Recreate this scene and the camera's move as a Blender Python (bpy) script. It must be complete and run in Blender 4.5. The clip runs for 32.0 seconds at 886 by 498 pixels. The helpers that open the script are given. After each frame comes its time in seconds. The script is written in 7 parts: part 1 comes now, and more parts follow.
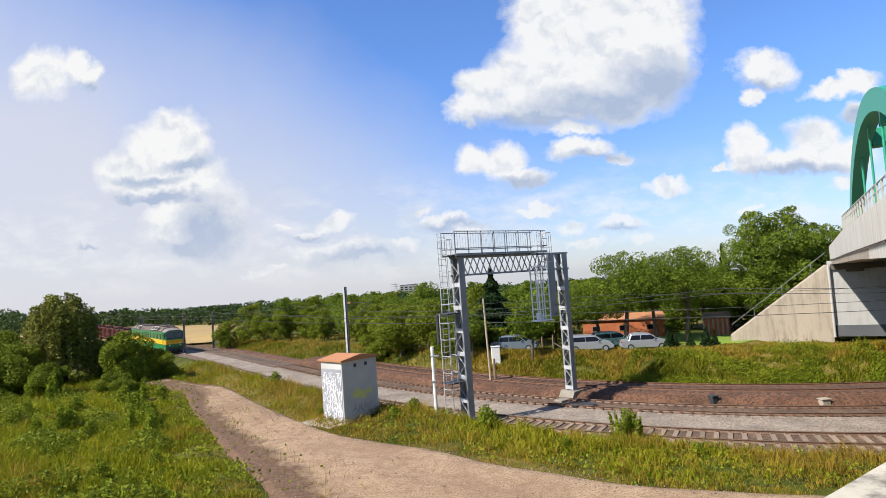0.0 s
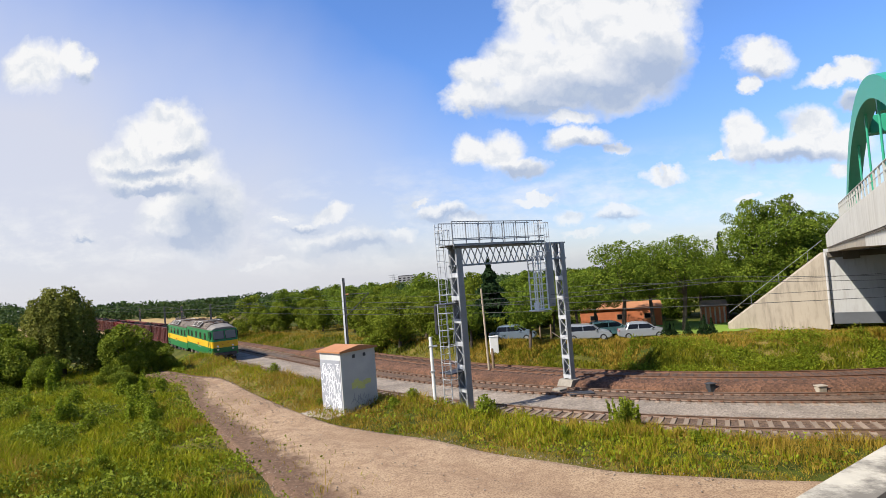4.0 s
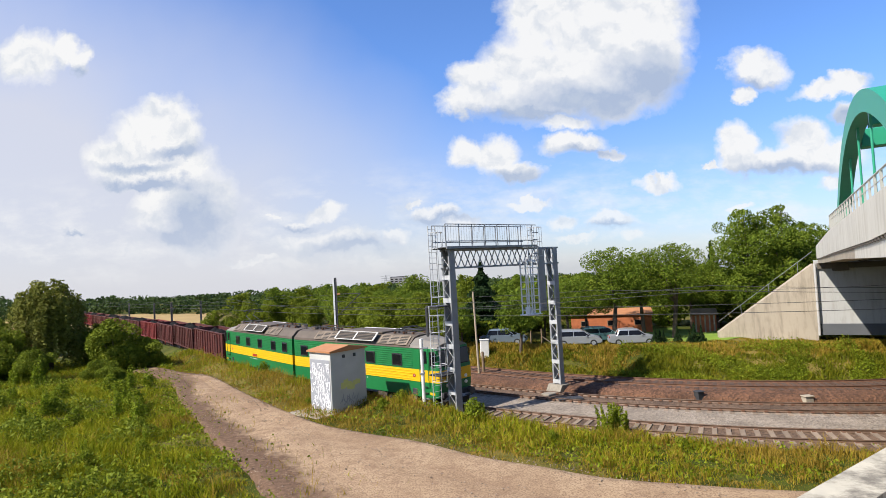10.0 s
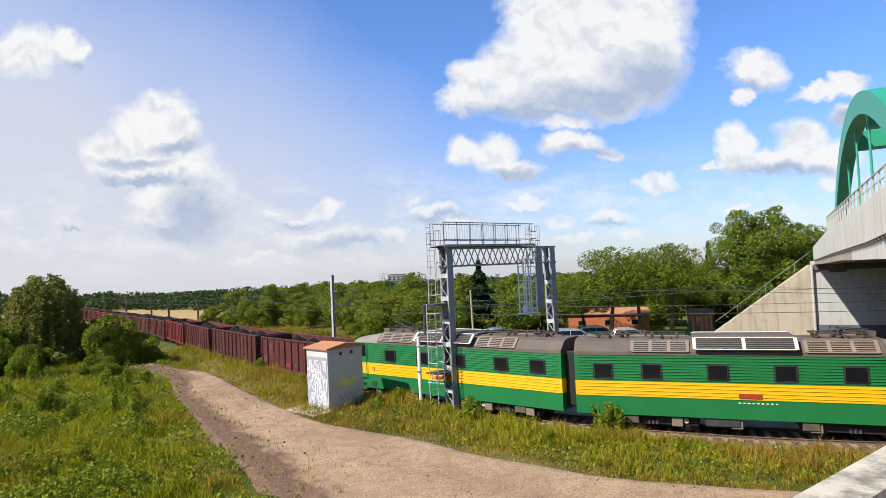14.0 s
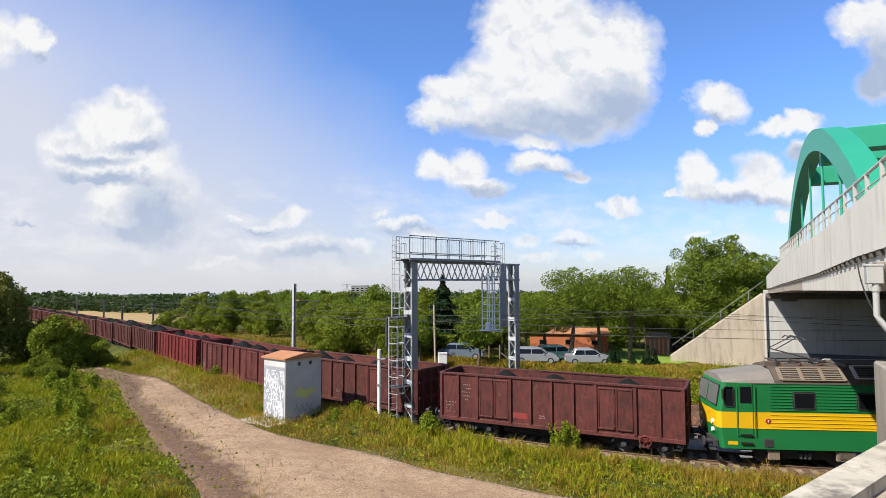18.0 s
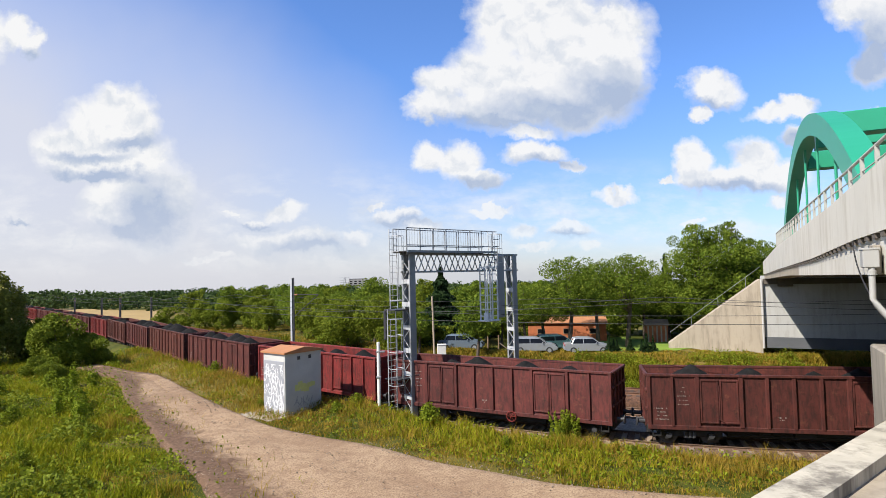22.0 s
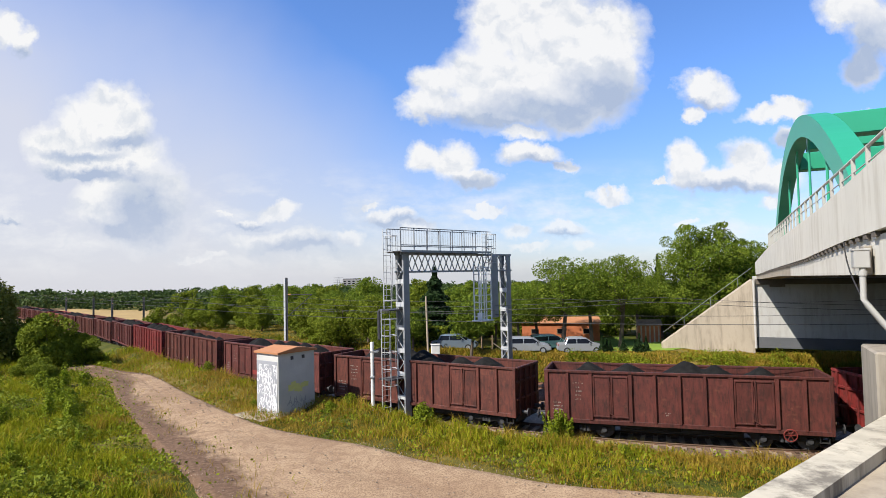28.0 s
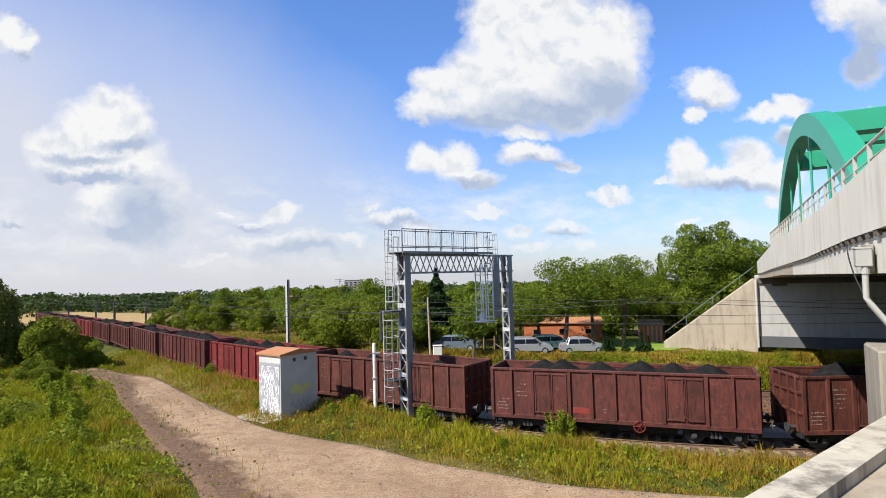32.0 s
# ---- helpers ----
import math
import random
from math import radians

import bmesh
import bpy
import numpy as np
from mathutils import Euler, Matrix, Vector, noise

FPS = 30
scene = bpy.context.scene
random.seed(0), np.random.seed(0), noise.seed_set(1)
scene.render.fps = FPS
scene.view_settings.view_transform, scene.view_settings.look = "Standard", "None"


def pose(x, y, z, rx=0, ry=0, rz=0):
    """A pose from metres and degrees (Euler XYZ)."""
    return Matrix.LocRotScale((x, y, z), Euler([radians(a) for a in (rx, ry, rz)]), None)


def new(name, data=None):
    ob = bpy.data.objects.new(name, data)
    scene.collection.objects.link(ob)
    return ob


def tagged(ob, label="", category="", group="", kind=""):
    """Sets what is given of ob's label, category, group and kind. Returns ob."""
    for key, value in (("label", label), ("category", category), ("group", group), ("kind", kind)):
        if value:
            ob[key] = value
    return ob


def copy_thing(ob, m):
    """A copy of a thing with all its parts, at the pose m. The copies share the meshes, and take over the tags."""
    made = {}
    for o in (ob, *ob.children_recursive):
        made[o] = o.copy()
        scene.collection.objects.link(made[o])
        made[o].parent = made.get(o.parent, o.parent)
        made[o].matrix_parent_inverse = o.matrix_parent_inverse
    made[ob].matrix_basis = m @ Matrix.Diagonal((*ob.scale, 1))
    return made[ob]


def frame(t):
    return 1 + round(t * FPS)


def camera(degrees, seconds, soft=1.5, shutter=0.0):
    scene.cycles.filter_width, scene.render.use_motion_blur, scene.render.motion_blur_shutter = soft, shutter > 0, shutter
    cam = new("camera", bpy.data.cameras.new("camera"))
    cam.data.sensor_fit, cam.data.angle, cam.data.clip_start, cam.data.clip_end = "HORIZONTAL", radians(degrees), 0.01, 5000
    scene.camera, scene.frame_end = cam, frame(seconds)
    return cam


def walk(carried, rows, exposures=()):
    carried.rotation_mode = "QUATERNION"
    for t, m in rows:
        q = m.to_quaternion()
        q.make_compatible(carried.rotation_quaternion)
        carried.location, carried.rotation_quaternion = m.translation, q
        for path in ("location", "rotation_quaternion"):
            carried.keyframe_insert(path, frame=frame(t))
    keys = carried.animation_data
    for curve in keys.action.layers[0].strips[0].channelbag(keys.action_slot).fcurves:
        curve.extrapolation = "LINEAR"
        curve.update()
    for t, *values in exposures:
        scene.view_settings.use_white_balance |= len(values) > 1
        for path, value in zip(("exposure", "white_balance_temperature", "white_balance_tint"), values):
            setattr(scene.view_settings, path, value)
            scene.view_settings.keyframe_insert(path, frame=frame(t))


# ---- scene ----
EYE = (0.0, 0.0, 8.34)
# seconds, tilt, lean, heading
TURNS = [(0, 93.00, 4.07, 5.46), (0.5, 92.78, 4.14, 5.28), (1, 92.61, 4.30, 5.24), (1.5, 92.40, 4.04, 5.02), (2, 92.21, 4.36, 5.15), (2.5, 91.98, 4.76, 5.30), (3, 92.12, 4.75, 5.34), (3.5, 92.10, 4.44, 5.23), (5.5, 91.97, 4.80, 5.37), (6, 92.01, 4.44, 5.23), (6.5, 92.18, 4.27, 5.23), (7, 92.86, 3.57, 4.87), (7.5, 92.89, 3.03, 4.24), (8, 92.58, 2.87, 4.13), (8.5, 92.43, 2.97, 4.27), (9, 92.21, 3.22, 4.60), (9.5, 92.18, 3.06, 4.60), (10, 92.23, 3.12, 4.51), (10.5, 92.09, 3.22, 4.52), (11, 91.91, 3.51, 4.66), (11.5, 91.97, 3.28, 4.54), (12, 92.03, 3.50, 4.47), (12.5, 91.83, 3.41, 4.52), (13, 91.85, 3.15, 4.53), (13.5, 92.01, 3.03, 4.56), (14, 92.04, 2.66, 4.29), (14.5, 92.35, 1.86, 3.97), (16.5, 92.86, 1.16, 3.85), (17, 93.25, 0.47, 3.26), (17.5, 93.44, 0.41, 2.18), (18, 93.31, 0.24, 0.86), (18.5, 93.09, 0.94, 0.61), (19, 92.85, 0.83, 0.39), (19.5, 92.71, 0.91, 0.36), (20, 92.49, 1.03, 0.37), (20.5, 92.50, 1.04, 0.55), (21, 92.49, 1.25, 0.56), (21.5, 92.53, 1.34, 0.59), (22, 92.49, 1.29, 0.64), (22.5, 92.44, 1.33, 0.64), (23, 92.43, 1.31, 0.57), (23.5, 92.43, 1.52, 0.61), (24, 92.44, 1.47, 0.56), (24.5, 92.67, 1.34, 0.56), (25, 93.12, 1.26, 0.57), (25.5, 92.87, 1.05, 0.26), (27.5, 92.56, 1.04, 0.07), (28, 92.48, 1.22, 0.05), (28.5, 92.42, 1.50, 0.16), (29, 92.82, 1.24, 0.28), (29.5, 92.90, 1.25, 0.28), (30, 92.86, 1.18, 0.25), (30.5, 92.75, 1.32, 0.28), (31, 92.66, 1.42, 0.35), (31.5, 92.58, 1.17, 0.22), (32, 92.57, 1.55, 0.21)]
cam = camera(73.5, 32.0, soft=0.7)
walk(cam, [(t, pose(*EYE, rx, ry, rz)) for t, rx, ry, rz in TURNS], exposures=[(0, 0.69), (32, 0.69)])

# ---- light ----
SUN_TO = Vector((0.85 * 0.71, 0.52 * 0.71, -0.705)).normalized()
sun = new("sun", bpy.data.lights.new("sun", "SUN"))
sun.data.energy, sun.data.angle, sun.data.color = 4.7, radians(0.6), (1.0, 0.94, 0.84)
sun.matrix_world = SUN_TO.to_track_quat("-Z", "Y").to_matrix().to_4x4()


class Nodes:
    """Short hand for node trees."""

    def __init__(self, tree):
        self.tree, self.n, self.l = tree, tree.nodes, tree.links

    def add(self, kind, inputs=(), **props):
        node = self.n.new("ShaderNode" + kind)
        for k, value in props.items():
            setattr_safe(node, k, value)
        for k, value in dict(inputs).items():
            if hasattr(value, "is_output"):
                self.l.new(value, node.inputs[k])
            else:
                node.inputs[k].default_value = value
        return node

    def math(self, op, a, b=0.0, c=None, clamp=False):
        node = self.add("Math", {0: a, 1: b} if c is None else {0: a, 1: b, 2: c}, operation=op, use_clamp=clamp)
        return node.outputs[0]

    def ramp(self, fac, stops):
        node = self.add("ValToRGB", {0: fac})
        el = node.color_ramp.elements
        while len(el) < len(stops):
            el.new(0.5)
        for e, (p, col) in zip(el, stops):
            e.position, e.color = p, (*col, 1) if len(col) == 3 else col
        return node.outputs[0]

    def mix(self, fac, a, b, mode="MIX"):
        node = self.add("Mix", {}, data_type="RGBA", blend_type=mode)
        for k, value in ((0, fac), (6, a), (7, b)):
            if hasattr(value, "is_output"):
                self.l.new(value, node.inputs[k])
            else:
                node.inputs[k].default_value = (*value, 1) if isinstance(value, tuple) and len(value) == 3 else value
        return node.outputs[2]

    def noise(self, vec, scale, detail=4.0, rough=0.55):
        return self.add("TexNoise", {"Vector": vec, "Scale": scale, "Detail": detail, "Roughness": rough}).outputs["Fac"]


def setattr_safe(node, k, value):
    if k == "operation":
        node.operation = value
    elif k == "use_clamp":
        node.use_clamp = value
    elif k == "data_type":
        node.data_type = value
    elif k == "blend_type":
        node.blend_type = value
    elif k == "sky_type":
        node.sky_type = value
    elif k == "feature":
        node.feature = value


SKY_GAIN = (0.70, 0.945, 1.36)
LOW_GAIN = (0.70, 0.775, 1.03)
ROUND_GAIN = (0.64, 0.72, 0.92)
CLOUD_LEVEL = 5.3
world = bpy.data.worlds.new("world")
scene.world = world
world.use_nodes = True
wn = Nodes(world.node_tree)
wn.n.clear()
sky = wn.add("TexSky", sky_type="NISHITA")
sky.sun_disc, sky.sun_elevation, sky.air_density, sky.dust_density, sky.ozone_density = False, radians(45), 1.0, 0.5, 2.0
sky.sun_rotation = math.atan2(-SUN_TO.x, -SUN_TO.y)
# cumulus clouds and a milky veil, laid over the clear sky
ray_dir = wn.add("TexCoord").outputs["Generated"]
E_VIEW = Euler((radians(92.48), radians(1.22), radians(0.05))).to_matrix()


def vmath(op, a, b=(0, 0, 0), c=(0, 0, 0), scalar=False):
    node = wn.add("VectorMath", {0: a, 1: b}, operation=op)
    if op == "MULTIPLY_ADD":
        node.inputs[2].default_value = c
    return node.outputs["Value" if scalar else "Vector"]


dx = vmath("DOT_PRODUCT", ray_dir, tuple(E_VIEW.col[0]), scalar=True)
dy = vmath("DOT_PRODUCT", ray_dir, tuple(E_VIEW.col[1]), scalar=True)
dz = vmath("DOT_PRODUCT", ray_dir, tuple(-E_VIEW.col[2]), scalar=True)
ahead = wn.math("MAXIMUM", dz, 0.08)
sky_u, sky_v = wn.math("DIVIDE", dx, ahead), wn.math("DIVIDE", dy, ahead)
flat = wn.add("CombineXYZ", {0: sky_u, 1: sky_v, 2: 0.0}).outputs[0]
warp1 = wn.add("TexNoise", {"Vector": flat, "Scale": 9.0, "Detail": 5.0, "Roughness": 0.6}).outputs["Color"]
warp2 = wn.add("TexNoise", {"Vector": flat, "Scale": 34.0, "Detail": 4.0, "Roughness": 0.65}).outputs["Color"]
bent = vmath("ADD", flat, vmath("MULTIPLY_ADD", warp1, (0.075, 0.075, 0), (-0.0375, -0.0375, 0)))
bent = vmath("ADD", bent, vmath("MULTIPLY_ADD", warp2, (0.026, 0.026, 0), (-0.013, -0.013, 0)))


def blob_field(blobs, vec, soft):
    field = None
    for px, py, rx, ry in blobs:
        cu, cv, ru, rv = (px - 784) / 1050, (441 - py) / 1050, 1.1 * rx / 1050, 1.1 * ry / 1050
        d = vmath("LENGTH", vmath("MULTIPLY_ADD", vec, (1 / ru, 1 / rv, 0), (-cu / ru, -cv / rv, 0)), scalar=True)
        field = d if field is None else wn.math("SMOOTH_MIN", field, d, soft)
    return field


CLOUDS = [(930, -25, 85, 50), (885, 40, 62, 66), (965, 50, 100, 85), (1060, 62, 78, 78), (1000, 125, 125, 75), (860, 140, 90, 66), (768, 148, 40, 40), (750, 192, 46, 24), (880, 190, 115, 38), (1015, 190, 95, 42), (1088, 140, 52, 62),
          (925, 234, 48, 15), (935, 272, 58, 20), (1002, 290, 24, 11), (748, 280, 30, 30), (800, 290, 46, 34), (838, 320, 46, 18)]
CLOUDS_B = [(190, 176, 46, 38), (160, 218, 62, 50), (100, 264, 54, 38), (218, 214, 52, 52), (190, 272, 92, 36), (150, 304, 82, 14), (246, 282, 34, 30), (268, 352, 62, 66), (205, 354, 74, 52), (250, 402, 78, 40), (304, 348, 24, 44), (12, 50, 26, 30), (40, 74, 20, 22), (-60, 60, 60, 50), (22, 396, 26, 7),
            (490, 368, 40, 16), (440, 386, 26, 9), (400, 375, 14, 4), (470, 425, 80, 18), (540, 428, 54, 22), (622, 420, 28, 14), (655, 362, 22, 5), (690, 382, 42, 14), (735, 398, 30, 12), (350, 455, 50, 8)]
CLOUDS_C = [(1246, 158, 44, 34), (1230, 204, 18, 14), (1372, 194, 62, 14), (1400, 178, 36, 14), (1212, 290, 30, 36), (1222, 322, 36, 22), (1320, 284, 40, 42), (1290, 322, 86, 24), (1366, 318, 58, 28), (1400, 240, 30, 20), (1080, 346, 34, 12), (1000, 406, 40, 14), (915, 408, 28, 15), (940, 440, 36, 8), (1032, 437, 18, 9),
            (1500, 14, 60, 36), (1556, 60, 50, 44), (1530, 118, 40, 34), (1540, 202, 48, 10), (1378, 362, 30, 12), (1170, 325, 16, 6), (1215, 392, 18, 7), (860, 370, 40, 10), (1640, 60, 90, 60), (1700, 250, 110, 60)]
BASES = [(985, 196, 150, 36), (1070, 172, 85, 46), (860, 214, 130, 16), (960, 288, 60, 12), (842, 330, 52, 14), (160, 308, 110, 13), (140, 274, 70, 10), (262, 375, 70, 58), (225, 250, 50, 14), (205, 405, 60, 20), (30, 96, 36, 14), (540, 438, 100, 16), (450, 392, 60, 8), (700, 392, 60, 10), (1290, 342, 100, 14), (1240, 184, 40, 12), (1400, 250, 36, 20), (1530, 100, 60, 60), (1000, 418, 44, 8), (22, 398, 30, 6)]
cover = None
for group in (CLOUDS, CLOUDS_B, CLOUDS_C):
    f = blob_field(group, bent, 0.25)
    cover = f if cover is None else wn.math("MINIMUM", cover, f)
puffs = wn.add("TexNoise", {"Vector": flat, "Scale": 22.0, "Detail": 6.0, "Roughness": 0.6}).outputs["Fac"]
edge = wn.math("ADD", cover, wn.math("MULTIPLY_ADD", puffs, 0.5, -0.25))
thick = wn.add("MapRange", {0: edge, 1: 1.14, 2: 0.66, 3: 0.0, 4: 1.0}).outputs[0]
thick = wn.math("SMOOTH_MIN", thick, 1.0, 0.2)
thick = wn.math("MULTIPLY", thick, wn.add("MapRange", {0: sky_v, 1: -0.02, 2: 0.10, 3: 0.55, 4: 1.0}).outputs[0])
# ragged grey-white banks low over the horizon
streaks = wn.add("TexNoise", {"Vector": vmath("MULTIPLY_ADD", flat, (1.0, 2.6, 1.0), (3.1, 0.0, 0.0)), "Scale": 7.5, "Detail": 7.0, "Roughness": 0.62}).outputs["Fac"]
bank_band = wn.add("MapRange", {0: wn.math("ABSOLUTE", wn.math("SUBTRACT", sky_v, 0.045)), 1: 0.11, 2: 0.02, 3: 0.0, 4: 0.6}).outputs[0]
banks = wn.math("MULTIPLY", wn.add("MapRange", {0: streaks, 1: 0.46, 2: 0.66, 3: 0.0, 4: 1.0}).outputs[0], bank_band)
thick = wn.math("MAXIMUM", thick, banks)
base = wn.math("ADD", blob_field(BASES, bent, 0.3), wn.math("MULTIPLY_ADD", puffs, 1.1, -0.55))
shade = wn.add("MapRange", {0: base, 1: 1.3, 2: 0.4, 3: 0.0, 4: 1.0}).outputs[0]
# small billows, lit from above
billow = wn.add("TexNoise", {"Vector": bent, "Scale": 17.0, "Detail": 5.0, "Roughness": 0.55}).outputs["Fac"]
under = vmath("ADD", bent, (0.004, 0.016, 0.0))
billow_up = wn.add("TexNoise", {"Vector": under, "Scale": 17.0, "Detail": 5.0, "Roughness": 0.55}).outputs["Fac"]
relief = wn.add("MapRange", {0: wn.math("SUBTRACT", billow_up, billow), 1: -0.02, 2: 0.16, 3: 0.0, 4: 0.55}).outputs[0]
cloud_col = wn.mix(shade, (1.0, 1.0, 1.0), (0.47, 0.56, 0.74))
cloud_col = wn.mix(relief, cloud_col, (0.62, 0.69, 0.80))
# the veil: strongest low on the sun's side of the view
wide = wn.add("TexNoise", {"Vector": flat, "Scale": 2.2, "Detail": 4.0, "Roughness": 0.5}).outputs["Fac"]
side = wn.math("MULTIPLY_ADD", sky_u, -0.62, wn.math("MULTIPLY_ADD", sky_v, -1.05, 0.175))
side = wn.math("ADD", side, wn.math("MULTIPLY_ADD", wide, 0.42, -0.21))
veil = wn.add("MapRange", {0: side, 1: -0.10, 2: 0.42, 3: 0.0, 4: 0.86}, ).outputs[0]
low = wn.add("MapRange", {0: sky_v, 1: 0.19, 2: -0.06, 3: 0.0, 4: 0.24}).outputs[0]
veil = wn.math("MAXIMUM", veil, low)
front = wn.add("MapRange", {0: dz, 1: 0.1, 2: 0.3, 3: 0.0, 4: 1.0}).outputs[0]
veil = wn.math("MULTIPLY", veil, wn.math("MULTIPLY_ADD", front, 0.8, 0.2))
# clouds go on scattered round the rest of the sky
rest = wn.add("MapRange", {0: wn.add("TexNoise", {"Vector": ray_dir, "Scale": 3.2, "Detail": 6.0, "Roughness": 0.6}).outputs["Fac"], 1: 0.58, 2: 0.72, 3: 0.0, 4: 0.35}).outputs[0]
thick = wn.math("ADD", wn.math("MULTIPLY", thick, front), wn.math("MULTIPLY", rest, wn.math("SUBTRACT", 1.0, front)), clamp=True)
low_gain = wn.add("MapRange", {0: sky_v, 1: 0.30, 2: 0.0, 3: 0.0, 4: 1.0}).outputs[0]
blue = wn.mix(1.0, sky.outputs[0], wn.mix(front, ROUND_GAIN, wn.mix(low_gain, SKY_GAIN, LOW_GAIN)), "MULTIPLY")
white = wn.add("RGB")
white.outputs[0].default_value = (*[CLOUD_LEVEL * 0.90 * c for c in (0.955, 0.958, 1.035)], 1)
col = wn.mix(veil, blue, white.outputs[0])
lit = wn.mix(1.0, cloud_col, (CLOUD_LEVEL * 1.1, CLOUD_LEVEL * 1.1, CLOUD_LEVEL * 1.1), "MULTIPLY")
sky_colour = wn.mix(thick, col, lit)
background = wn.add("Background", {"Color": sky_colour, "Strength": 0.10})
out = wn.add("OutputWorld", {"Surface": background.outputs[0]})

# ---- materials ----
def material(name, color, rough=0.6, metal=0.0, var=0.25, scale=3.0, fine=40.0, bump=0.15, second=None, spec=0.5, island=False, object_var=0.0, stain=None):
    """A worn surface: two scales of noise tint the colour, the finer one also lifts it."""
    m = bpy.data.materials.new(name)
    m.use_nodes = True
    k = Nodes(m.node_tree)
    b = k.n["Principled BSDF"]
    pos = k.add("TexCoord").outputs["Object"]
    big, small = k.noise(pos, scale), k.noise(pos, fine, 3.0)
    dark = tuple(c * (1 - var) for c in color)
    light = second or tuple(min(1, c * (1 + var)) for c in color)
    col = k.ramp(big, [(0.3, dark), (0.55, color), (0.75, light)])
    col = k.mix(k.math("MULTIPLY", small, 0.5), col, tuple(c * (1 - var * 1.5) if var < 0.6 else c * 0.3 for c in color))
    if stain:
        # run-off streaks and blotches
        run = k.add("Mapping", {"Vector": pos, "Scale": (2.2, 2.2, 0.35)}).outputs[0]
        blotch = k.math("MULTIPLY", k.noise(run, 1.3, 6.0, 0.68), k.math("MULTIPLY_ADD", k.noise(pos, 0.45, 5.0, 0.6), 0.9, 0.55))
        col = k.mix(k.ramp(blotch, [(0.46, (0, 0, 0)), (0.66, (stain[3],) * 3)]), col, stain[:3])
    if island:
        r = k.add("NewGeometry").outputs["Random Per Island"]
        col = k.mix(1.0, col, k.ramp(r, [(0.0, (0.62,) * 3), (1.0, (1.25,) * 3)]), "MULTIPLY")
    if object_var:
        r = k.add("ObjectInfo").outputs["Random"]
        col = k.mix(1.0, col, k.ramp(r, [(0.0, (1 - object_var,) * 3), (1.0, (1 + object_var,) * 3)]), "MULTIPLY")
    k.l.new(col, b.inputs["Base Color"])
    b.inputs["Roughness"].default_value, b.inputs["Metallic"].default_value = rough, metal
    b.inputs["Specular IOR Level"].default_value = spec
    if bump:
        bm_node = k.add("Bump", {"Strength": bump, "Distance": 0.02, "Height": small})
        k.l.new(bm_node.outputs[0], b.inputs["Normal"])
    return m


def foliage(name, stops, through_light=0.28, rough=0.6):
    """Leaves: colour by the clump's island and by a wide noise, with some light passing through."""
    m = bpy.data.materials.new(name)
    m.use_nodes = True
    k = Nodes(m.node_tree)
    b = k.n["Principled BSDF"]
    pos = k.add("TexCoord").outputs["Object"]
    r = k.add("NewGeometry").outputs["Random Per Island"]
    fac = k.math("ADD", k.math("MULTIPLY", r, 0.32), k.math("MULTIPLY", k.noise(pos, 0.35, 3.0), 0.50))
    fac = k.math("ADD", fac, k.math("MULTIPLY_ADD", k.noise(pos, 1.7, 3.0), 0.62, -0.19))
    col = k.ramp(fac, stops)
    k.l.new(col, b.inputs["Base Color"])
    b.inputs["Roughness"].default_value = rough
    b.inputs["Specular IOR Level"].default_value = 0.08
    tr = k.add("BsdfTranslucent", {"Color": col})
    mixer = k.add("MixShader", {0: through_light, 1: b.outputs[0], 2: tr.outputs[0]})
    k.l.new(mixer.outputs[0], k.n["Material Output"].inputs[0])
    return m


M_STEEL = material("galvanised_steel", (0.27, 0.28, 0.29), 0.55, 0.15, 0.15, 2.0, 30, 0.05)
# lighter copy of the galvanised steel, with sunlight put into its colour
M_STEEL_LIGHT = material("sunlit_galvanised_steel", (0.50, 0.51, 0.52), 0.55, 0.15, 0.12, 2.0, 30, 0.05)
M_WHITE_STEEL = material("white_painted_steel", (0.70, 0.70, 0.69), 0.55, 0, 0.08, 2.0, 25, 0.03)
M_STEEL_DARK = material("dark_steel", (0.07, 0.07, 0.075), 0.6, 0.3, 0.4, 3.0, 30, 0.1)
M_RAIL = material("worn_rail_steel", (0.17, 0.105, 0.07), 0.6, 0.25, 0.3, 3.0, 25, 0.1)
M_RUST_RAIL = material("rusty_rail_steel", (0.17, 0.085, 0.05), 0.8, 0.2, 0.35, 3.0, 25, 0.2)
M_SLEEPER = material("concrete_sleeper", (0.265, 0.198, 0.143), 0.9, 0, 0.3, 2.0, 18, 0.2, object_var=0.25)
M_CONCRETE = material("pale_concrete", (0.40, 0.34, 0.26), 0.85, 0, 0.12, 0.35, 6, 0.12, stain=(0.20, 0.165, 0.125, 0.6))
M_CONCRETE_OLD = material("weathered_concrete", (0.30, 0.265, 0.215), 0.9, 0, 0.22, 0.5, 8, 0.2, stain=(0.13, 0.11, 0.085, 0.6))
M_WHITE_WALL = material("white_painted_concrete", (0.62, 0.595, 0.53), 0.8, 0, 0.08, 0.5, 6, 0.1, stain=(0.36, 0.32, 0.25, 0.45))
M_COPING = material("stained_coping_concrete", (0.52, 0.475, 0.38), 0.9, 0, 0.3, 1.4, 9, 0.4, stain=(0.12, 0.105, 0.085, 0.85))
M_STENCIL = material("faded_white_stencil", (0.30, 0.25, 0.22), 0.8, 0, 0.3, 6, 40, 0.0)
M_FADED_RED = material("faded_red_patch", (0.24, 0.03, 0.022), 0.7, 0, 0.25, 3, 30, 0.0)
M_GREY_BAND = material("dark_grey_concrete", (0.10, 0.105, 0.115), 0.85, 0, 0.2, 0.5, 8, 0.1)
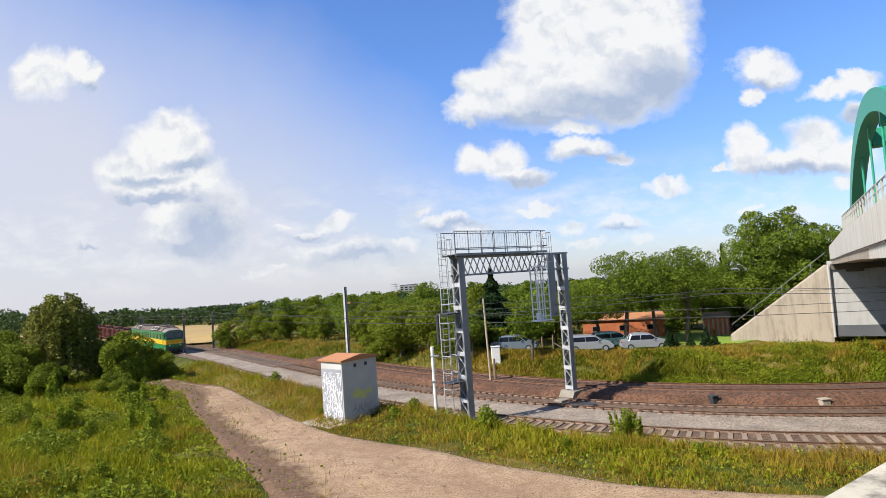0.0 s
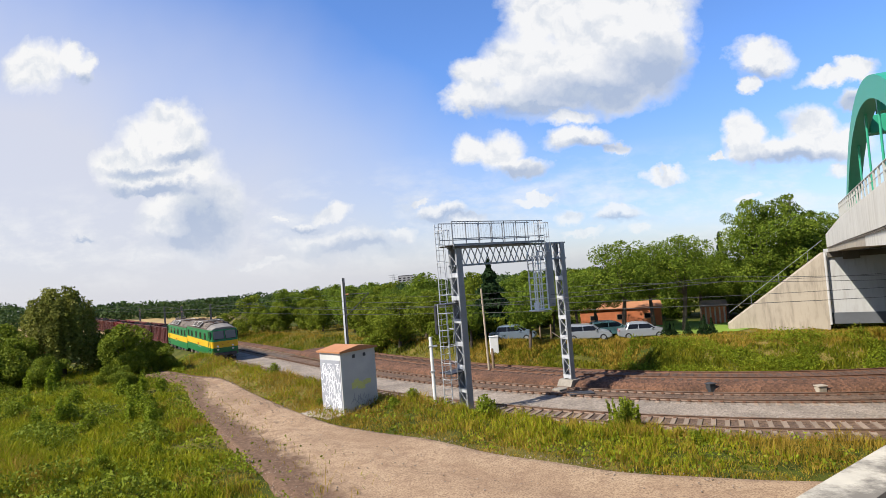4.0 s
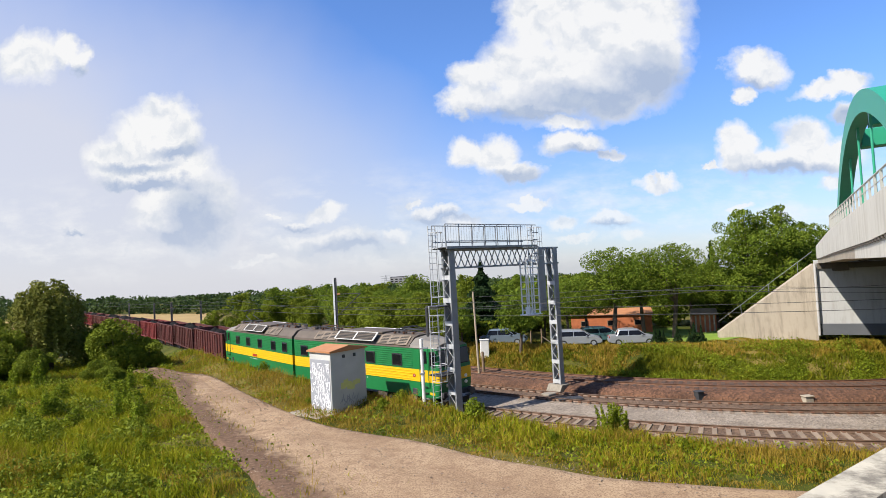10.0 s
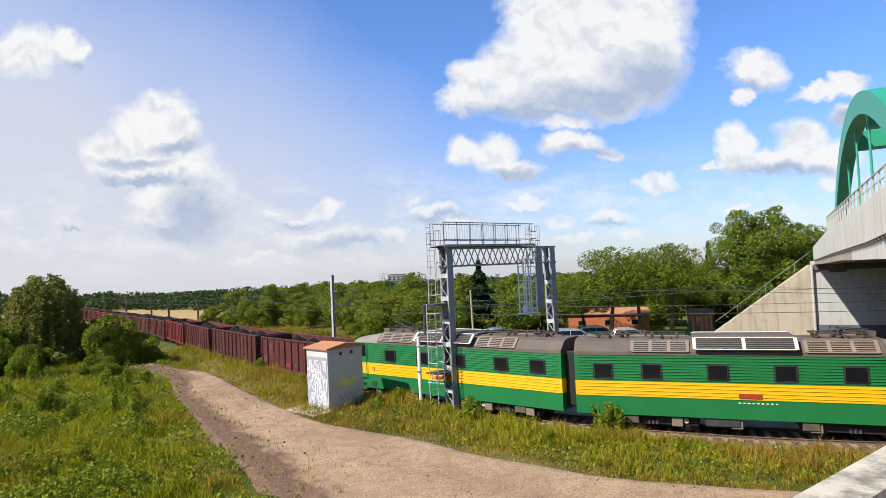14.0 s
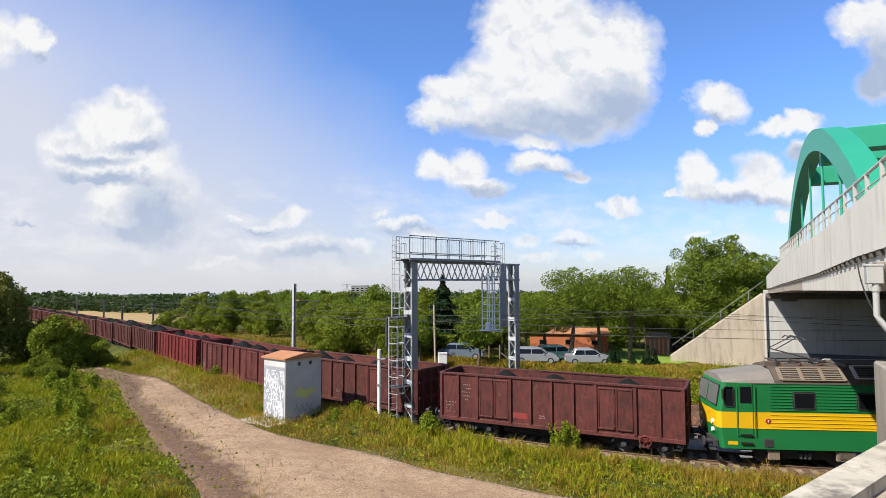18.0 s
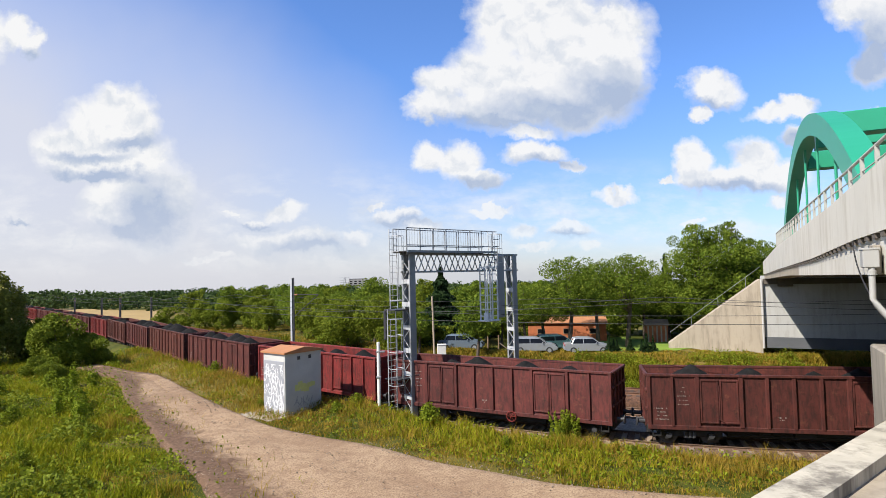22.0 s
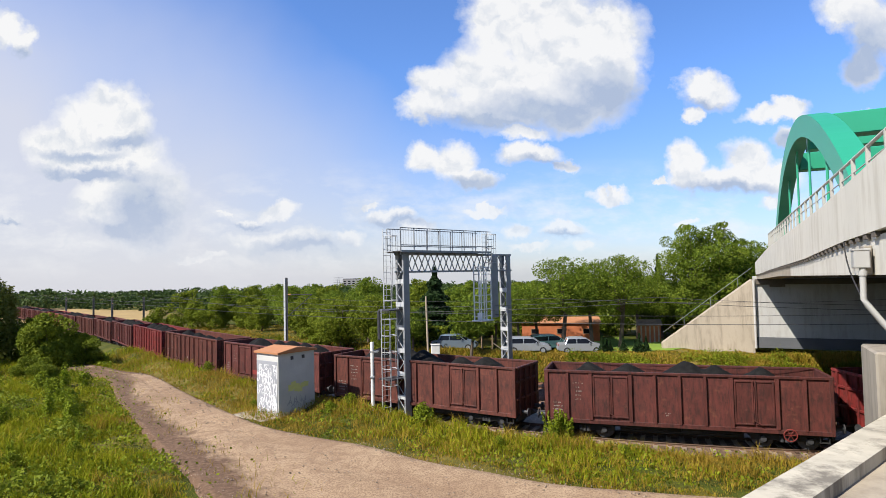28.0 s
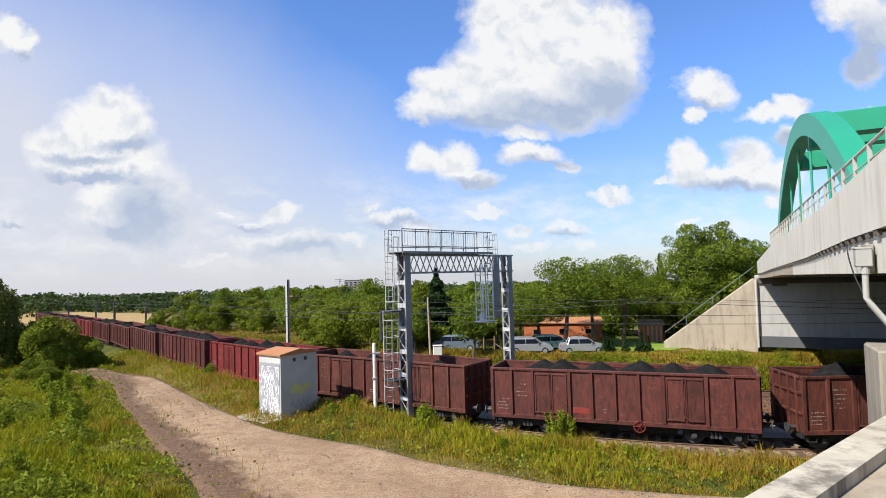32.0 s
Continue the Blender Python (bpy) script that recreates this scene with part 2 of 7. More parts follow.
M_GREEN_STEEL = material("teal_green_paint", (0.025, 0.31, 0.175), 0.42, 0, 0.06, 0.5, 12, 0.02)
M_RUBBER = material("black_rubber", (0.02, 0.02, 0.022), 0.8, 0, 0.2, 5, 40, 0.1)
# black of sooty parts, also of the block standing for shade under wagons
M_BLACK = material("soot_and_shade_black", (0.018, 0.017, 0.016), 0.75, 0, 0.4, 4, 30, 0.1)
M_LOCO_GREEN = material("locomotive_green_paint", (0.012, 0.16, 0.045), 0.4, 0, 0.1, 0.8, 20, 0.02)
M_LOCO_YELLOW = material("locomotive_yellow_paint", (0.72, 0.42, 0.008), 0.4, 0, 0.08, 0.8, 20, 0.02)
M_LOCO_ROOF = material("dusty_grey_roof_paint", (0.115, 0.09, 0.07), 0.75, 0, 0.25, 1.2, 14, 0.05)
M_LOCO_VENT = material("light_grey_vent_paint", (0.50, 0.485, 0.46), 0.6, 0, 0.15, 1.2, 14, 0.05)
M_CAB_ROOF = material("pale_grey_cab_roof_paint", (0.21, 0.19, 0.165), 0.7, 0, 0.2, 1.2, 14, 0.05)
M_VENT_TAN = material("dusty_tan_vent_paint", (0.22, 0.17, 0.125), 0.7, 0, 0.2, 1.5, 16, 0.05)
M_GRILLE = material("brown_dust_grille", (0.11, 0.085, 0.065), 0.8, 0, 0.3, 3, 25, 0.1)
M_PLATE_RED = material("red_number_plate_paint", (0.36, 0.035, 0.022), 0.5, 0, 0.1, 2, 20, 0.0)
M_LETTER = material("white_lettering_paint", (0.75, 0.74, 0.70), 0.7, 0, 0.1, 4, 30, 0.0)
M_TERRACOTTA = material("terracotta_roof_paint", (0.42, 0.185, 0.08), 0.8, 0, 0.15, 1.5, 12, 0.1)
M_KIOSK = material("dirty_white_render", (0.50, 0.50, 0.48), 0.85, 0, 0.12, 1.0, 14, 0.12)
M_GRAFFITI_WHITE = material("white_spray_paint", (0.72, 0.72, 0.74), 0.7, 0, 0.05, 3, 20, 0.0)
M_GRAFFITI_GREY = material("grey_spray_paint", (0.30, 0.31, 0.34), 0.75, 0, 0.12, 2.5, 20, 0.0)
M_GRAFFITI_YELLOW = material("yellow_green_spray_paint", (0.62, 0.62, 0.22), 0.75, 0, 0.12, 2.5, 20, 0.0)
M_BRICK = material("orange_brick_wall", (0.48, 0.15, 0.06), 0.85, 0, 0.2, 1.5, 20, 0.15)
M_WOOD = material("weathered_wood", (0.26, 0.18, 0.11), 0.85, 0, 0.3, 2.0, 18, 0.2)
M_WOOD_PALE = material("pale_wood_pole", (0.42, 0.34, 0.24), 0.85, 0, 0.2, 2.0, 18, 0.2)
M_BARK = material("tree_bark", (0.12, 0.09, 0.065), 0.95, 0, 0.35, 3.0, 16, 0.4)
M_COAL = material("coal", (0.016, 0.0155, 0.015), 0.9, 0, 0.5, 3.0, 14, 0.6, spec=0.12)
M_CAR_SILVER = material("silver_car_paint", (0.38, 0.40, 0.43), 0.3, 0.4, 0.06, 1.0, 30, 0.0)
M_CAR_BLUE = material("blue_grey_car_paint", (0.19, 0.24, 0.29), 0.3, 0.4, 0.06, 1.0, 30, 0.0)
M_PLASTIC_GREY = material("light_grey_plastic", (0.36, 0.355, 0.34), 0.5, 0, 0.06, 1.5, 20, 0.0)
M_ROOF_FAR = material("far_grey_roof", (0.3, 0.29, 0.29), 0.8, 0, 0.15, 1, 8, 0.05)
M_TEAL_TARP = material("pale_teal_panel", (0.11, 0.24, 0.22), 0.6, 0, 0.1, 1, 10, 0.05)


def glass(name, color=(0.02, 0.025, 0.03)):
    m = bpy.data.materials.new(name)
    m.use_nodes = True
    b = m.node_tree.nodes["Principled BSDF"]
    b.inputs["Base Color"].default_value = (*color, 1)
    b.inputs["Roughness"].default_value = 0.06
    b.inputs["Specular IOR Level"].default_value = 0.25
    return m


M_GLASS = glass("dark_window_glass", (0.008, 0.009, 0.011))
# the windscreen's grey base colour stands in for reflected sky
M_WINDSCREEN = glass("sky_reflection_grey_glass", (0.12, 0.125, 0.12))


def wagon_paint(name, base, worn):
    m = bpy.data.materials.new(name)
    m.use_nodes = True
    k = Nodes(m.node_tree)
    b = k.n["Principled BSDF"]
    pos = k.add("TexCoord").outputs["Object"]
    streak = k.add("Mapping", {"Vector": pos, "Scale": (3.0, 3.0, 0.6)}).outputs[0]
    n1, n2 = k.noise(pos, 1.1, 5.0), k.noise(streak, 2.4, 5.0, 0.65)
    col = k.ramp(n1, [(0.35, tuple(c * 0.72 for c in base)), (0.6, base), (0.8, worn)])
    col = k.mix(k.ramp(n2, [(0.44, (0, 0, 0)), (0.68, (0.78,) * 3)]), col, (0.024, 0.013, 0.011))
    rust = k.noise(pos, 4.5, 6.0, 0.7)
    col = k.mix(k.ramp(rust, [(0.52, (0, 0, 0)), (0.72, (0.75,) * 3)]), col, (0.03, 0.014, 0.011))
    col = k.mix(k.ramp(k.noise(pos, 2.6, 5.0, 0.7), [(0.58, (0, 0, 0)), (0.74, (0.55,) * 3)]), col, (0.20, 0.075, 0.045))
    r = k.add("ObjectInfo").outputs["Random"]
    col = k.mix(1.0, col, k.ramp(r, [(0.0, (0.8,) * 3), (1.0, (1.2,) * 3)]), "MULTIPLY")
    k.l.new(col, b.inputs["Base Color"])
    b.inputs["Roughness"].default_value = 0.62
    b.inputs["Specular IOR Level"].default_value = 0.35
    k.l.new(k.add("Bump", {"Strength": 0.2, "Distance": 0.02, "Height": n2}).outputs[0], b.inputs["Normal"])
    return m


WAGON_PAINTS = [wagon_paint("oxide_red_wagon_paint", (0.118, 0.028, 0.024), (0.15, 0.042, 0.034)),
                wagon_paint("brown_red_wagon_paint", (0.112, 0.030, 0.024), (0.15, 0.05, 0.036)),
                wagon_paint("fresh_red_wagon_paint", (0.19, 0.022, 0.020), (0.21, 0.036, 0.03)),
                wagon_paint("rusty_brown_wagon_paint", (0.118, 0.034, 0.024), (0.16, 0.055, 0.036))]


def ground_material():
    """Meadow soil with grass: green, yellow dry stretches and bare earth by wide noise."""
    m = bpy.data.materials.new("meadow_ground")
    m.use_nodes = True
    k = Nodes(m.node_tree)
    b = k.n["Principled BSDF"]
    pos = k.add("TexCoord").outputs["Object"]
    wide, mid, fine = k.noise(pos, 0.07, 4.0), k.noise(pos, 0.6, 5.0), k.noise(pos, 5.0, 5.0, 0.7)
    green = k.ramp(mid, [(0.3, (0.035, 0.045, 0.008)), (0.55, (0.075, 0.09, 0.012)), (0.75, (0.14, 0.125, 0.024))])
    dry = k.ramp(mid, [(0.3, (0.12, 0.10, 0.02)), (0.7, (0.30, 0.21, 0.065))])
    col = k.mix(k.ramp(wide, [(0.45, (0, 0, 0)), (0.62, (1, 1, 1))]), green, dry)
    col = k.mix(k.math("MULTIPLY", fine, 0.55), col, (0.03, 0.04, 0.012))
    k.l.new(col, b.inputs["Base Color"])
    b.inputs["Roughness"].default_value, b.inputs["Specular IOR Level"].default_value = 0.95, 0.1
    k.l.new(k.add("Bump", {"Strength": 0.6, "Distance": 0.15, "Height": fine}).outputs[0], b.inputs["Normal"])
    return m


def gravel_material(name, a, bcol, scale):
    m = bpy.data.materials.new(name)
    m.use_nodes = True
    k = Nodes(m.node_tree)
    b = k.n["Principled BSDF"]
    pos = k.add("TexCoord").outputs["Object"]
    vor = k.add("TexVoronoi", {"Vector": pos, "Scale": scale})
    grey = k.add("RGBToBW", {0: vor.outputs["Color"]}).outputs[0]
    col = k.mix(grey, a, bcol)
    col = k.mix(k.ramp(k.noise(pos, 0.5, 4.0), [(0.4, (0, 0, 0)), (0.7, (0.6,) * 3)]), col, tuple(c * 0.55 for c in a))
    k.l.new(col, b.inputs["Base Color"])
    b.inputs["Roughness"].default_value = 0.95
    k.l.new(k.add("Bump", {"Strength": 0.9, "Distance": 0.06, "Height": vor.outputs["Distance"]}).outputs[0], b.inputs["Normal"])
    return m


def road_material():
    """Trodden sandy earth with stones, darker gritty stretches and faint wheel marks."""
    m = bpy.data.materials.new("sandy_dirt")
    m.use_nodes = True
    k = Nodes(m.node_tree)
    b = k.n["Principled BSDF"]
    pos = k.add("TexCoord").outputs["Object"]
    wide, mid, fine = k.noise(pos, 0.25, 4.0), k.noise(pos, 1.8, 5.0), k.noise(pos, 14.0, 4.0, 0.7)
    col = k.ramp(wide, [(0.35, (0.30, 0.202, 0.125)), (0.55, (0.39, 0.275, 0.172)), (0.7, (0.43, 0.31, 0.196))])
    col = k.mix(k.ramp(mid, [(0.45, (0, 0, 0)), (0.72, (0.6,) * 3)]), col, (0.20, 0.12, 0.075))
    # gritty brown margin, frayed by noise
    verge = k.add("Attribute")
    verge.attribute_name = "margin"
    fray = k.math("ADD", verge.outputs["Fac"], k.math("MULTIPLY_ADD", k.noise(pos, 0.9, 6.0, 0.65), 1.1, -0.55))
    grit = k.ramp(k.noise(pos, 5.0, 6.0, 0.8), [(0.32, (0.045, 0.026, 0.017)), (0.52, (0.125, 0.075, 0.048)), (0.7, (0.25, 0.17, 0.115))])
    col = k.mix(k.ramp(fray, [(0.30, (0, 0, 0)), (0.60, (0.95,) * 3)]), col, grit)
    col = k.mix(k.ramp(fine, [(0.45, (0, 0, 0)), (0.62, (0.75,) * 3)]), col, (0.15, 0.092, 0.06))
    stones = k.add("TexVoronoi", {"Vector": pos, "Scale": 6.0})
    col = k.mix(k.ramp(stones.outputs["Distance"], [(0.05, (0.5,) * 3), (0.12, (0, 0, 0))]), col, (0.5, 0.42, 0.34))
    k.l.new(col, b.inputs["Base Color"])
    b.inputs["Roughness"].default_value, b.inputs["Specular IOR Level"].default_value = 0.95, 0.15
    k.l.new(k.add("Bump", {"Strength": 0.4, "Distance": 0.03, "Height": fine}).outputs[0], b.inputs["Normal"])
    return m


M_GROUND = ground_material()
M_BALLAST = gravel_material("grey_ballast", (0.19, 0.15, 0.115), (0.39, 0.325, 0.26), 9.0)
M_BALLAST_BROWN = gravel_material("brown_stained_ballast", (0.07, 0.042, 0.027), (0.215, 0.135, 0.085), 9.0)
M_BALLAST_RUST = gravel_material("rusty_brown_ballast", (0.055, 0.026, 0.014), (0.20, 0.095, 0.052), 8.0)
M_ROAD = road_material()


# ---- small mesh tools ----
def part(name, bm, mat, parent=None, label=""):
    """Links a bmesh as one mesh object, under a thing if there is one."""
    me = bpy.data.meshes.new(name)
    bm.to_mesh(me)
    bm.free()
    for mm in (mat if isinstance(mat, (list, tuple)) else (mat,)):
        me.materials.append(mm)
    ob = new(name, me)
    if parent is not None:
        ob.parent = parent
    return tagged(ob, label=label)


def thing(name, m, label, category, group="", kind=""):
    e = new(name)
    e.matrix_world = m
    e.empty_display_size = 0.3
    return tagged(e, label, category, group, kind)


def box(bm, c, size, rz=0.0, rx=0.0, ry=0.0, bevel=0.0):
    m = Matrix.LocRotScale(c, Euler((rx, ry, rz)), size)
    r = bmesh.ops.create_cube(bm, size=1.0, matrix=m)
    if bevel:
        edges = list({e for v in r["verts"] for e in v.link_edges})
        bmesh.ops.bevel(bm, geom=edges, offset=bevel, segments=1, affect="EDGES")
    return r["verts"]


def boxes(items, bevel=0.0):
    bm = bmesh.new()
    for it in items:
        box(bm, it[0], it[1], *(it[2:]), bevel=bevel)
    return bm


def rod(bm, a, b, r, seg=6, r2=None):
    a, b = Vector(a), Vector(b)
    d = b - a
    m = Matrix.Translation((a + b) / 2) @ d.to_track_quat("Z", "Y").to_matrix().to_4x4()
    bmesh.ops.create_cone(bm, cap_ends=True, segments=seg, radius1=r, radius2=r if r2 is None else r2, depth=d.length, matrix=m)


def tube(name, pts, r, mat, seg=8):
    """One connected pipe along a line of points."""
    P = [Vector(p) for p in pts]
    co, side = [], None
    for i, p in enumerate(P):
        d = (P[min(i + 1, len(P) - 1)] - P[max(i - 1, 0)]).normalized()
        u = d.cross(Vector((0.0, 0.0, 1.0)) if abs(d.z) < 0.9 else Vector((1.0, 0.0, 0.0))).normalized()
        if side is not None and u.dot(side) < 0:
            u = -u
        side = u
        w = d.cross(u)
        co += [tuple(p + r * (math.cos(2 * math.pi * k / seg) * u + math.sin(2 * math.pi * k / seg) * w)) for k in range(seg)]
    idx = np.arange(len(P) * seg).reshape(len(P), seg)
    nxt = np.roll(idx, -1, axis=1)
    return quick_mesh(name, np.array(co), np.stack([idx[:-1], nxt[:-1], nxt[1:], idx[1:]], -1).reshape(-1, 4), mat, flat=False)


def prism(bm, outline, a, b, axis="y"):
    """A closed outline in two coordinates, pushed from a to b along the third."""
    def at(p, w):
        return {"y": (p[0], w, p[1]), "x": (w, p[0], p[1]), "z": (p[0], p[1], w)}[axis]
    va = [bm.verts.new(at(p, a)) for p in outline]
    vb = [bm.verts.new(at(p, b)) for p in outline]
    n = len(outline)
    bm.faces.new(va)
    bm.faces.new(vb[::-1])
    for i in range(n):
        bm.faces.new((va[i], vb[i], vb[(i + 1) % n], va[(i + 1) % n]))
    bmesh.ops.recalc_face_normals(bm, faces=bm.faces)


# ---- the line of the track ----
STEP = 0.5
S_MIN, S_MAX = -420.0, 200.0


def bend(s):
    """Curvature of the near track along its length."""
    if s < -95:
        return 0.0
    if s < 14:
        k = 0.020671 + 0.00054234 * s + 3.17e-6 * s * s
        return k if s > -80 else k * max(0.0, (s + 95) / 15)
    return 0.0289 * max(0.0, 1 - (s - 14) / 8)


def lay_line():
    n = int((S_MAX - S_MIN) / STEP) + 1
    pts, i0 = [None] * n, int(-S_MIN / STEP)
    x, y, h = 8.827, 30.628, -0.37695
    pts[i0] = (x, y, h)
    for way in (1, -1):
        x, y, h = pts[i0]
        i = i0
        while 0 <= i + way < n:
            s = S_MIN + i * STEP
            hm = h + way * STEP / 2 * bend(s + way * STEP / 2)
            x, y, h = x + way * STEP * math.cos(hm), y + way * STEP * math.sin(hm), h + way * STEP * bend(s + way * STEP / 2)
            i += way
            pts[i] = (x, y, h)
    return np.array(pts)


LINE = lay_line()
S_ALL = S_MIN + STEP * np.arange(len(LINE))
DROP = np.zeros(len(LINE))


def move_far_end():
    """The far end of the line lies further off and lower; places stay one step apart."""
    k = np.interp(S_ALL, [-130, -85, -52], [0.12, 0.09, 0.0])
    x, y = LINE[:, 0] * (1 + k), LINE[:, 1] * (1 + k)
    run = np.concatenate([[0], np.cumsum(np.hypot(np.diff(x), np.diff(y)))])
    run -= run[int(-S_MIN / STEP)]
    LINE[:, 0], LINE[:, 1], DROP[:] = np.interp(S_ALL, run, x), np.interp(S_ALL, run, y), np.interp(S_ALL, run, 8.3 * k)
    LINE[:, 2] = np.unwrap(np.arctan2(np.gradient(LINE[:, 1]), np.gradient(LINE[:, 0])))


move_far_end()


def fall(s):
    return np.interp(s, S_ALL, DROP)


def on_line(s, off=0.0, z=0.0):
    """The place at s metres along the near track, off metres towards the camera's side."""
    f = (s - S_MIN) / STEP
    i = min(max(int(f), 0), len(LINE) - 2)
    w = f - i
    x, y, h = LINE[i] * (1 - w) + LINE[i + 1] * w
    return Vector((x + off * math.sin(h), y - off * math.cos(h), z - float(fall(s)))), h


def to_line(x, y):
    """Nearest s and signed offset of many places."""
    x, y = np.asarray(x, float), np.asarray(y, float)
    s, o = np.empty(x.size), np.empty(x.size)
    L = LINE[::2]
    for a in range(0, x.size, 4000):
        dx, dy = x[a:a + 4000, None] - L[None, :, 0], y[a:a + 4000, None] - L[None, :, 1]
        i = (dx * dx + dy * dy).argmin(1)
        r = np.arange(i.size)
        s[a:a + 4000] = S_MIN + i * STEP * 2
        o[a:a + 4000] = dx[r, i] * np.sin(L[i, 2]) - dy[r, i] * np.cos(L[i, 2])
    return s, o


def smooth(a, b, v):
    t = np.clip((v - a) / (b - a), 0, 1)
    return t * t * (3 - 2 * t)


TRACK_B, TRACK_C = -5.55, -10.2


def bank_toe(s):
    return np.interp(s, [-120, -85, -45, -12, 5, 40], [-9.0, -9.0, -9.2, -11.4, -12.2, -12.2])


def bank_top(s):
    return np.interp(s, [-140, -85, -45, -12, 8, 60], [0.2, 0.7, 1.1, 1.5, 1.5, 1.5])


def height(x, y):
    """Ground level."""
    x, y = np.asarray(x, float).ravel(), np.asarray(y, float).ravel()
    s, o = to_line(x, y)
    near = np.interp(s, [-140, -90, -60, -30, -12, -5, 3, 12], [0.3, 0.6, 0.75, 0.6, 0.45, 0.3, -0.1, -0.2])
    z = -0.25 + (near + 0.25) * smooth(1.9, 3.2, o)
    ridge = np.interp(s, [-120, -80, -66, -50, -25, -12, -4], [0.0, 0.2, 0.45, 0.65, 0.55, 0.25, 0.0])
    z = z + ridge * smooth(1.7, 3.0, o) * smooth(5.4, 3.6, o)
    toe = bank_toe(s)
    z = z + (bank_top(s) + 0.25) * smooth(0, 5.0, toe - o)
    z = z - 0.75 * smooth(5.5, 10.0, toe - o) * smooth(-45, -25, s)
    # the camera's embankment
    rise = smooth(17.0, 2.0, np.hypot(x * 0.75 + 0.0, np.maximum(y, 0)))
    z = z + 6.3 * rise * (o > 3)
    z = z - fall(s) * smooth(45, 14, np.abs(o + 4.5))
    # gentle fall far away
    d = np.hypot(x, y)
    z = z - 0.0185 * np.maximum(d - 88, 0) * smooth(7, 45, np.abs(o + 4.5))
    wob = 0.10 * np.sin(x * 0.9 + 1.3 * np.sin(y * 0.5)) * np.sin(y * 0.8 + 0.7) + 0.05 * np.sin(2.3 * x + 1.7 * y)
    z = z + wob * smooth(3.2, 6.0, o) + 1.2 * wob * smooth(1.5, 5, toe - o)
    return z


def ground_z(x, y):
    return float(height([x], [y])[0])


def ground():
    def axis(lo, hi, fine_lo, fine_hi, step):
        v = list(np.arange(fine_lo, fine_hi + 1e-6, step))
        g, p = step, fine_hi
        while p < hi:
            g *= 1.18
            p += g
            v.append(p)
        g, p = step, fine_lo
        while p > lo:
            g *= 1.18
            p -= g
            v.insert(0, p)
        return np.array(v)
    xs, ys = axis(-4200, 4200, -62, 44, 0.5), axis(-600, 4600, 2, 80, 0.5)
    X, Y = np.meshgrid(xs, ys)
    Z = height(X, Y)
    co = np.stack([X.ravel(), Y.ravel(), Z], 1)
    nx, ny = len(xs), len(ys)
    idx = np.arange(nx * ny).reshape(ny, nx)
    quads = np.stack([idx[:-1, :-1], idx[:-1, 1:], idx[1:, 1:], idx[1:, :-1]], -1).reshape(-1, 4)
    return quick_mesh("ground", co, quads, M_GROUND)


def quick_mesh(name, co, faces, mat, flat=True):
    """A large mesh straight from arrays; faces all have the same number of corners."""
    me = bpy.data.meshes.new(name)
    co, faces = np.ascontiguousarray(co, dtype=np.float32), np.ascontiguousarray(faces, dtype=np.int32)
    k = faces.shape[1]
    me.vertices.add(len(co))
    me.vertices.foreach_set("co", co.ravel())
    me.loops.add(faces.size)
    me.loops.foreach_set("vertex_index", faces.ravel())
    me.polygons.add(len(faces))
    me.polygons.foreach_set("loop_start", np.arange(0, faces.size, k, dtype=np.int32))
    me.update(calc_edges=True)
    me.materials.append(mat)
    if not flat:
        me.polygons.foreach_set("use_smooth", np.ones(len(faces), dtype=bool))
    return new(name, me)


tagged(ground(), "rough meadow ground with green and dry yellow grass", "ground", kind="structure")


def strip(name, mat, off_a, off_b, s0, s1, z, step=1.0, rise=0.0, ragged=0.0):
    """A bed that follows the track between two offsets."""
    rng = random.Random(name)
    rows = []
    n = int((s1 - s0) / step) + 1
    cols = 7
    for i in range(n):
        s = s0 + i * step
        a, b = off_a + rng.uniform(-ragged, ragged), off_b + rng.uniform(-ragged, ragged)
        for j in range(cols):
            f = j / (cols - 1)
            p, _ = on_line(s, a + (b - a) * f)
            edge = 0.22 if j in (0, cols - 1) else 0.0
            rows.append((p.x, p.y, p.z + z + rise * f - edge + 0.015 * rng.random()))
    idx = np.arange(n * cols).reshape(n, cols)
    quads = np.stack([idx[:-1, :-1], idx[1:, :-1], idx[1:, 1:], idx[:-1, 1:]], -1).reshape(-1, 4)
    return quick_mesh(name, np.array(rows), quads, mat)


tagged(strip("ballast_bed", M_BALLAST, 2.1, -7.4, -230, 60, -0.195, ragged=0.12), "grey crushed stone ballast under two tracks", "ballast", kind="structure")
tagged(strip("ballast_bed", M_BALLAST_BROWN, 2.15, -1.7, -230, 60, -0.172, ragged=0.22), "brown stained ballast between the near rails", "ballast", kind="structure")
tagged(strip("ballast_bed", M_BALLAST_BROWN, -4.35, -6.9, -230, 60, -0.165, ragged=0.2), "brown stained ballast under the second track", "ballast", kind="structure")
tagged(strip("ballast_shoulder", M_BALLAST_RUST, -7.25, -8.0, -52, 60, -0.12, rise=0.36, ragged=0.1), "steep rusty brown ballast shoulder of the disused track", "ballast", kind="structure")
tagged(strip("ballast_bed", M_BALLAST_RUST, -7.85, -12.6, -52, 60, 0.17, ragged=0.12), "rusty brown stone ballast of a disused track", "ballast", kind="structure")
tagged(strip("ballast_bed", M_BALLAST_RUST, -7.35, -9.3, -230, -52, -0.13, ragged=0.15), "rusty brown stone ballast beside the line", "ballast", kind="structure")


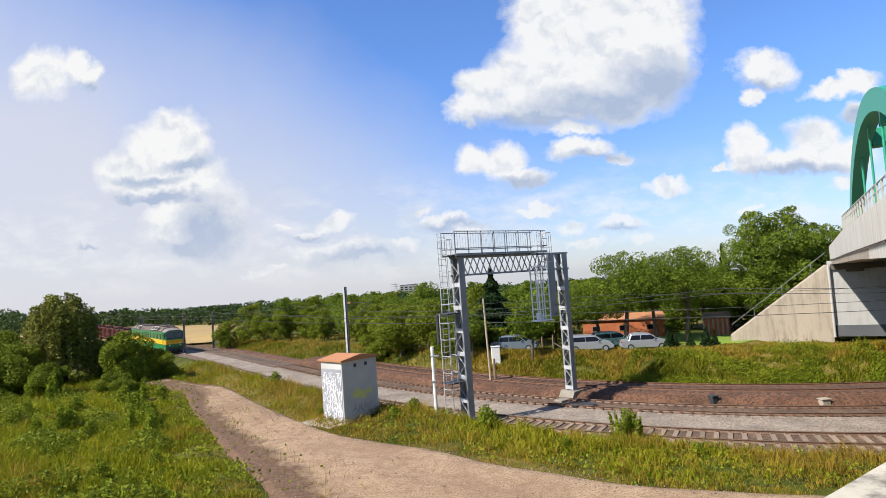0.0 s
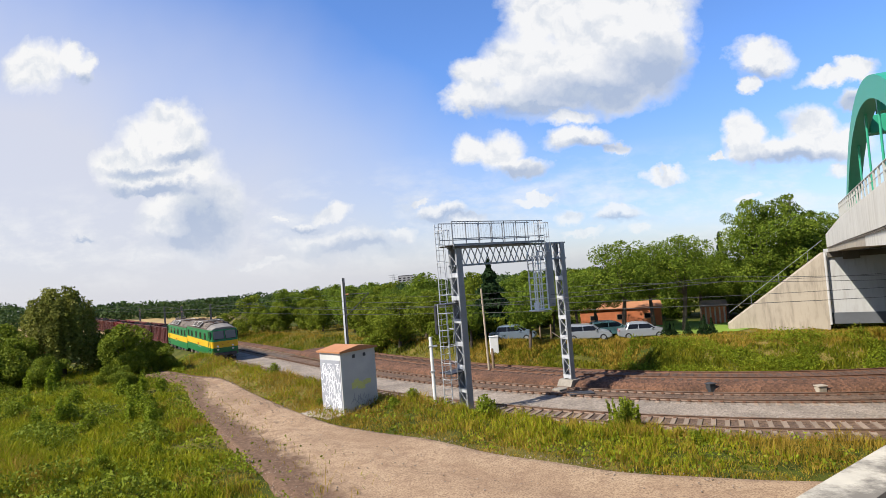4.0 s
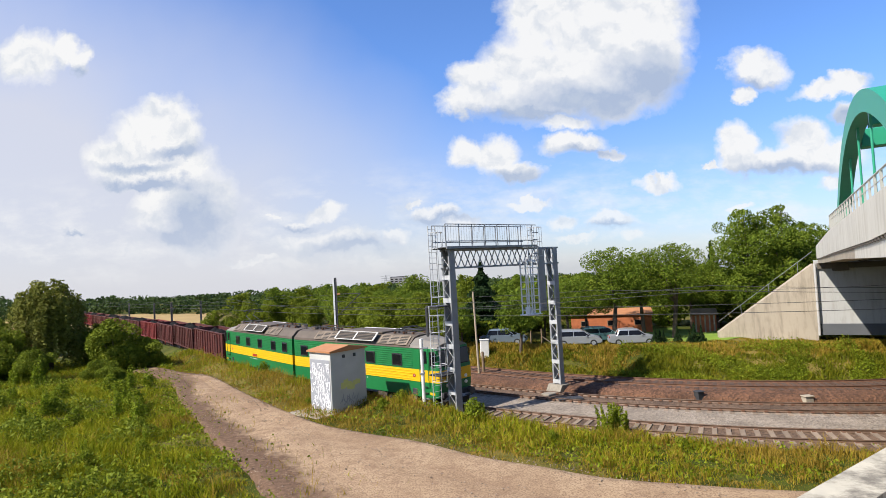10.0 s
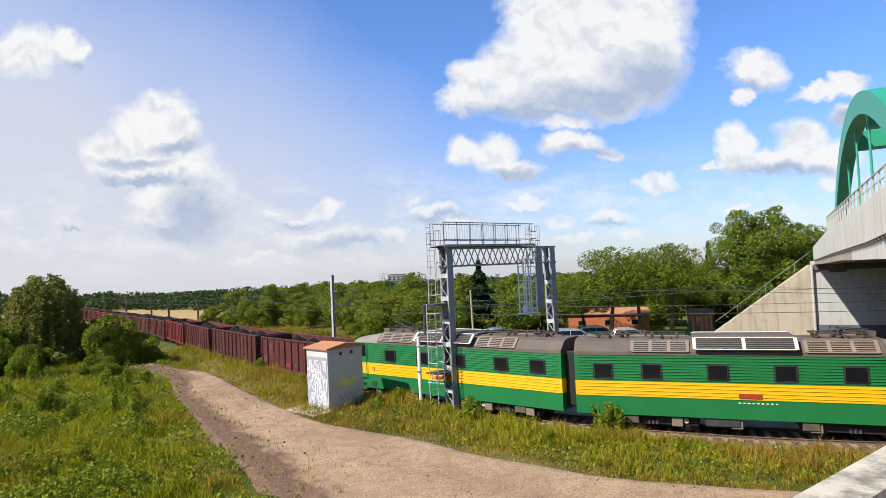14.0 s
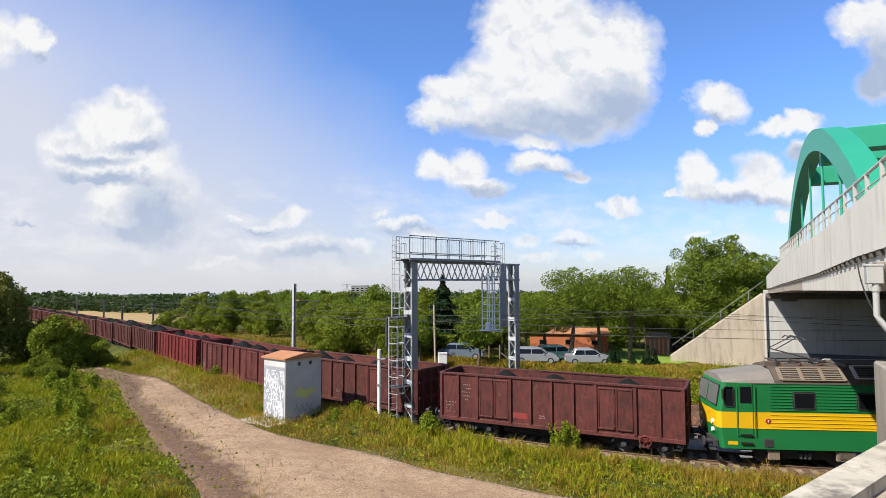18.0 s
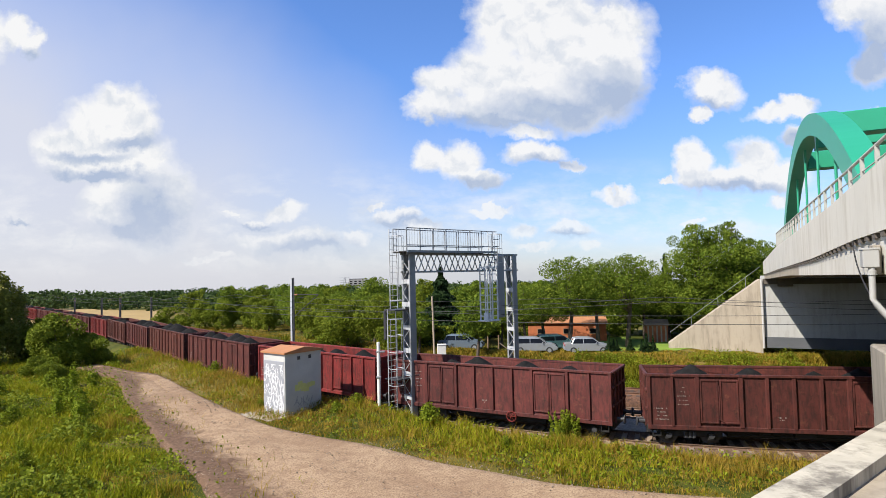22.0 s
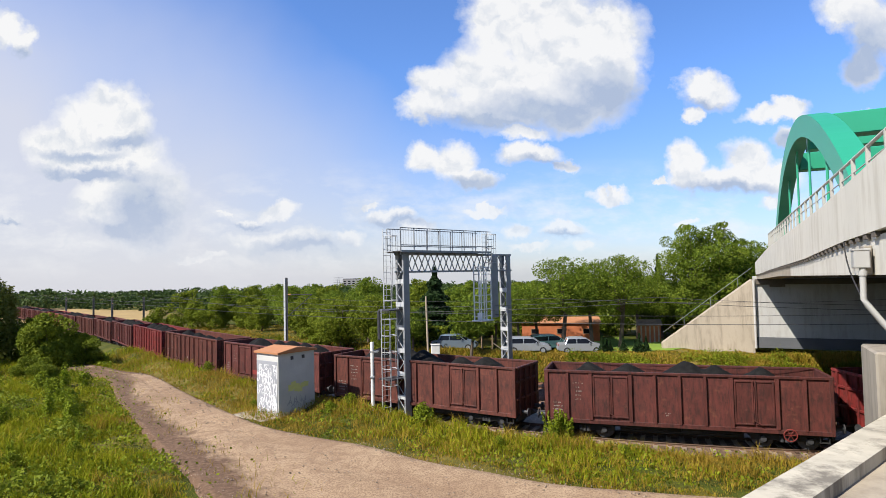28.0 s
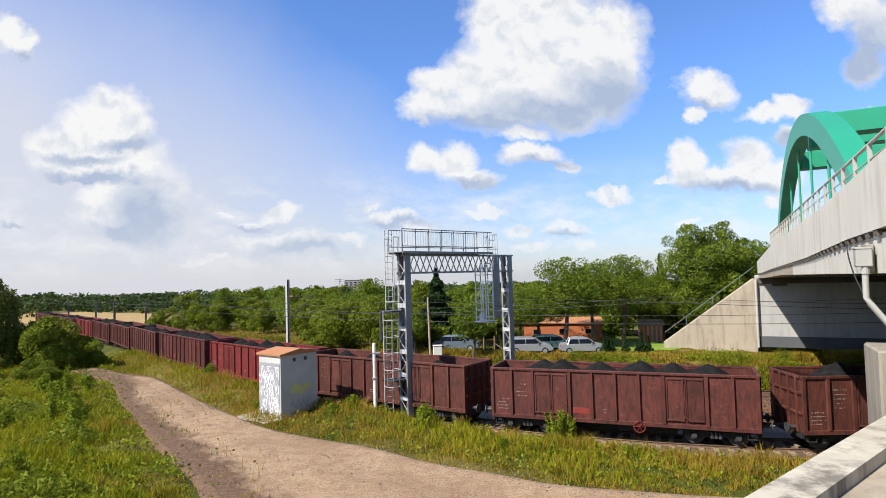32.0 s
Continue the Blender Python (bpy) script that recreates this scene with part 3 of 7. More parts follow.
def rail_profile(off):
    return [(off - 0.07, -0.17), (off + 0.07, -0.17), (off + 0.07, -0.14), (off + 0.02, -0.11), (off + 0.02, -0.04),
            (off + 0.037, -0.03), (off + 0.037, 0.0), (off - 0.037, 0.0), (off - 0.037, -0.03), (off - 0.02, -0.04), (off - 0.02, -0.11), (off - 0.07, -0.14)]


def rail(track, off, mat, s0, s1):
    prof = rail_profile(off)
    n, k = int(s1 - s0) + 1, len(prof)
    co = []
    for i in range(n):
        for o, z in prof:
            p, _ = on_line(s0 + i, o, z)
            co.append(tuple(p))
    idx = np.arange(n * k).reshape(n, k)
    nxt = np.roll(idx, -1, axis=1)
    quads = np.stack([idx[:-1], nxt[:-1], nxt[1:], idx[1:]], -1).reshape(-1, 4)
    ob = quick_mesh("rail", np.array(co), quads, mat)
    ob.parent = track
    return ob


GAUGE = 0.86


def track(center, mat, label, s0=-230, s1=60, sleepers=True, lift=0.0):
    e = thing("railway_track", pose(0, 0, lift), label, "railway track", kind="structure")
    rail(e, center + GAUGE, mat, s0, s1)
    rail(e, center - GAUGE, mat, s0, s1)
    return e


track_near = track(0.0, M_RAIL, "near railway track with steel rails on concrete sleepers")
track_mid = track(TRACK_B, M_RAIL, "second railway track with steel rails on pale ballast")
track_far = track(TRACK_C, M_RUST_RAIL, "disused rusty railway track beside the grassy bank", s0=-45, lift=0.33)


M_OLD_SLEEPER = material("rotten_wooden_sleeper", (0.10, 0.06, 0.042), 0.95, 0, 0.3, 2.0, 14, 0.3)


def sleeper_mesh():
    bm = bmesh.new()
    prism(bm, [(-1.45, -0.22), (1.45, -0.22), (1.45, -0.10), (0.9, -0.09), (0.3, -0.115), (-0.3, -0.115), (-0.9, -0.09), (-1.45, -0.10)], -0.115, 0.115, "y")
    me = bpy.data.meshes.new("sleeper")
    bm.to_mesh(me)
    bm.free()
    me.materials.append(M_SLEEPER)
    return me


def clip_mesh():
    bm = boxes([((0.12, 0, -0.1), (0.12, 0.16, 0.08)), ((-0.12, 0, -0.1), (0.12, 0.16, 0.08))])
    me = bpy.data.meshes.new("fastening")
    bm.to_mesh(me)
    bm.free()
    me.materials.append(M_RUST_RAIL)
    return me


def lay_sleepers():
    me, cl = sleeper_mesh(), clip_mesh()
    for tr, center, s0, s1, sunk in ((track_near, 0.0, -20, 26, 0.0), (track_mid, TRACK_B, -50, 26, -0.075)):
        s = s0
        while s < s1:
            p, h = on_line(s, center)
            ob = new("sleeper", me)
            ob.parent = tr
            ob.matrix_basis = pose(p.x, p.y, p.z + sunk, 0, 0, math.degrees(h) + 90)
            for sy in (-1, 1):
                c, _ = on_line(s, center + sy * GAUGE)
                fx = new("fastening", cl)
                fx.parent = tr
                fx.matrix_basis = pose(c.x, c.y, c.z, 0, 0, math.degrees(h) + 90)
            s += 0.62
    # those far off, joined
    for tr, center, s0, s1 in ((track_near, 0.0, -150, -20), (track_mid, TRACK_B, -150, -50), (track_far, TRACK_C, -45, 30)):
        bm = bmesh.new()
        s = s0
        while s < s1:
            p, h = on_line(s, center)
            box(bm, (p.x, p.y, p.z - (0.17 if tr is not track_far else 0.185)), (0.24, 2.9, 0.12), h)
            s += 0.66
        tagged(part("sleepers", bm, M_SLEEPER if tr is not track_far else M_OLD_SLEEPER, tr), kind="stuff")

# ---- the train ----
def bogie(parent, x, wheel_r=0.46, base=0.95, loco=False):
    e = part("bogie", boxes([((0, sy * 1.08, 0.55), (2.9 if not loco else 4.1, 0.16, 0.3 if not loco else 0.42)) for sy in (-1, 1)]
                            + [((0, 0, 0.6), (0.5, 2.1, 0.25))]
                            + [((dx, sy * 1.1, 0.42), (0.34, 0.2, 0.34)) for dx in (-base, base) for sy in (-1, 1)], 0.02), M_BLACK, parent)
    e.location = (x, 0, 0)
    for dx in (-base, base):
        bm = bmesh.new()
        for sy in (-1, 1):
            rod(bm, (0, sy * 0.80, 0), (0, sy * 0.93, 0), wheel_r, 20)
            rod(bm, (0, sy * 0.76, 0), (0, sy * 0.80, 0), wheel_r + 0.03, 20)
        rod(bm, (0, -0.8, 0), (0, 0.8, 0), 0.08, 8)
        w = part("wheelset", bm, M_STEEL_DARK, e)
        w.location = (dx, 0, wheel_r)
        for sy in (-1, 1):
            bm = bmesh.new()
            rod(bm, (dx, sy * 1.18, wheel_r), (dx, sy * 1.26, wheel_r), 0.13, 10)
            part("axle_cap", bm, M_LOCO_VENT if loco else M_STEEL_DARK, e)
    for sy in (-1, 1):
        bm = bmesh.new()
        for k in range(3):
            rod(bm, (-0.18 + 0.18 * k, sy * 1.16, 0.36), (-0.18 + 0.18 * k, sy * 1.16, 0.62), 0.09, 8)
        part("suspension_spring", bm, M_STEEL_DARK, e)
    return e


def buffers(parent, x, z=1.02):
    for sx in (-1, 1):
        for sy in (-1, 1):
            bm = bmesh.new()
            rod(bm, (sx * x, sy * 0.88, z), (sx * (x + 0.42), sy * 0.88, z), 0.10, 10)
            rod(bm, (sx * (x + 0.42), sy * 0.88, z), (sx * (x + 0.47), sy * 0.88, z), 0.22, 14)
            part("buffer", bm, M_STEEL_DARK, parent)
        bm = bmesh.new()
        rod(bm, (sx * x, 0, z - 0.05), (sx * (x + 0.6), 0, z - 0.1), 0.05, 8)
        part("coupling", bm, M_STEEL_DARK, parent)


WL, WW, WB, WT = 6.4, 1.40, 0.78, 3.38
BAYS = [1.125, 1.125, 1.9, 1.125, 1.125, 1.125, 1.125, 1.9, 1.125, 1.125]


def coal_heap(seed, piles):
    rng = random.Random(seed)
    nx, ny = 60, 14
    cs = [(-5.0 + 10.0 * (i + 0.5) / piles + rng.uniform(-0.5, 0.5), rng.uniform(-0.25, 0.25), rng.uniform(0.52, 0.80)) for i in range(piles)]
    base = 2.72 if piles < 5 else 2.9
    co = []
    for i in range(nx):
        x = -6.2 + 12.4 * i / (nx - 1)
        for j in range(ny):
            y = -1.28 + 2.56 * j / (ny - 1)
            z = base
            for cx, cy, a in cs:
                z = max(z, base + a * 1.25 - 0.62 * math.hypot(x - cx, (y - cy) * 1.05))
            z += 0.07 * noise.noise(Vector((x * 1.7, y * 1.7, seed))) + 0.05 * noise.noise(Vector((x * 6, y * 6, seed)))
            co.append((x, y, z))
    idx = np.arange(nx * ny).reshape(nx, ny)
    quads = np.stack([idx[:-1, :-1], idx[1:, :-1], idx[1:, 1:], idx[:-1, 1:]], -1).reshape(-1, 4)
    return quick_mesh("coal_load", np.array(co), quads, M_COAL)


def coal_wagon(seed, paint, label, piles):
    rng = random.Random(seed)
    w = thing("coal_wagon", pose(0, 0, 0), label, "freight wagon", "wagons of the coal train")
    # walls and floor
    part("side_wall", boxes([((0, -WW + 0.03, (WB + WT) / 2), (2 * WL - 0.1, 0.05, WT - WB - 0.1))]), paint, w)
    part("side_wall", boxes([((0, WW - 0.03, (WB + WT) / 2), (2 * WL - 0.1, 0.05, WT - WB - 0.1))]), paint, w)
    for sx in (-1, 1):
        part("end_wall", boxes([((sx * (WL - 0.04), 0, (WB + WT) / 2), (0.06, 2 * WW - 0.1, WT - WB - 0.06))]
                               , 0.012), paint, w)
        for y in (-1.0, -0.35, 0.35, 1.0):
            part("end_post", boxes([((sx * (WL + 0.03), y, (WB + WT) / 2), (0.12, 0.12, WT - WB - 0.1))], 0.012), paint, w)
        for z in (1.7, 2.6):
            part("end_rail", boxes([((sx * (WL + 0.02), 0, z), (0.1, 2 * WW - 0.06, 0.12))], 0.012), paint, w)
    part("floor", boxes([((0, 0, WB + 0.25), (2 * WL - 0.2, 2 * WW - 0.15, 0.1))]), M_BLACK, w)
    # rim
    part("top_rim", boxes([((0, sy * (WW + 0.0), WT - 0.06), (2 * WL + 0.06, 0.14, 0.13)) for sy in (-1, 1)]
                          + [((sx * WL, 0, WT - 0.061), (0.15, 2 * WW - 0.2, 0.128)) for sx in (-1, 1)], 0.02), paint, w)
    part("sill", boxes([((0, sy * (WW + 0.02), WB + 0.09), (2 * WL, 0.10, 0.2)) for sy in (-1, 1)], 0.015), paint, w)
    # the 5.6 m middle block is added, its black standing for shadow underneath
    part("underframe", boxes([((0, sy * 0.75, WB - 0.08), (2 * WL - 0.1, 0.16, 0.28)) for sy in (-1, 1)]
                             + [((sx * (WL - 0.06), 0, WB - 0.05), (0.16, 2 * WW - 0.3, 0.34)) for sx in (-1, 1)]
                             + [((0, 0, WB - 0.22), (5.6, 1.7, 0.42))], 0.02), M_BLACK, w)
    # posts and doors
    x = -WL
    for i, wid in enumerate(BAYS + [0]):
        for sy in (-1, 1):
            if 0 < i < len(BAYS):
                wide = 0.15 if 2 in (i, i - 1) or 7 in (i, i - 1) else 0.11
                bm = bmesh.new()
                prism(bm, [(-wide / 2 - 0.03, 0), (-wide / 2, 0.11), (wide / 2, 0.11), (wide / 2 + 0.03, 0)], WB + 0.18, WT - 0.13, "z")
                bmesh.ops.rotate(bm, verts=bm.verts, cent=(0, 0, 0), matrix=Matrix.Rotation(math.pi if sy < 0 else 0, 3, "Z"))
                p = part("post", bm, paint, w)
                p.location = (x, sy * (WW - 0.005), 0)
            else:
                bm = boxes([((0, 0, (WB + WT) / 2), (0.16, 0.12, WT - WB - 0.1))], 0.015)
                p = part("corner_post", bm, paint, w)
                p.location = (x + (0.08 if i == 0 else -0.08), sy * (WW + 0.02), 0)
            if wid > 1.5:
                for k in (0, 1):
                    c = x + wid * (0.27 if k == 0 else 0.73)
                    lw, z0, z1 = wid * 0.42, WB + 0.33, WT - 0.24
                    d = part("door", boxes([((c, sy * (WW + 0.015), (z0 + z1) / 2), (lw, 0.05, z1 - z0))], 0.012), paint, w)
                    yy = sy * (WW + 0.055)
                    part("door_frame", boxes([((c, yy, z0 + 0.04), (lw, 0.05, 0.07)), ((c, yy, z1 - 0.04), (lw, 0.05, 0.07)),
                                              ((c - lw / 2 + 0.035, yy, (z0 + z1) / 2), (0.07, 0.05, z1 - z0 - 0.16)),
                                              ((c + lw / 2 - 0.035, yy, (z0 + z1) / 2), (0.07, 0.05, z1 - z0 - 0.16))], 0.01), paint, d)
                bm = bmesh.new()
                rod(bm, (x + wid / 2 - 0.05, sy * (WW + 0.09), WB + 0.55), (x + wid / 2 + 0.3, sy * (WW + 0.11), WB + 0.34), 0.03, 6)
                rod(bm, (x + wid / 2, sy * (WW + 0.08), WB + 0.5), (x + wid / 2, sy * (WW + 0.08), WT - 0.5), 0.028, 6)
                part("latch", bm, paint, w)
        x += wid
    # side markings as plain bars
    rows = []
    y = -WW - 0.006
    for k in range(4):
        rows.append(((-WL + 0.62 + rng.uniform(-0.05, 0.05), y, 1.75 - 0.17 * k), (rng.uniform(0.35, 0.65), 0.006, 0.05)))
    for k in range(5):
        rows.append(((-WL + 1.62, y, 2.75 - 0.2 * k), (rng.uniform(0.2, 0.6), 0.006, 0.04)))
    rows.append(((-0.55, y, 1.45), (0.30, 0.006, 0.05)))
    rows.append(((-0.55, y, 1.34), (0.22, 0.006, 0.05)))
    marks = []
    for (cx, yy, zz), (lx, ly, lz) in rows:
        u = -lx / 2
        while u < lx / 2:
            step = rng.uniform(0.03, 0.08)
            if rng.random() < 0.72:
                marks.append(((cx + u + step / 2, yy, zz + rng.uniform(-0.008, 0.008)), (step * 0.7, ly, lz * rng.uniform(0.5, 1.3))))
            u += step
    tagged(part("lettering", boxes(marks), M_STENCIL, w), "worn white stencilled markings", kind="stuff")
    if seed % 3 == 0:
        part("red_panel", boxes([((-1.7, y, 1.35), (0.8, 0.008, 0.3))]), M_FADED_RED, w, "faded red patch of paint")
    if seed % 2 == 0:
        bm = bmesh.new()
        ring(bm, (1.1 if seed % 4 else 4.6, -WW - 0.14, WB - 0.02), 0.27, 0.022, "y")
        for a in range(3):
            d = Vector((math.cos(a * 1.047), 0, math.sin(a * 1.047))) * 0.26
            c = Vector((1.1 if seed % 4 else 4.6, -WW - 0.14, WB - 0.02))
            rod(bm, c - d, c + d, 0.012, 5)
        part("brake_wheel", bm, M_FADED_RED, w, "faded red brake handwheel")
    coal = coal_heap(seed, piles)
    coal.parent = w
    for sx in (-1, 1):
        bogie(w, sx * 4.5)
    buffers(w, WL + 0.02)
    part("brake_gear", boxes([((0.5, -0.95, 0.62), (0.9, 0.35, 0.3)), ((-1.2, -0.9, 0.66), (0.5, 0.3, 0.22)), ((0, -1.05, 0.5), (5.2, 0.05, 0.05))], 0.02), M_BLACK, w)
    for sx in (-1, 1):
        part("step", boxes([((sx * 6.0, -1.25, 0.45), (0.4, 0.25, 0.04)), ((sx * 6.18, -1.25, 0.65), (0.03, 0.2, 0.4)), ((sx * 5.82, -1.25, 0.65), (0.03, 0.2, 0.4))]), M_BLACK, w)
    return w


def ring(bm, c, r, t, axis="z", seg=20):
    """A thin hoop."""
    c = Vector(c)
    pts = []
    for i in range(seg):
        a = 2 * math.pi * i / seg
        d = {"z": Vector((math.cos(a), math.sin(a), 0)), "y": Vector((math.cos(a), 0, math.sin(a))), "x": Vector((0, math.cos(a), math.sin(a)))}[axis]
        pts.append(c + r * d)
    for i in range(seg):
        rod(bm, pts[i], pts[(i + 1) % seg], t, 5)


LL, LW = 7.95, 1.46
LZ = (0.85, 1.84, 2.62, 4.02, 4.72)


def loco_section(label):
    """One half of the locomotive: cab at +x, gangway at -x."""
    e = thing("locomotive_section", pose(0, 0, 0), label, "locomotive", "sections of the double locomotive")
    z0, z1, z2, z3, z4 = LZ

    def shell(a, b, inset=0.0):
        bm = bmesh.new()
        w = LW - inset
        fa, fb = LL - 0.02 - 0.13 * max(0, z1 - a), LL - 0.02 - 0.13 * max(0, z1 - b)
        if a > z1:
            fa, fb = LL - 0.02 - 0.17 * max(0, a - z2), LL - 0.02 - 0.17 * max(0, b - z2)
        def outl(f):
            return [(-LL, -w), (f - 0.16, -w), (f - 0.04, -w + 0.06), (f, -w + 0.2), (f + 0.06, 0), (f, w - 0.2), (f - 0.04, w - 0.06), (f - 0.16, w), (-LL, w)]
        lo = [bm.verts.new((x, y, a)) for x, y in outl(fa)]
        hi = [bm.verts.new((x, y, b)) for x, y in outl(fb)]
        bm.faces.new(lo[::-1])
        bm.faces.new(hi)
        for i in range(len(lo)):
            j = (i + 1) % len(lo)
            bm.faces.new((lo[i], lo[j], hi[j], hi[i]))
        bmesh.ops.recalc_face_normals(bm, faces=bm.faces)
        return bm

    part("lower_body", shell(z0, z1 - 0.003), M_LOCO_GREEN, e)
    part("yellow_band", shell(z1, z2), M_LOCO_YELLOW, e, "yellow waist band")
    part("upper_body", shell(z2 + 0.003, z3), M_LOCO_GREEN, e)
    # raised ribs along the sides behind the cab
    for sy in (-1, 1):
        for k in range(9):
            z = z2 + 0.1 + 0.145 * k
            part("side_rib", boxes([((-1.05, sy * (LW + 0.008), z), (13.4, 0.036, 0.04))], 0.01), M_LOCO_GREEN, e)
        for k in range(4):
            part("side_rib", boxes([((-1.05, sy * (LW + 0.008), z1 + 0.12 + 0.18 * k), (13.4, 0.026, 0.04))], 0.01), M_LOCO_YELLOW, e)
        for z in (z1, z3 - 0.01):
            part("trim_line", boxes([((-0.6, sy * (LW + 0.006), z), (14.4, 0.03, 0.025))]), M_LOCO_YELLOW if z < 2 else M_LOCO_ROOF, e)
        # windows
        for xw in (3.75, 1.05, -1.75, -4.7, -7.0):
            tall = 0.0 if sy < 0 else 0.05
            w = part("window_frame", boxes([((xw + 0.45, sy * (LW + 0.02), 3.16 + tall), (0.96, 0.06, 0.84))], 0.05), M_RUBBER, e)
            part("pane", boxes([((xw + 0.45, sy * (LW + 0.045), 3.16 + tall), (0.82, 0.03, 0.70))], 0.02), M_GLASS, w)
        # cab door and cab window
        d = part("cab_door", boxes([((6.72, sy * (LW + 0.012), 2.72), (0.66, 0.035, 2.56))], 0.02), M_LOCO_GREEN, e)
        part("door_stripe", boxes([((6.72, sy * (LW + 0.018), (z1 + z2) / 2), (0.6, 0.035, z2 - z1 - 0.004))]), M_LOCO_YELLOW, d)
        part("door_pane", boxes([((6.70, sy * (LW + 0.03), 3.45), (0.50, 0.03, 0.80))], 0.02), M_GLASS, d)
        bm = bmesh.new()
        for xx in (6.33, 7.11):
            rod(bm, (xx, sy * (LW + 0.07), 1.5), (xx, sy * (LW + 0.07), 3.9), 0.02, 6)
        part("handrail", bm, M_LOCO_GREEN, e)
        cw = part("cab_window", boxes([((7.42, sy * (LW + 0.004), 3.36), (0.44, 0.03, 0.96))], 0.06), M_RUBBER, e)
        part("pane", boxes([((7.42, sy * (LW + 0.016), 3.36), (0.35, 0.03, 0.84))], 0.05), M_GLASS, cw)
        for z in (1.55, 1.15, 0.75, 0.45):
            part("step", boxes([((6.72, sy * (LW + (0.0 if z > 0.9 else -0.12)), z), (0.5, 0.2, 0.05))]), M_BLACK if z > 0.9 else M_STEEL, e)
        part("battery_box", boxes([((-1.2, sy * 1.2, 0.66), (1.5, 0.4, 0.5))], 0.03), M_STEEL_DARK, e)
        part("sand_box", boxes([((5.75, sy * (LW + 0.005), 1.15), (0.42, 0.03, 0.40))], 0.02), M_STEEL_DARK, e)
        for xx in (4.6, -3.1):
            part("sand_box", boxes([((xx - 2.2, sy * 1.32, 0.62), (0.7, 0.16, 0.42))], 0.03), M_GRILLE, e)
        badge = bmesh.new()
        rod(badge, (5.75, sy * LW, 2.2), (5.75, sy * (LW + 0.02), 2.2), 0.12, 16)
        bd = part("badge", badge, M_PLATE_RED, e, "round red badge")
        part("badge_mark", boxes([((5.75, sy * (LW + 0.022), 2.2), (0.05, 0.012, 0.1))]), M_LETTER, bd)
        part("notice", boxes([((7.3, sy * (LW + 0.002), 1.12), (0.42, 0.012, 0.16))]), M_LOCO_YELLOW, e, "small yellow notice")
        part("mirror_bracket", boxes([((7.72, sy * (LW + 0.05), 3.5), (0.05, 0.1, 0.5))], 0.01), M_BLACK, e)
        for xx in (-5.9, -3.2, -0.6, 2.6, 5.5):
            part("frame_plate", boxes([((xx, sy * 1.3, 0.55), (0.5, 0.12, 0.46))], 0.02), M_VENT_TAN, e)
    # number plate and small lettering as plain bars
    for sy in (-1, 1):
        part("number_plate", boxes([((0.0, sy * (LW + 0.035), 2.02), (0.95, 0.03, 0.2))]), M_PLATE_RED, e, "red number plate")
        rng = random.Random(7)
        tagged(part("lettering", boxes([((-0.45 + 0.19 * k, sy * (LW + 0.006), 1.66), (rng.uniform(0.08, 0.15), 0.008, 0.055)) for k in range(9)]), M_LETTER, e), kind="stuff")
    # roof
    bm = bmesh.new()
    sect = [(-LW, z3), (-LW + 0.02, z3 + 0.16), (-0.98, z4 - 0.06), (-0.55, z4 + 0.05), (0.55, z4 + 0.05), (0.98, z4 - 0.06), (LW - 0.02, z3 + 0.16), (LW, z3)]
    prism(bm, sect, -LL, 5.4, "x")
    part("roof", bm, M_LOCO_ROOF, e, "dusty grey curved roof")
    bm = bmesh.new()
    front = [(-LW, z3 + 0.003), (-1.38, z3 + 0.2), (-0.9, z4 - 0.12), (0, z4 - 0.02), (0.9, z4 - 0.12), (1.38, z3 + 0.2), (LW, z3 + 0.003)]
    va = [bm.verts.new((5.42, y, z)) for y, z in front]
    vb = [bm.verts.new((7.66, y * 0.9, z3 + 0.003 + (z - z3) * 0.45)) for y, z in front]
    for i in range(len(front) - 1):
        bm.faces.new((va[i], va[i + 1], vb[i + 1], vb[i]))
    bm.faces.new(va[::-1])
    bm.faces.new(vb)
    bm.faces.new((va[0], vb[0], vb[-1], va[-1]))
    bmesh.ops.recalc_face_normals(bm, faces=bm.faces)
    part("cab_roof", bm, M_CAB_ROOF, e, "pale grey cab roof")
    # slanting vents on the roof's shoulders
    for sy in (-1, 1):
        a0, a1 = (-LW + 0.03, z3 + 0.17), (-0.98, z4 - 0.05)
        slope = math.atan2(a1[1] - a0[1], a1[0] - a0[0])
        cy, cz = (a0[0] + a1[0]) / 2, (a0[1] + a1[1]) / 2

        def shoulder(name, x0, x1, mat, slat_mat, cells, proud):
            bm = bmesh.new()
            L, hgt = x1 - x0, 0.72
            items = [((x0 + L / 2, 0, hgt / 2), (L, 0.06, 0.06)), ((x0 + L / 2, 0, -hgt / 2), (L, 0.06, 0.06))]
            items += [((x0 + L * k / cells, 0, 0), (0.09 if mat is M_LOCO_ROOF else 0.16, 0.06, hgt)) for k in range(cells + 1)]
            fr = boxes(items, 0.008)
            sl = boxes([((x0 + L / 2, 0.0, -hgt / 2 + 0.1 + 0.13 * k), (L - 0.05, 0.05, 0.055), 0, 0) for k in range(5)])
            back = boxes([((x0 + L / 2, 0, 0), (L - 0.04, 0.015, hgt - 0.02))])
            objs = []
            for nm, b, mt in ((name, fr, mat), ("slats", sl, slat_mat), ("backing", back, M_BLACK)):
                rot = Matrix.Rotation(-(math.pi / 2 - slope), 4, "X")
                mm = Matrix.Translation((0, cy - proud * math.sin(slope), cz + proud * math.cos(slope))) @ rot
                bmesh.ops.transform(b, verts=b.verts, matrix=mm)
                if sy > 0:
                    bmesh.ops.scale(b, vec=(1, -1, 1), verts=b.verts)
                    bmesh.ops.reverse_faces(b, faces=b.faces)
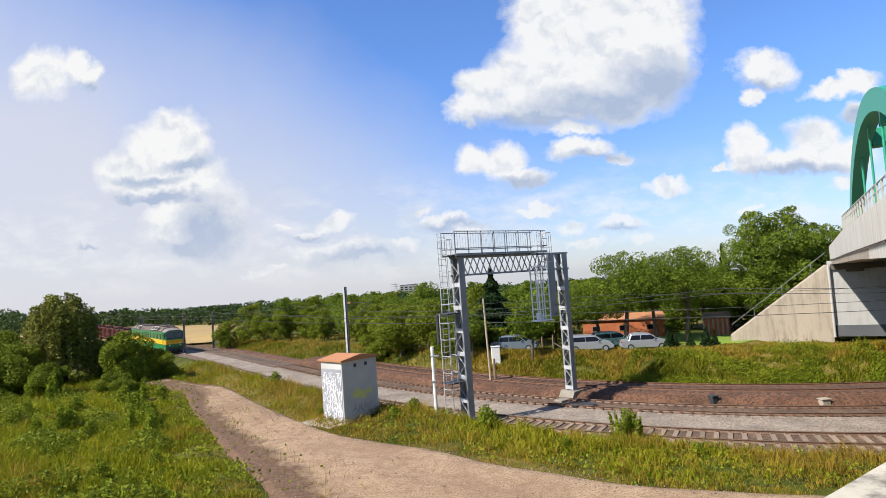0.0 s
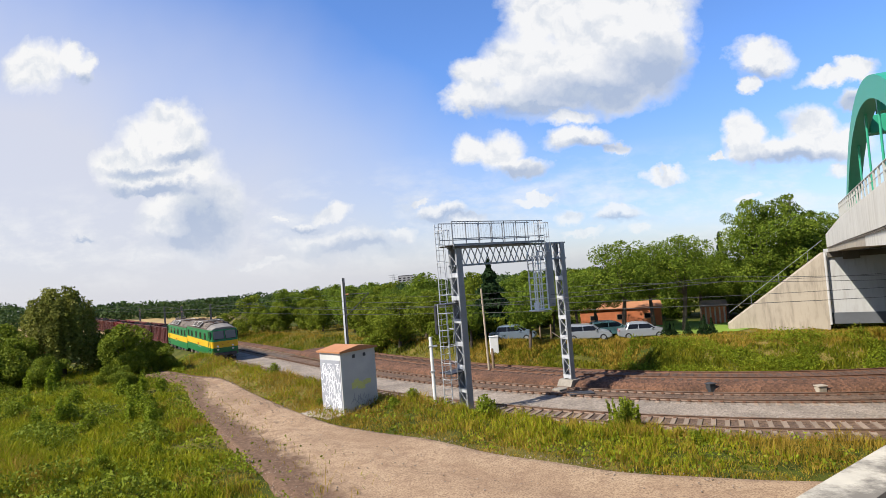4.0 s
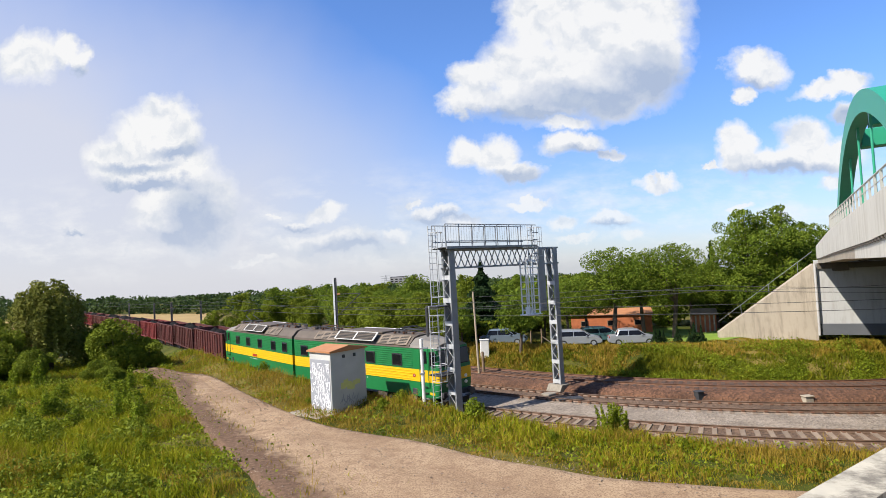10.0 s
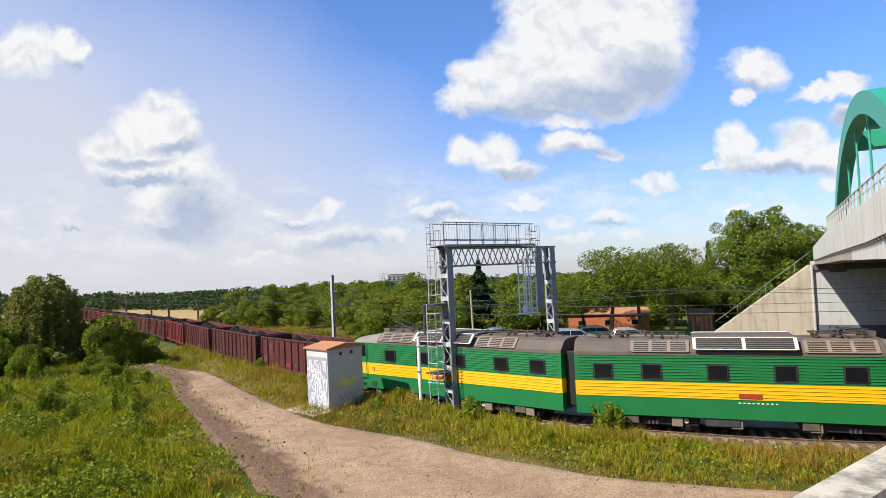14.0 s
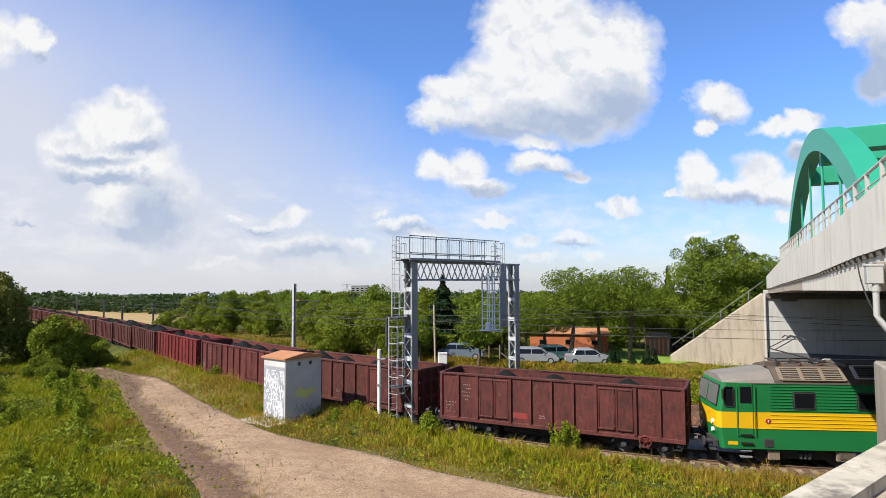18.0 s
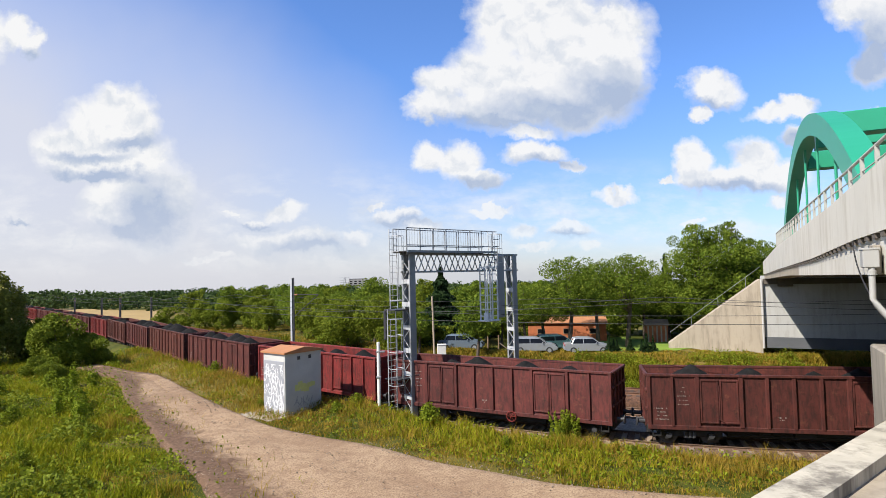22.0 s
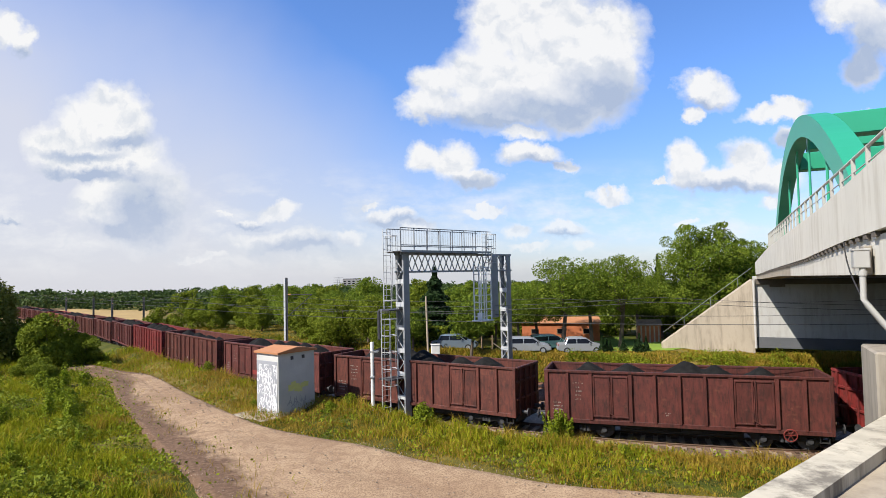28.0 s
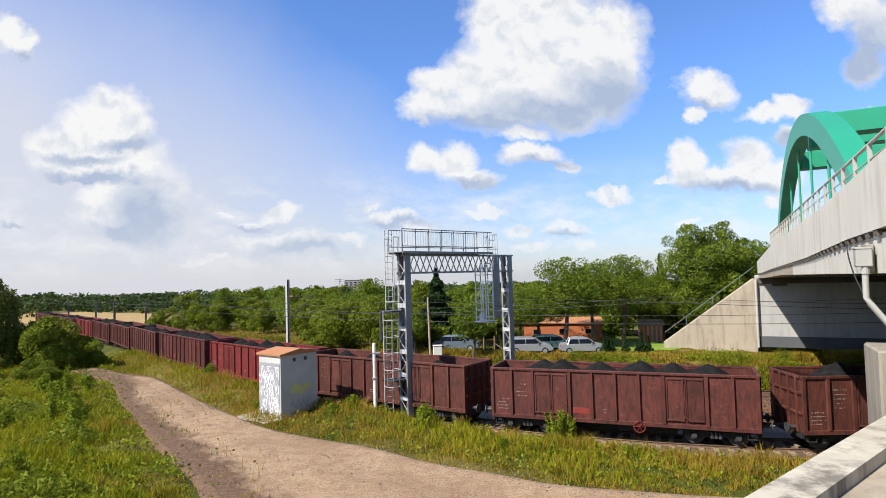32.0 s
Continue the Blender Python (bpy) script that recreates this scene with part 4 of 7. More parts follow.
                objs.append(part(nm, b, mt, e if not objs else objs[0]))

        shoulder("roof_grille", 2.4, 5.1, M_VENT_TAN, M_VENT_TAN, 3, 0.03)
        shoulder("roof_vent", -2.25, 2.0, M_LOCO_VENT, M_GRILLE, 2, 0.26)
        shoulder("roof_grille", -5.1, -2.55, M_VENT_TAN, M_VENT_TAN, 3, 0.03)
    part("roof_hatch", boxes([((-0.1, 0, z4 + 0.1), (4.4, 1.7, 0.16))], 0.04), M_LOCO_ROOF, e)
    # insulators, cables and the folded or raised collector
    for xx in (3.0, 3.9, 4.8, -3.0, -4.2, -5.4, -6.6):
        for sy in (-0.5, 0.5):
            bm = bmesh.new()
            rod(bm, (xx, sy, z4), (xx, sy, z4 + 0.26), 0.06, 8)
            rod(bm, (xx, sy, z4 + 0.1), (xx, sy, z4 + 0.14), 0.11, 8)
            part("insulator", bm, M_RUST_RAIL, e)
    for sy in (-0.5, 0.5):
        bm = bmesh.new()
        rod(bm, (-6.9, sy, z4 + 0.28), (-2.6, sy, z4 + 0.28), 0.03, 6)
        rod(bm, (-6.6, sy, z4 + 0.3), (-6.9, sy * 0.6, z4 + 0.05), 0.03, 6)
        part("roof_cable", bm, M_STEEL_DARK, e)
    rng = random.Random(19)
    for k in range(26):
        xx, yy = rng.uniform(-7.4, 6.4), rng.uniform(-0.75, 0.75)
        if -2.4 < xx < 2.1:
            continue
        hh = rng.uniform(0.1, 0.3)
        if k % 3 == 0:
            part("roof_box", boxes([((xx, yy, z4 + hh / 2), (rng.uniform(0.25, 0.6), rng.uniform(0.2, 0.4), hh))], 0.02), M_GRILLE, e)
        else:
            bm = bmesh.new()
            rod(bm, (xx, yy, z4 - 0.1), (xx, yy, z4 + hh + 0.12), 0.045, 7)
            for q in range(3):
                rod(bm, (xx, yy, z4 + 0.05 + hh * q / 3), (xx, yy, z4 + 0.08 + hh * q / 3), 0.095, 8)
            rod(bm, (xx, yy, z4 + hh + 0.12), (xx + rng.uniform(-0.9, 0.9), yy * 0.6, z4 + hh + 0.1), 0.022, 5)
            part("insulator", bm, M_RUST_RAIL if k % 2 else M_STEEL_DARK, e)
    return e


def pantograph(e, up):
    z4 = LZ[4] + 0.26
    bm = bmesh.new()
    for sy in (-0.55, 0.55):
        rod(bm, (2.8, sy, z4), (5.0, sy, z4), 0.035, 6)
    for xx in (2.8, 5.0):
        rod(bm, (xx, -0.55, z4), (xx, 0.55, z4), 0.035, 6)
    frame_p = part("collector", bm, M_STEEL_DARK, e, "roof current collector")
    top = z4 + (1.15 if up else 0.22)
    bm = bmesh.new()
    for sy in (-0.45, 0.45):
        rod(bm, (3.0, sy, z4), (4.9 if up else 5.2, sy * 0.8, z4 + (0.55 if up else 0.12)), 0.03, 6)
        rod(bm, (4.9 if up else 5.2, sy * 0.8, z4 + (0.55 if up else 0.12)), (3.9, sy * 0.6, top), 0.025, 6)
    part("arm", bm, M_STEEL_DARK, frame_p)
    bm = bmesh.new()
    for xx in (3.78, 4.02):
        rod(bm, (xx, -0.62, top + 0.03), (xx, 0.62, top + 0.03), 0.03, 6)
        for sy in (-1, 1):
            rod(bm, (xx, sy * 0.62, top + 0.03), (xx, sy * 0.9, top - 0.12), 0.025, 6)
    part("pan_head", bm, M_STEEL_DARK, frame_p)


def loco_front(e):
    """Cab front: windscreens, lights, buffer beam."""
    z0, z1, z2, z3, z4 = LZ
    f = LL - 0.02 - 0.17 * (3.4 - z2)
    for sy in (-1, 1):
        w = part("windscreen_frame", boxes([((f + 0.045, sy * 0.66, 3.38), (0.05, 1.24, 1.06), 0, 0.0, -0.17)], 0.02), M_RUBBER, e)
        part("windscreen", boxes([((f + 0.065, sy * 0.66, 3.38), (0.04, 1.12, 0.94), 0, 0.0, -0.17)], 0.01), M_WINDSCREEN, w)
        for z, mt in ((2.02, M_LETTER), (1.62, M_LETTER)):
            bm = bmesh.new()
            rod(bm, (LL - 0.08, sy * 0.82, z), (LL + 0.06, sy * 0.82, z), 0.11, 14)
            part("headlight", bm, mt, e)
        part("front_step", boxes([((LL + 0.12, sy * 1.0, 0.72), (0.3, 0.5, 0.04))]), M_STEEL_DARK, e)
    bm = bmesh.new()
    prism(bm, [(-0.62, 2.36), (-0.2, 2.16), (0.1, 2.3), (0.62, 2.42), (0.15, 2.26), (0.05, 2.02), (-0.12, 2.02), (-0.2, 2.12)], LL + 0.0, LL + 0.03, "x")
    part("front_emblem", bm, M_PLATE_RED, e, "dark red winged shape on the front")
    part("buffer_beam", boxes([((LL + 0.0, 0, 1.05), (0.16, 2.5, 0.34))], 0.02), M_STEEL_DARK, e)
    part("plough", boxes([((LL - 0.1, 0, 0.42), (0.08, 2.3, 0.42), 0, 0.0, 0.25)], 0.02), M_BLACK, e)


def locomotive():
    halves = []
    for k in (0, 1):
        e = loco_section("green locomotive section with yellow band and grey roof" if k == 0 else "rear green locomotive section with yellow band")
        loco_front(e)
        e.scale = (1, 1, 0.93)
        pantograph(e, k == 1)
        for xx in (-4.3, 4.1):
            bogie(e, xx, 0.6, 1.5, True)
        part("gangway_bellows", boxes([((-LL - 0.16, 0, 2.6), (0.34, 2.0, 3.0))], 0.05), M_BLACK, e, "black rubber gangway")
        for sy in (-1, 1):
            bm = bmesh.new()
            rod(bm, (LL, sy * 0.88, 1.05), (LL + 0.42, sy * 0.88, 1.05), 0.11, 10)
            rod(bm, (LL + 0.42, sy * 0.88, 1.05), (LL + 0.48, sy * 0.88, 1.05), 0.24, 14)
            part("buffer", bm, M_STEEL_DARK, e)
        halves.append(e)
    return halves


loco_front_half, loco_rear_half = locomotive()
WAGONS = []
WAGON_LABELS = ["oxide red open coal wagon with worn paint", "brown-red open coal wagon with soot streaks", "fresh red open coal wagon with white stencils", "rusty brown open coal wagon with flaking paint"]
wagon_plan = [(0, 3), (1, 4), (0, 4), (2, 4), (1, 5), (3, 5), (1, 6), (3, 4), (2, 5), (0, 6), (1, 4), (3, 4), (0, 5), (2, 4), (1, 5), (0, 4), (3, 5)]


def build_wagons():
    base = {}
    for i, (paint, piles) in enumerate(wagon_plan):
        if (paint, piles) in base:
            WAGONS.append(copy_thing(base[(paint, piles)], pose(0, 0, 0)))
        else:
            base[(paint, piles)] = coal_wagon(i, WAGON_PAINTS[paint], WAGON_LABELS[paint], piles)
            WAGONS.append(base[(paint, piles)])


build_wagons()

# ---- dirt track ----


def dirt_track():
    far = [(-33, 55), (-27.6, 50.6), (-23.5, 47.8), (-21.0, 45.0), (-14.1, 36.4), (-9.1, 31.0), (-4.2, 28.3), (-0.2, 25.4), (3.9, 23.2), (10.2, 22.1), (22, 21)]
    near = [(-33.6, 52.6), (-27.9, 48.6), (-25.2, 45.0), (-21.4, 38.8), (-15.9, 31.1), (-12.7, 26.9), (-10.0, 23.1), (-6.5, 18.5), (0, 15.5), (8, 15.0), (22, 15)]
    rng = random.Random(3)
    n, cols = 220, 25
    ta = np.linspace(0, 1, len(far))
    tt = np.linspace(0, 1, n)
    fx, fy = np.interp(tt, ta, [p[0] for p in far]), np.interp(tt, ta, [p[1] for p in far])
    nx, ny = np.interp(tt, ta, [p[0] for p in near]), np.interp(tt, ta, [p[1] for p in near])
    for arr in (fx, fy, nx, ny):
        arr[:] = np.convolve(np.pad(arr, 6, mode="edge"), np.ones(13) / 13, "valid")
    f = np.linspace(0, 1, cols)[None, :]
    X, Y = fx[:, None] * (1 - f) + nx[:, None] * f, fy[:, None] * (1 - f) + ny[:, None] * f
    jit = np.array([[0.3 * noise.noise(Vector((i * 0.3, j * 3.1, 2.0))) if j in (0, cols - 1) else 0.0 for j in range(cols)] for i in range(n)])
    Y = Y + jit * 1.3
    Z = height(X, Y).reshape(X.shape)
    for _ in range(3):
        P = np.pad(Z, ((5, 5), (3, 3)), mode="edge")
        Z = sum(P[a:a + n, b:b + cols] for a in range(11) for b in range(7)) / 77.0
    rut = 0.05 * np.exp(-((f - 0.32) / 0.06) ** 2) + 0.05 * np.exp(-((f - 0.66) / 0.06) ** 2)
    Z = Z + 0.15 + np.where((f > 0.01) & (f < 0.99), 0.03, -0.3) - rut * 0.7
    idx = np.arange(n * cols).reshape(n, cols)
    quads = np.stack([idx[:-1, :-1], idx[1:, :-1], idx[1:, 1:], idx[:-1, 1:]], -1).reshape(-1, 4)
    ob = quick_mesh("dirt_road", np.stack([X.ravel(), Y.ravel(), Z.ravel()], 1), quads, M_ROAD, flat=False)
    # metres to the near edge give the gritty margin
    far_off = (1 - f) * np.hypot(nx - fx, ny - fy)[:, None]
    margin = np.clip(1.0 - far_off / 3.3, 0, 1) + 0.7 * np.clip(1.0 - f * np.hypot(nx - fx, ny - fy)[:, None] / 0.6, 0, 1)
    at = ob.data.attributes.new("margin", "FLOAT", "POINT")
    at.data.foreach_set("value", margin.astype(np.float32).ravel())
    return tagged(ob, "sandy dirt road with worn wheel ruts", "dirt road", kind="structure"), (far, near)


ROAD_EDGES = dirt_track()[1]


# ---- kiosk ----
def kiosk():
    yaw, w, d, h = -38.0, 2.05, 2.6, 3.55
    cx, cy = -9.45, 35.4
    z = ground_z(cx, cy) - 0.05
    e = thing("electrical_kiosk", pose(cx, cy, z, 0, 0, yaw), "dirty white rendered kiosk with graffiti and an orange-brown roof", "kiosk")
    part("body", boxes([((0, 0, h / 2), (w, d, h))], 0.02), M_KIOSK, e)
    bm = bmesh.new()
    prism(bm, [(-d / 2 - 0.12, h), (-d / 2 - 0.12, h + 0.09), (0.0, h + 0.32), (d / 2 + 0.12, h + 0.09), (d / 2 + 0.12, h)], -w / 2 - 0.12, w / 2 + 0.12, "x")
    part("roof", bm, M_TERRACOTTA, e, "low gabled orange-brown roof")
    for y in (-0.35, 0.45):
        v = part("vent", boxes([((w / 2 + 0.015, y, h - 0.3), (0.03, 0.2, 0.2))], 0.01), M_STEEL_DARK, e)
    part("plinth", boxes([((-0.2, -d / 2 - 0.55, 0.02), (w + 0.9, 1.5, 0.2))], 0.03), M_CONCRETE, e, "cracked concrete slab")
    part("door_panel", boxes([((-0.02, -d / 2 - 0.012, 1.5), (w - 0.12, 0.025, h - 0.3))], 0.01), M_GRAFFITI_GREY, e, "grey sprayed door")
    # looping spray lines on the door side
    rng = random.Random(11)
    for k in range(84):
        bm = bmesh.new()
        x, zz = rng.uniform(-0.88, 0.88), rng.uniform(0.2, 2.85)
        a = rng.uniform(0, 6.28)
        turn = rng.choice((-1, 1)) * rng.uniform(0.25, 0.6)
        pts = []
        for i in range(rng.randint(7, 13)):
            pts.append((min(0.9, max(-0.92, x)), min(2.9, max(0.12, zz))))
            x, zz = x + 0.075 * math.cos(a) * 0.8, zz + 0.115 * math.sin(a) * 1.1
            a += turn
        wd = rng.uniform(0.012, 0.024)
        yy = -d / 2 - 0.028 - 0.0006 * (k % 9)
        rows = []
        for n, (px, pz) in enumerate(pts):
            (ax, az), (bx, bz) = pts[max(n - 1, 0)], pts[min(n + 1, len(pts) - 1)]
            L = math.hypot(bx - ax, bz - az) + 1e-6
            ox, oz = -(bz - az) / L * wd, (bx - ax) / L * wd
            rows.append([bm.verts.new((px + sg * ox, yy, pz + sg * oz)) for sg in (-1, 1)])
        for r0, r1 in zip(rows, rows[1:]):
            bm.faces.new((r0[0], r1[0], r1[1], r0[1]))
        part("graffiti", bm, M_GRAFFITI_WHITE, e)
    bm = bmesh.new()
    for k in range(6):
        box(bm, (w / 2 + 0.004 + 0.0006 * k, -0.45 + 0.22 * k, 1.55 + 0.12 * math.sin(k * 1.7)), (0.004, 0.34, 0.36 + 0.1 * math.sin(k)), 0, 0.2 * math.sin(k * 2.1))
    tagged(part("graffiti", bm, M_GRAFFITI_YELLOW, e), "pale yellow-green spray paint", kind="stuff")
    bm = bmesh.new()
    for k in range(16):
        a = rng.uniform(0.5, 2.4)
        box(bm, (w / 2 + 0.008, -0.6 + 0.08 * k, 0.72 + 0.14 * math.sin(k * 1.3)), (0.004, 0.035, rng.uniform(0.2, 0.5)), 0, a - 1.5)
    tagged(part("graffiti", bm, M_GRAFFITI_GREY, e), "dark grey tag", kind="stuff")
    return e


kiosk()


# ---- signal gantry over the tracks ----
def lattice_post(parent, x, z0, z1, w=0.72, wx=0.42, name="post"):
    """Two steel channels, webs parallel to the beam, tied by plates and zigzag lacing on the end faces."""
    zc, zh = (z0 + z1) / 2, z1 - z0
    p = part(name, boxes([((x, sy * w / 2, zc), (wx - 0.02, 0.03, zh)) for sy in (-1, 1)], 0.004), M_STEEL, parent)
    for sx in (-1, 1):
        for sy in (-1, 1):
            part("flange", boxes([((x + sx * wx / 2, sy * (w / 2 - 0.05), zc), (0.022, 0.13, zh))], 0.004), M_STEEL, p)
    n = int(zh / 1.35)
    for sx in (-1, 1):
        for k in range(n):
            za, zb = z0 + 0.25 + 1.35 * k, z0 + 0.25 + 1.35 * (k + 1)
            # plates and lacing take the steel coloured as sunlit
            part("plate", boxes([((x + sx * (wx / 2 + 0.02), 0, za), (0.016, w, 0.26))]), M_STEEL_LIGHT, p)
            flip = 1 if k % 2 else -1
            bm = bmesh.new()
            rod(bm, (x + sx * (wx / 2 + 0.01), -flip * (w / 2 - 0.08), za + 0.1), (x + sx * (wx / 2 + 0.01), flip * (w / 2 - 0.08), (za + zb) / 2), 0.022, 5)
            part("brace", bm, M_STEEL_LIGHT, p)
            bm = bmesh.new()
            rod(bm, (x + sx * (wx / 2 + 0.01), flip * (w / 2 - 0.08), (za + zb) / 2), (x + sx * (wx / 2 + 0.01), -flip * (w / 2 - 0.08), zb - 0.1), 0.022, 5)
            part("brace", bm, M_STEEL_LIGHT, p)
    return p


def ladder_cage(parent, x, y, z0, z1, w=0.55, name="caged_ladder", hoop_r=0.42, hoops_from=2.2, toward=(0, -1)):
    bm = bmesh.new()
    for sx in (-1, 1):
        rod(bm, (x + sx * w / 2, y, z0), (x + sx * w / 2, y, z1), 0.028, 6)
    lad = part(name, bm, M_STEEL_LIGHT, parent)
    z = z0 + 0.2
    while z < z1:
        bm = bmesh.new()
        rod(bm, (x - w / 2, y, z), (x + w / 2, y, z), 0.016, 5)
        part("rung", bm, M_STEEL_LIGHT, lad)
        z += 0.34
    z = z0 + hoops_from
    zs = []
    while z <= z1 + 0.01:
        bm = bmesh.new()
        pts = [(x - w / 2, y), (x - w / 2 - 0.1, y - 0.4), (x - w / 2 + 0.08, y - 0.75), (x + w / 2 - 0.08, y - 0.75), (x + w / 2 + 0.1, y - 0.4), (x + w / 2, y)]
        for p, q in zip(pts, pts[1:]):
            rod(bm, (*p, z), (*q, z), 0.02, 5)
        part("hoop", bm, M_STEEL_LIGHT, lad)
        zs.append(z)
        z += 0.95
    if zs:
        bm = bmesh.new()
        for p in pts[1:-1]:
            rod(bm, (*p, zs[0]), (*p, zs[-1]), 0.016, 5)
        part("cage_bar", bm, M_STEEL, lad)
    return lad


def gantry():
    ax, ay, bx, by = -2.44, 35.2, 4.3, 41.6
    L = math.hypot(bx - ax, by - ay)
    yaw = math.degrees(math.atan2(by - ay, bx - ax))
    zl, zr = ground_z(ax, ay), -0.1
    e = thing("signal_gantry", pose(ax, ay, 0, 0, 0, yaw), "galvanised steel lattice signal gantry with walkway and caged ladders", "signal gantry")
    zb0, zb1 = 8.55, 9.62
    lattice_post(e, 0, zl - 0.1, zb1)
    lattice_post(e, L, zr + 0.3, zb1, 0.66, 0.40)
    bm = bmesh.new()
    prism(bm, [(-0.7, -0.55), (0.7, -0.55), (0.7, -0.12), (0.4, 0.35), (-0.4, 0.35), (-0.7, -0.12)], -0.6, 0.6, "y")
    bmesh.ops.translate(bm, verts=bm.verts, vec=(L, 0, zr))
    part("footing", bm, M_CONCRETE_OLD, e, "stepped concrete footing")
    for dx in (-1.5, 1.35):
        part("foot_slab", boxes([((L + dx, -0.5, -0.12), (1.1, 0.7, 0.16))], 0.03), M_CONCRETE_OLD, e, "pale concrete slab beside the footing")
    part("footing", boxes([((0, 0, zl), (1.1, 1.1, 0.35))], 0.03), M_CONCRETE_OLD, e)
    # truss beam
    w = 0.55
    beam = part("truss_beam", boxes([((L / 2, sy * w / 2, z), (L + 0.7, 0.11, 0.11)) for sy in (-1, 1) for z in (zb0, zb1)], 0.008), M_STEEL, e)
    n = 18
    for sy in (-1, 1):
        for k in range(n):
            xa, xb = L * k / n, L * (k + 1) / n
            bm = bmesh.new()
            za, zc = (zb0, zb1) if k % 2 else (zb1, zb0)
            rod(bm, (xa, sy * w / 2, za), (xb, sy * w / 2, zc), 0.036, 5)
            # every other diagonal is coloured as if the sun caught it
            part("diagonal", bm, M_STEEL_LIGHT if k % 2 else M_STEEL, beam)
    for k in range(n + 1):
        for z in (zb0, zb1):
            bm = bmesh.new()
            rod(bm, (L * k / n, -w / 2, z), (L * k / n, w / 2, z), 0.03, 5)
            part("cross_member", bm, M_STEEL, beam)
    # walkway with guard rails
    x0, x1 = -0.7, L * 0.76
    deck = part("walkway", boxes([(((x0 + x1) / 2, -0.1, zb1 + 0.14), (x1 - x0, 1.3, 0.06))], 0.01), M_STEEL_DARK, e, "dark steel grating walkway")
    part("walkway_edge", boxes([(((x0 + x1) / 2, -0.1 + sy * 0.66, zb1 + 0.13), (x1 - x0, 0.06, 0.14)) for sy in (-1, 1)]), M_STEEL, deck)
    for sy in (-1, 1):
        y = -0.1 + sy * 0.62
        k = 0
        while x0 + 1.05 * k <= x1 + 0.01:
            bm = bmesh.new()
            rod(bm, (x0 + 1.05 * k, y, zb1 + 0.15), (x0 + 1.05 * k, y, zb1 + 1.5), 0.032, 6)
            part("guard_post", bm, M_STEEL, deck)
            k += 1
        for k in range(int((x1 - x0) / 0.21)):
            if k % 5:
                bm = bmesh.new()
                rod(bm, (x0 + 0.21 * k, y, zb1 + 0.5), (x0 + 0.21 * k, y, zb1 + 1.5), 0.007, 4)
                part("infill_bar", bm, M_STEEL, deck)
        for z in (0.5, 1.5):
            bm = bmesh.new()
            rod(bm, (x0, y, zb1 + z), (x1, y, zb1 + z), 0.028, 6)
            part("guard_rail", bm, M_STEEL, deck)
    # tall ladder at the near post, in two flights
    ladder_cage(e, -1.05, 0.35, zl + 0.1, 6.4, 0.6)
    ladder_cage(e, -0.55, 0.75, 6.3, zb1 + 1.5, 0.55, hoops_from=0.6)
    for zz in (6.35, 2.35):
        part("landing", boxes([((-0.6, 0.28, zz), (1.3, 1.05, 0.07))], 0.01), M_STEEL_DARK, e, "small dark steel landing")
    # hanging basket with the signal
    hx = L * 0.66
    cols_x = (hx - 0.62, hx - 0.14, hx + 0.34)
    hang = part("signal_basket", boxes([((hx - 0.14, -0.9, 5.32), (1.25, 0.85, 0.06))], 0.01), M_WHITE_STEEL, e, "white painted steel basket with ladder rungs")
    for cx in cols_x:
        for dy in (0.0, 0.62):
            part("upright", boxes([((cx, -1.2 + dy, 7.15), (0.06, 0.08, 3.7))], 0.006), M_WHITE_STEEL, hang)
    z = 5.62
    while z < 11.0:
        if z < 8.9:
            for xa, xb in zip(cols_x, cols_x[1:]):
                part("rung", boxes([(((xa + xb) / 2, -1.2, z), (xb - xa - 0.06, 0.05, 0.05))]), M_WHITE_STEEL, hang)
            part("rung", boxes([((cols_x[0], -0.9, z), (0.05, 0.56, 0.05))]), M_WHITE_STEEL, hang)
        else:
            part("rung", boxes([((hx + 0.3, -1.2, z), (0.56, 0.04, 0.04))]), M_STEEL, hang)
        z += 0.45
    part("cable_box", boxes([((hx - 0.45, -0.95, 5.6), (0.3, 0.3, 0.45))], 0.03), M_WHITE_STEEL, hang, "small white cable box")
    part("signal_backboard", boxes([((hx + 0.95, -1.0, 7.5), (0.62, 0.1, 4.1))], 0.03), M_STEEL, hang, "tall grey signal backboard")
    for k in range(4):
        bm = bmesh.new()
        rod(bm, (hx + 0.95, -0.95, 6.0 + 0.62 * k), (hx + 0.95, -0.68, 6.0 + 0.62 * k), 0.13, 12)
        part("signal_hood", bm, M_BLACK, hang, "black signal lamp hood")
    ladder_cage(e, L * 0.74, -0.4, zb0, zb1 + 1.5, 0.6, hoops_from=0.5)
    return e


gantry()


def signal_post():
    x, y = -4.22, 34.5
    z = ground_z(x, y)
    e = thing("signal_post", pose(x, y, z), "slim white signal post beside the gantry", "signal post")
    bm = bmesh.new()
    rod(bm, (0, 0, -0.1), (0, 0, 3.95), 0.10, 12)
    part("pole", bm, M_LETTER, e)
    part("collar", boxes([((0, 0, 1.95), (0.26, 0.26, 0.12))], 0.02), M_STEEL, e)
    part("bracket", boxes([((0.12, 0, 3.4), (0.5, 0.2, 0.1))], 0.02), M_STEEL, e)
    part("signal_head", boxes([((0.4, 0.15, 4.9), (0.16, 0.16, 1.7))], 0.04), M_STEEL_DARK, e, "dark signal head")
    return e


signal_post()


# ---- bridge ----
# brown concrete darkened in its colour to carry the shade under the deck
M_SOFFIT = material("shade_dark_brown_soffit_concrete", (0.13, 0.11, 0.09), 0.9, 0, 0.3, 0.6, 8, 0.2)
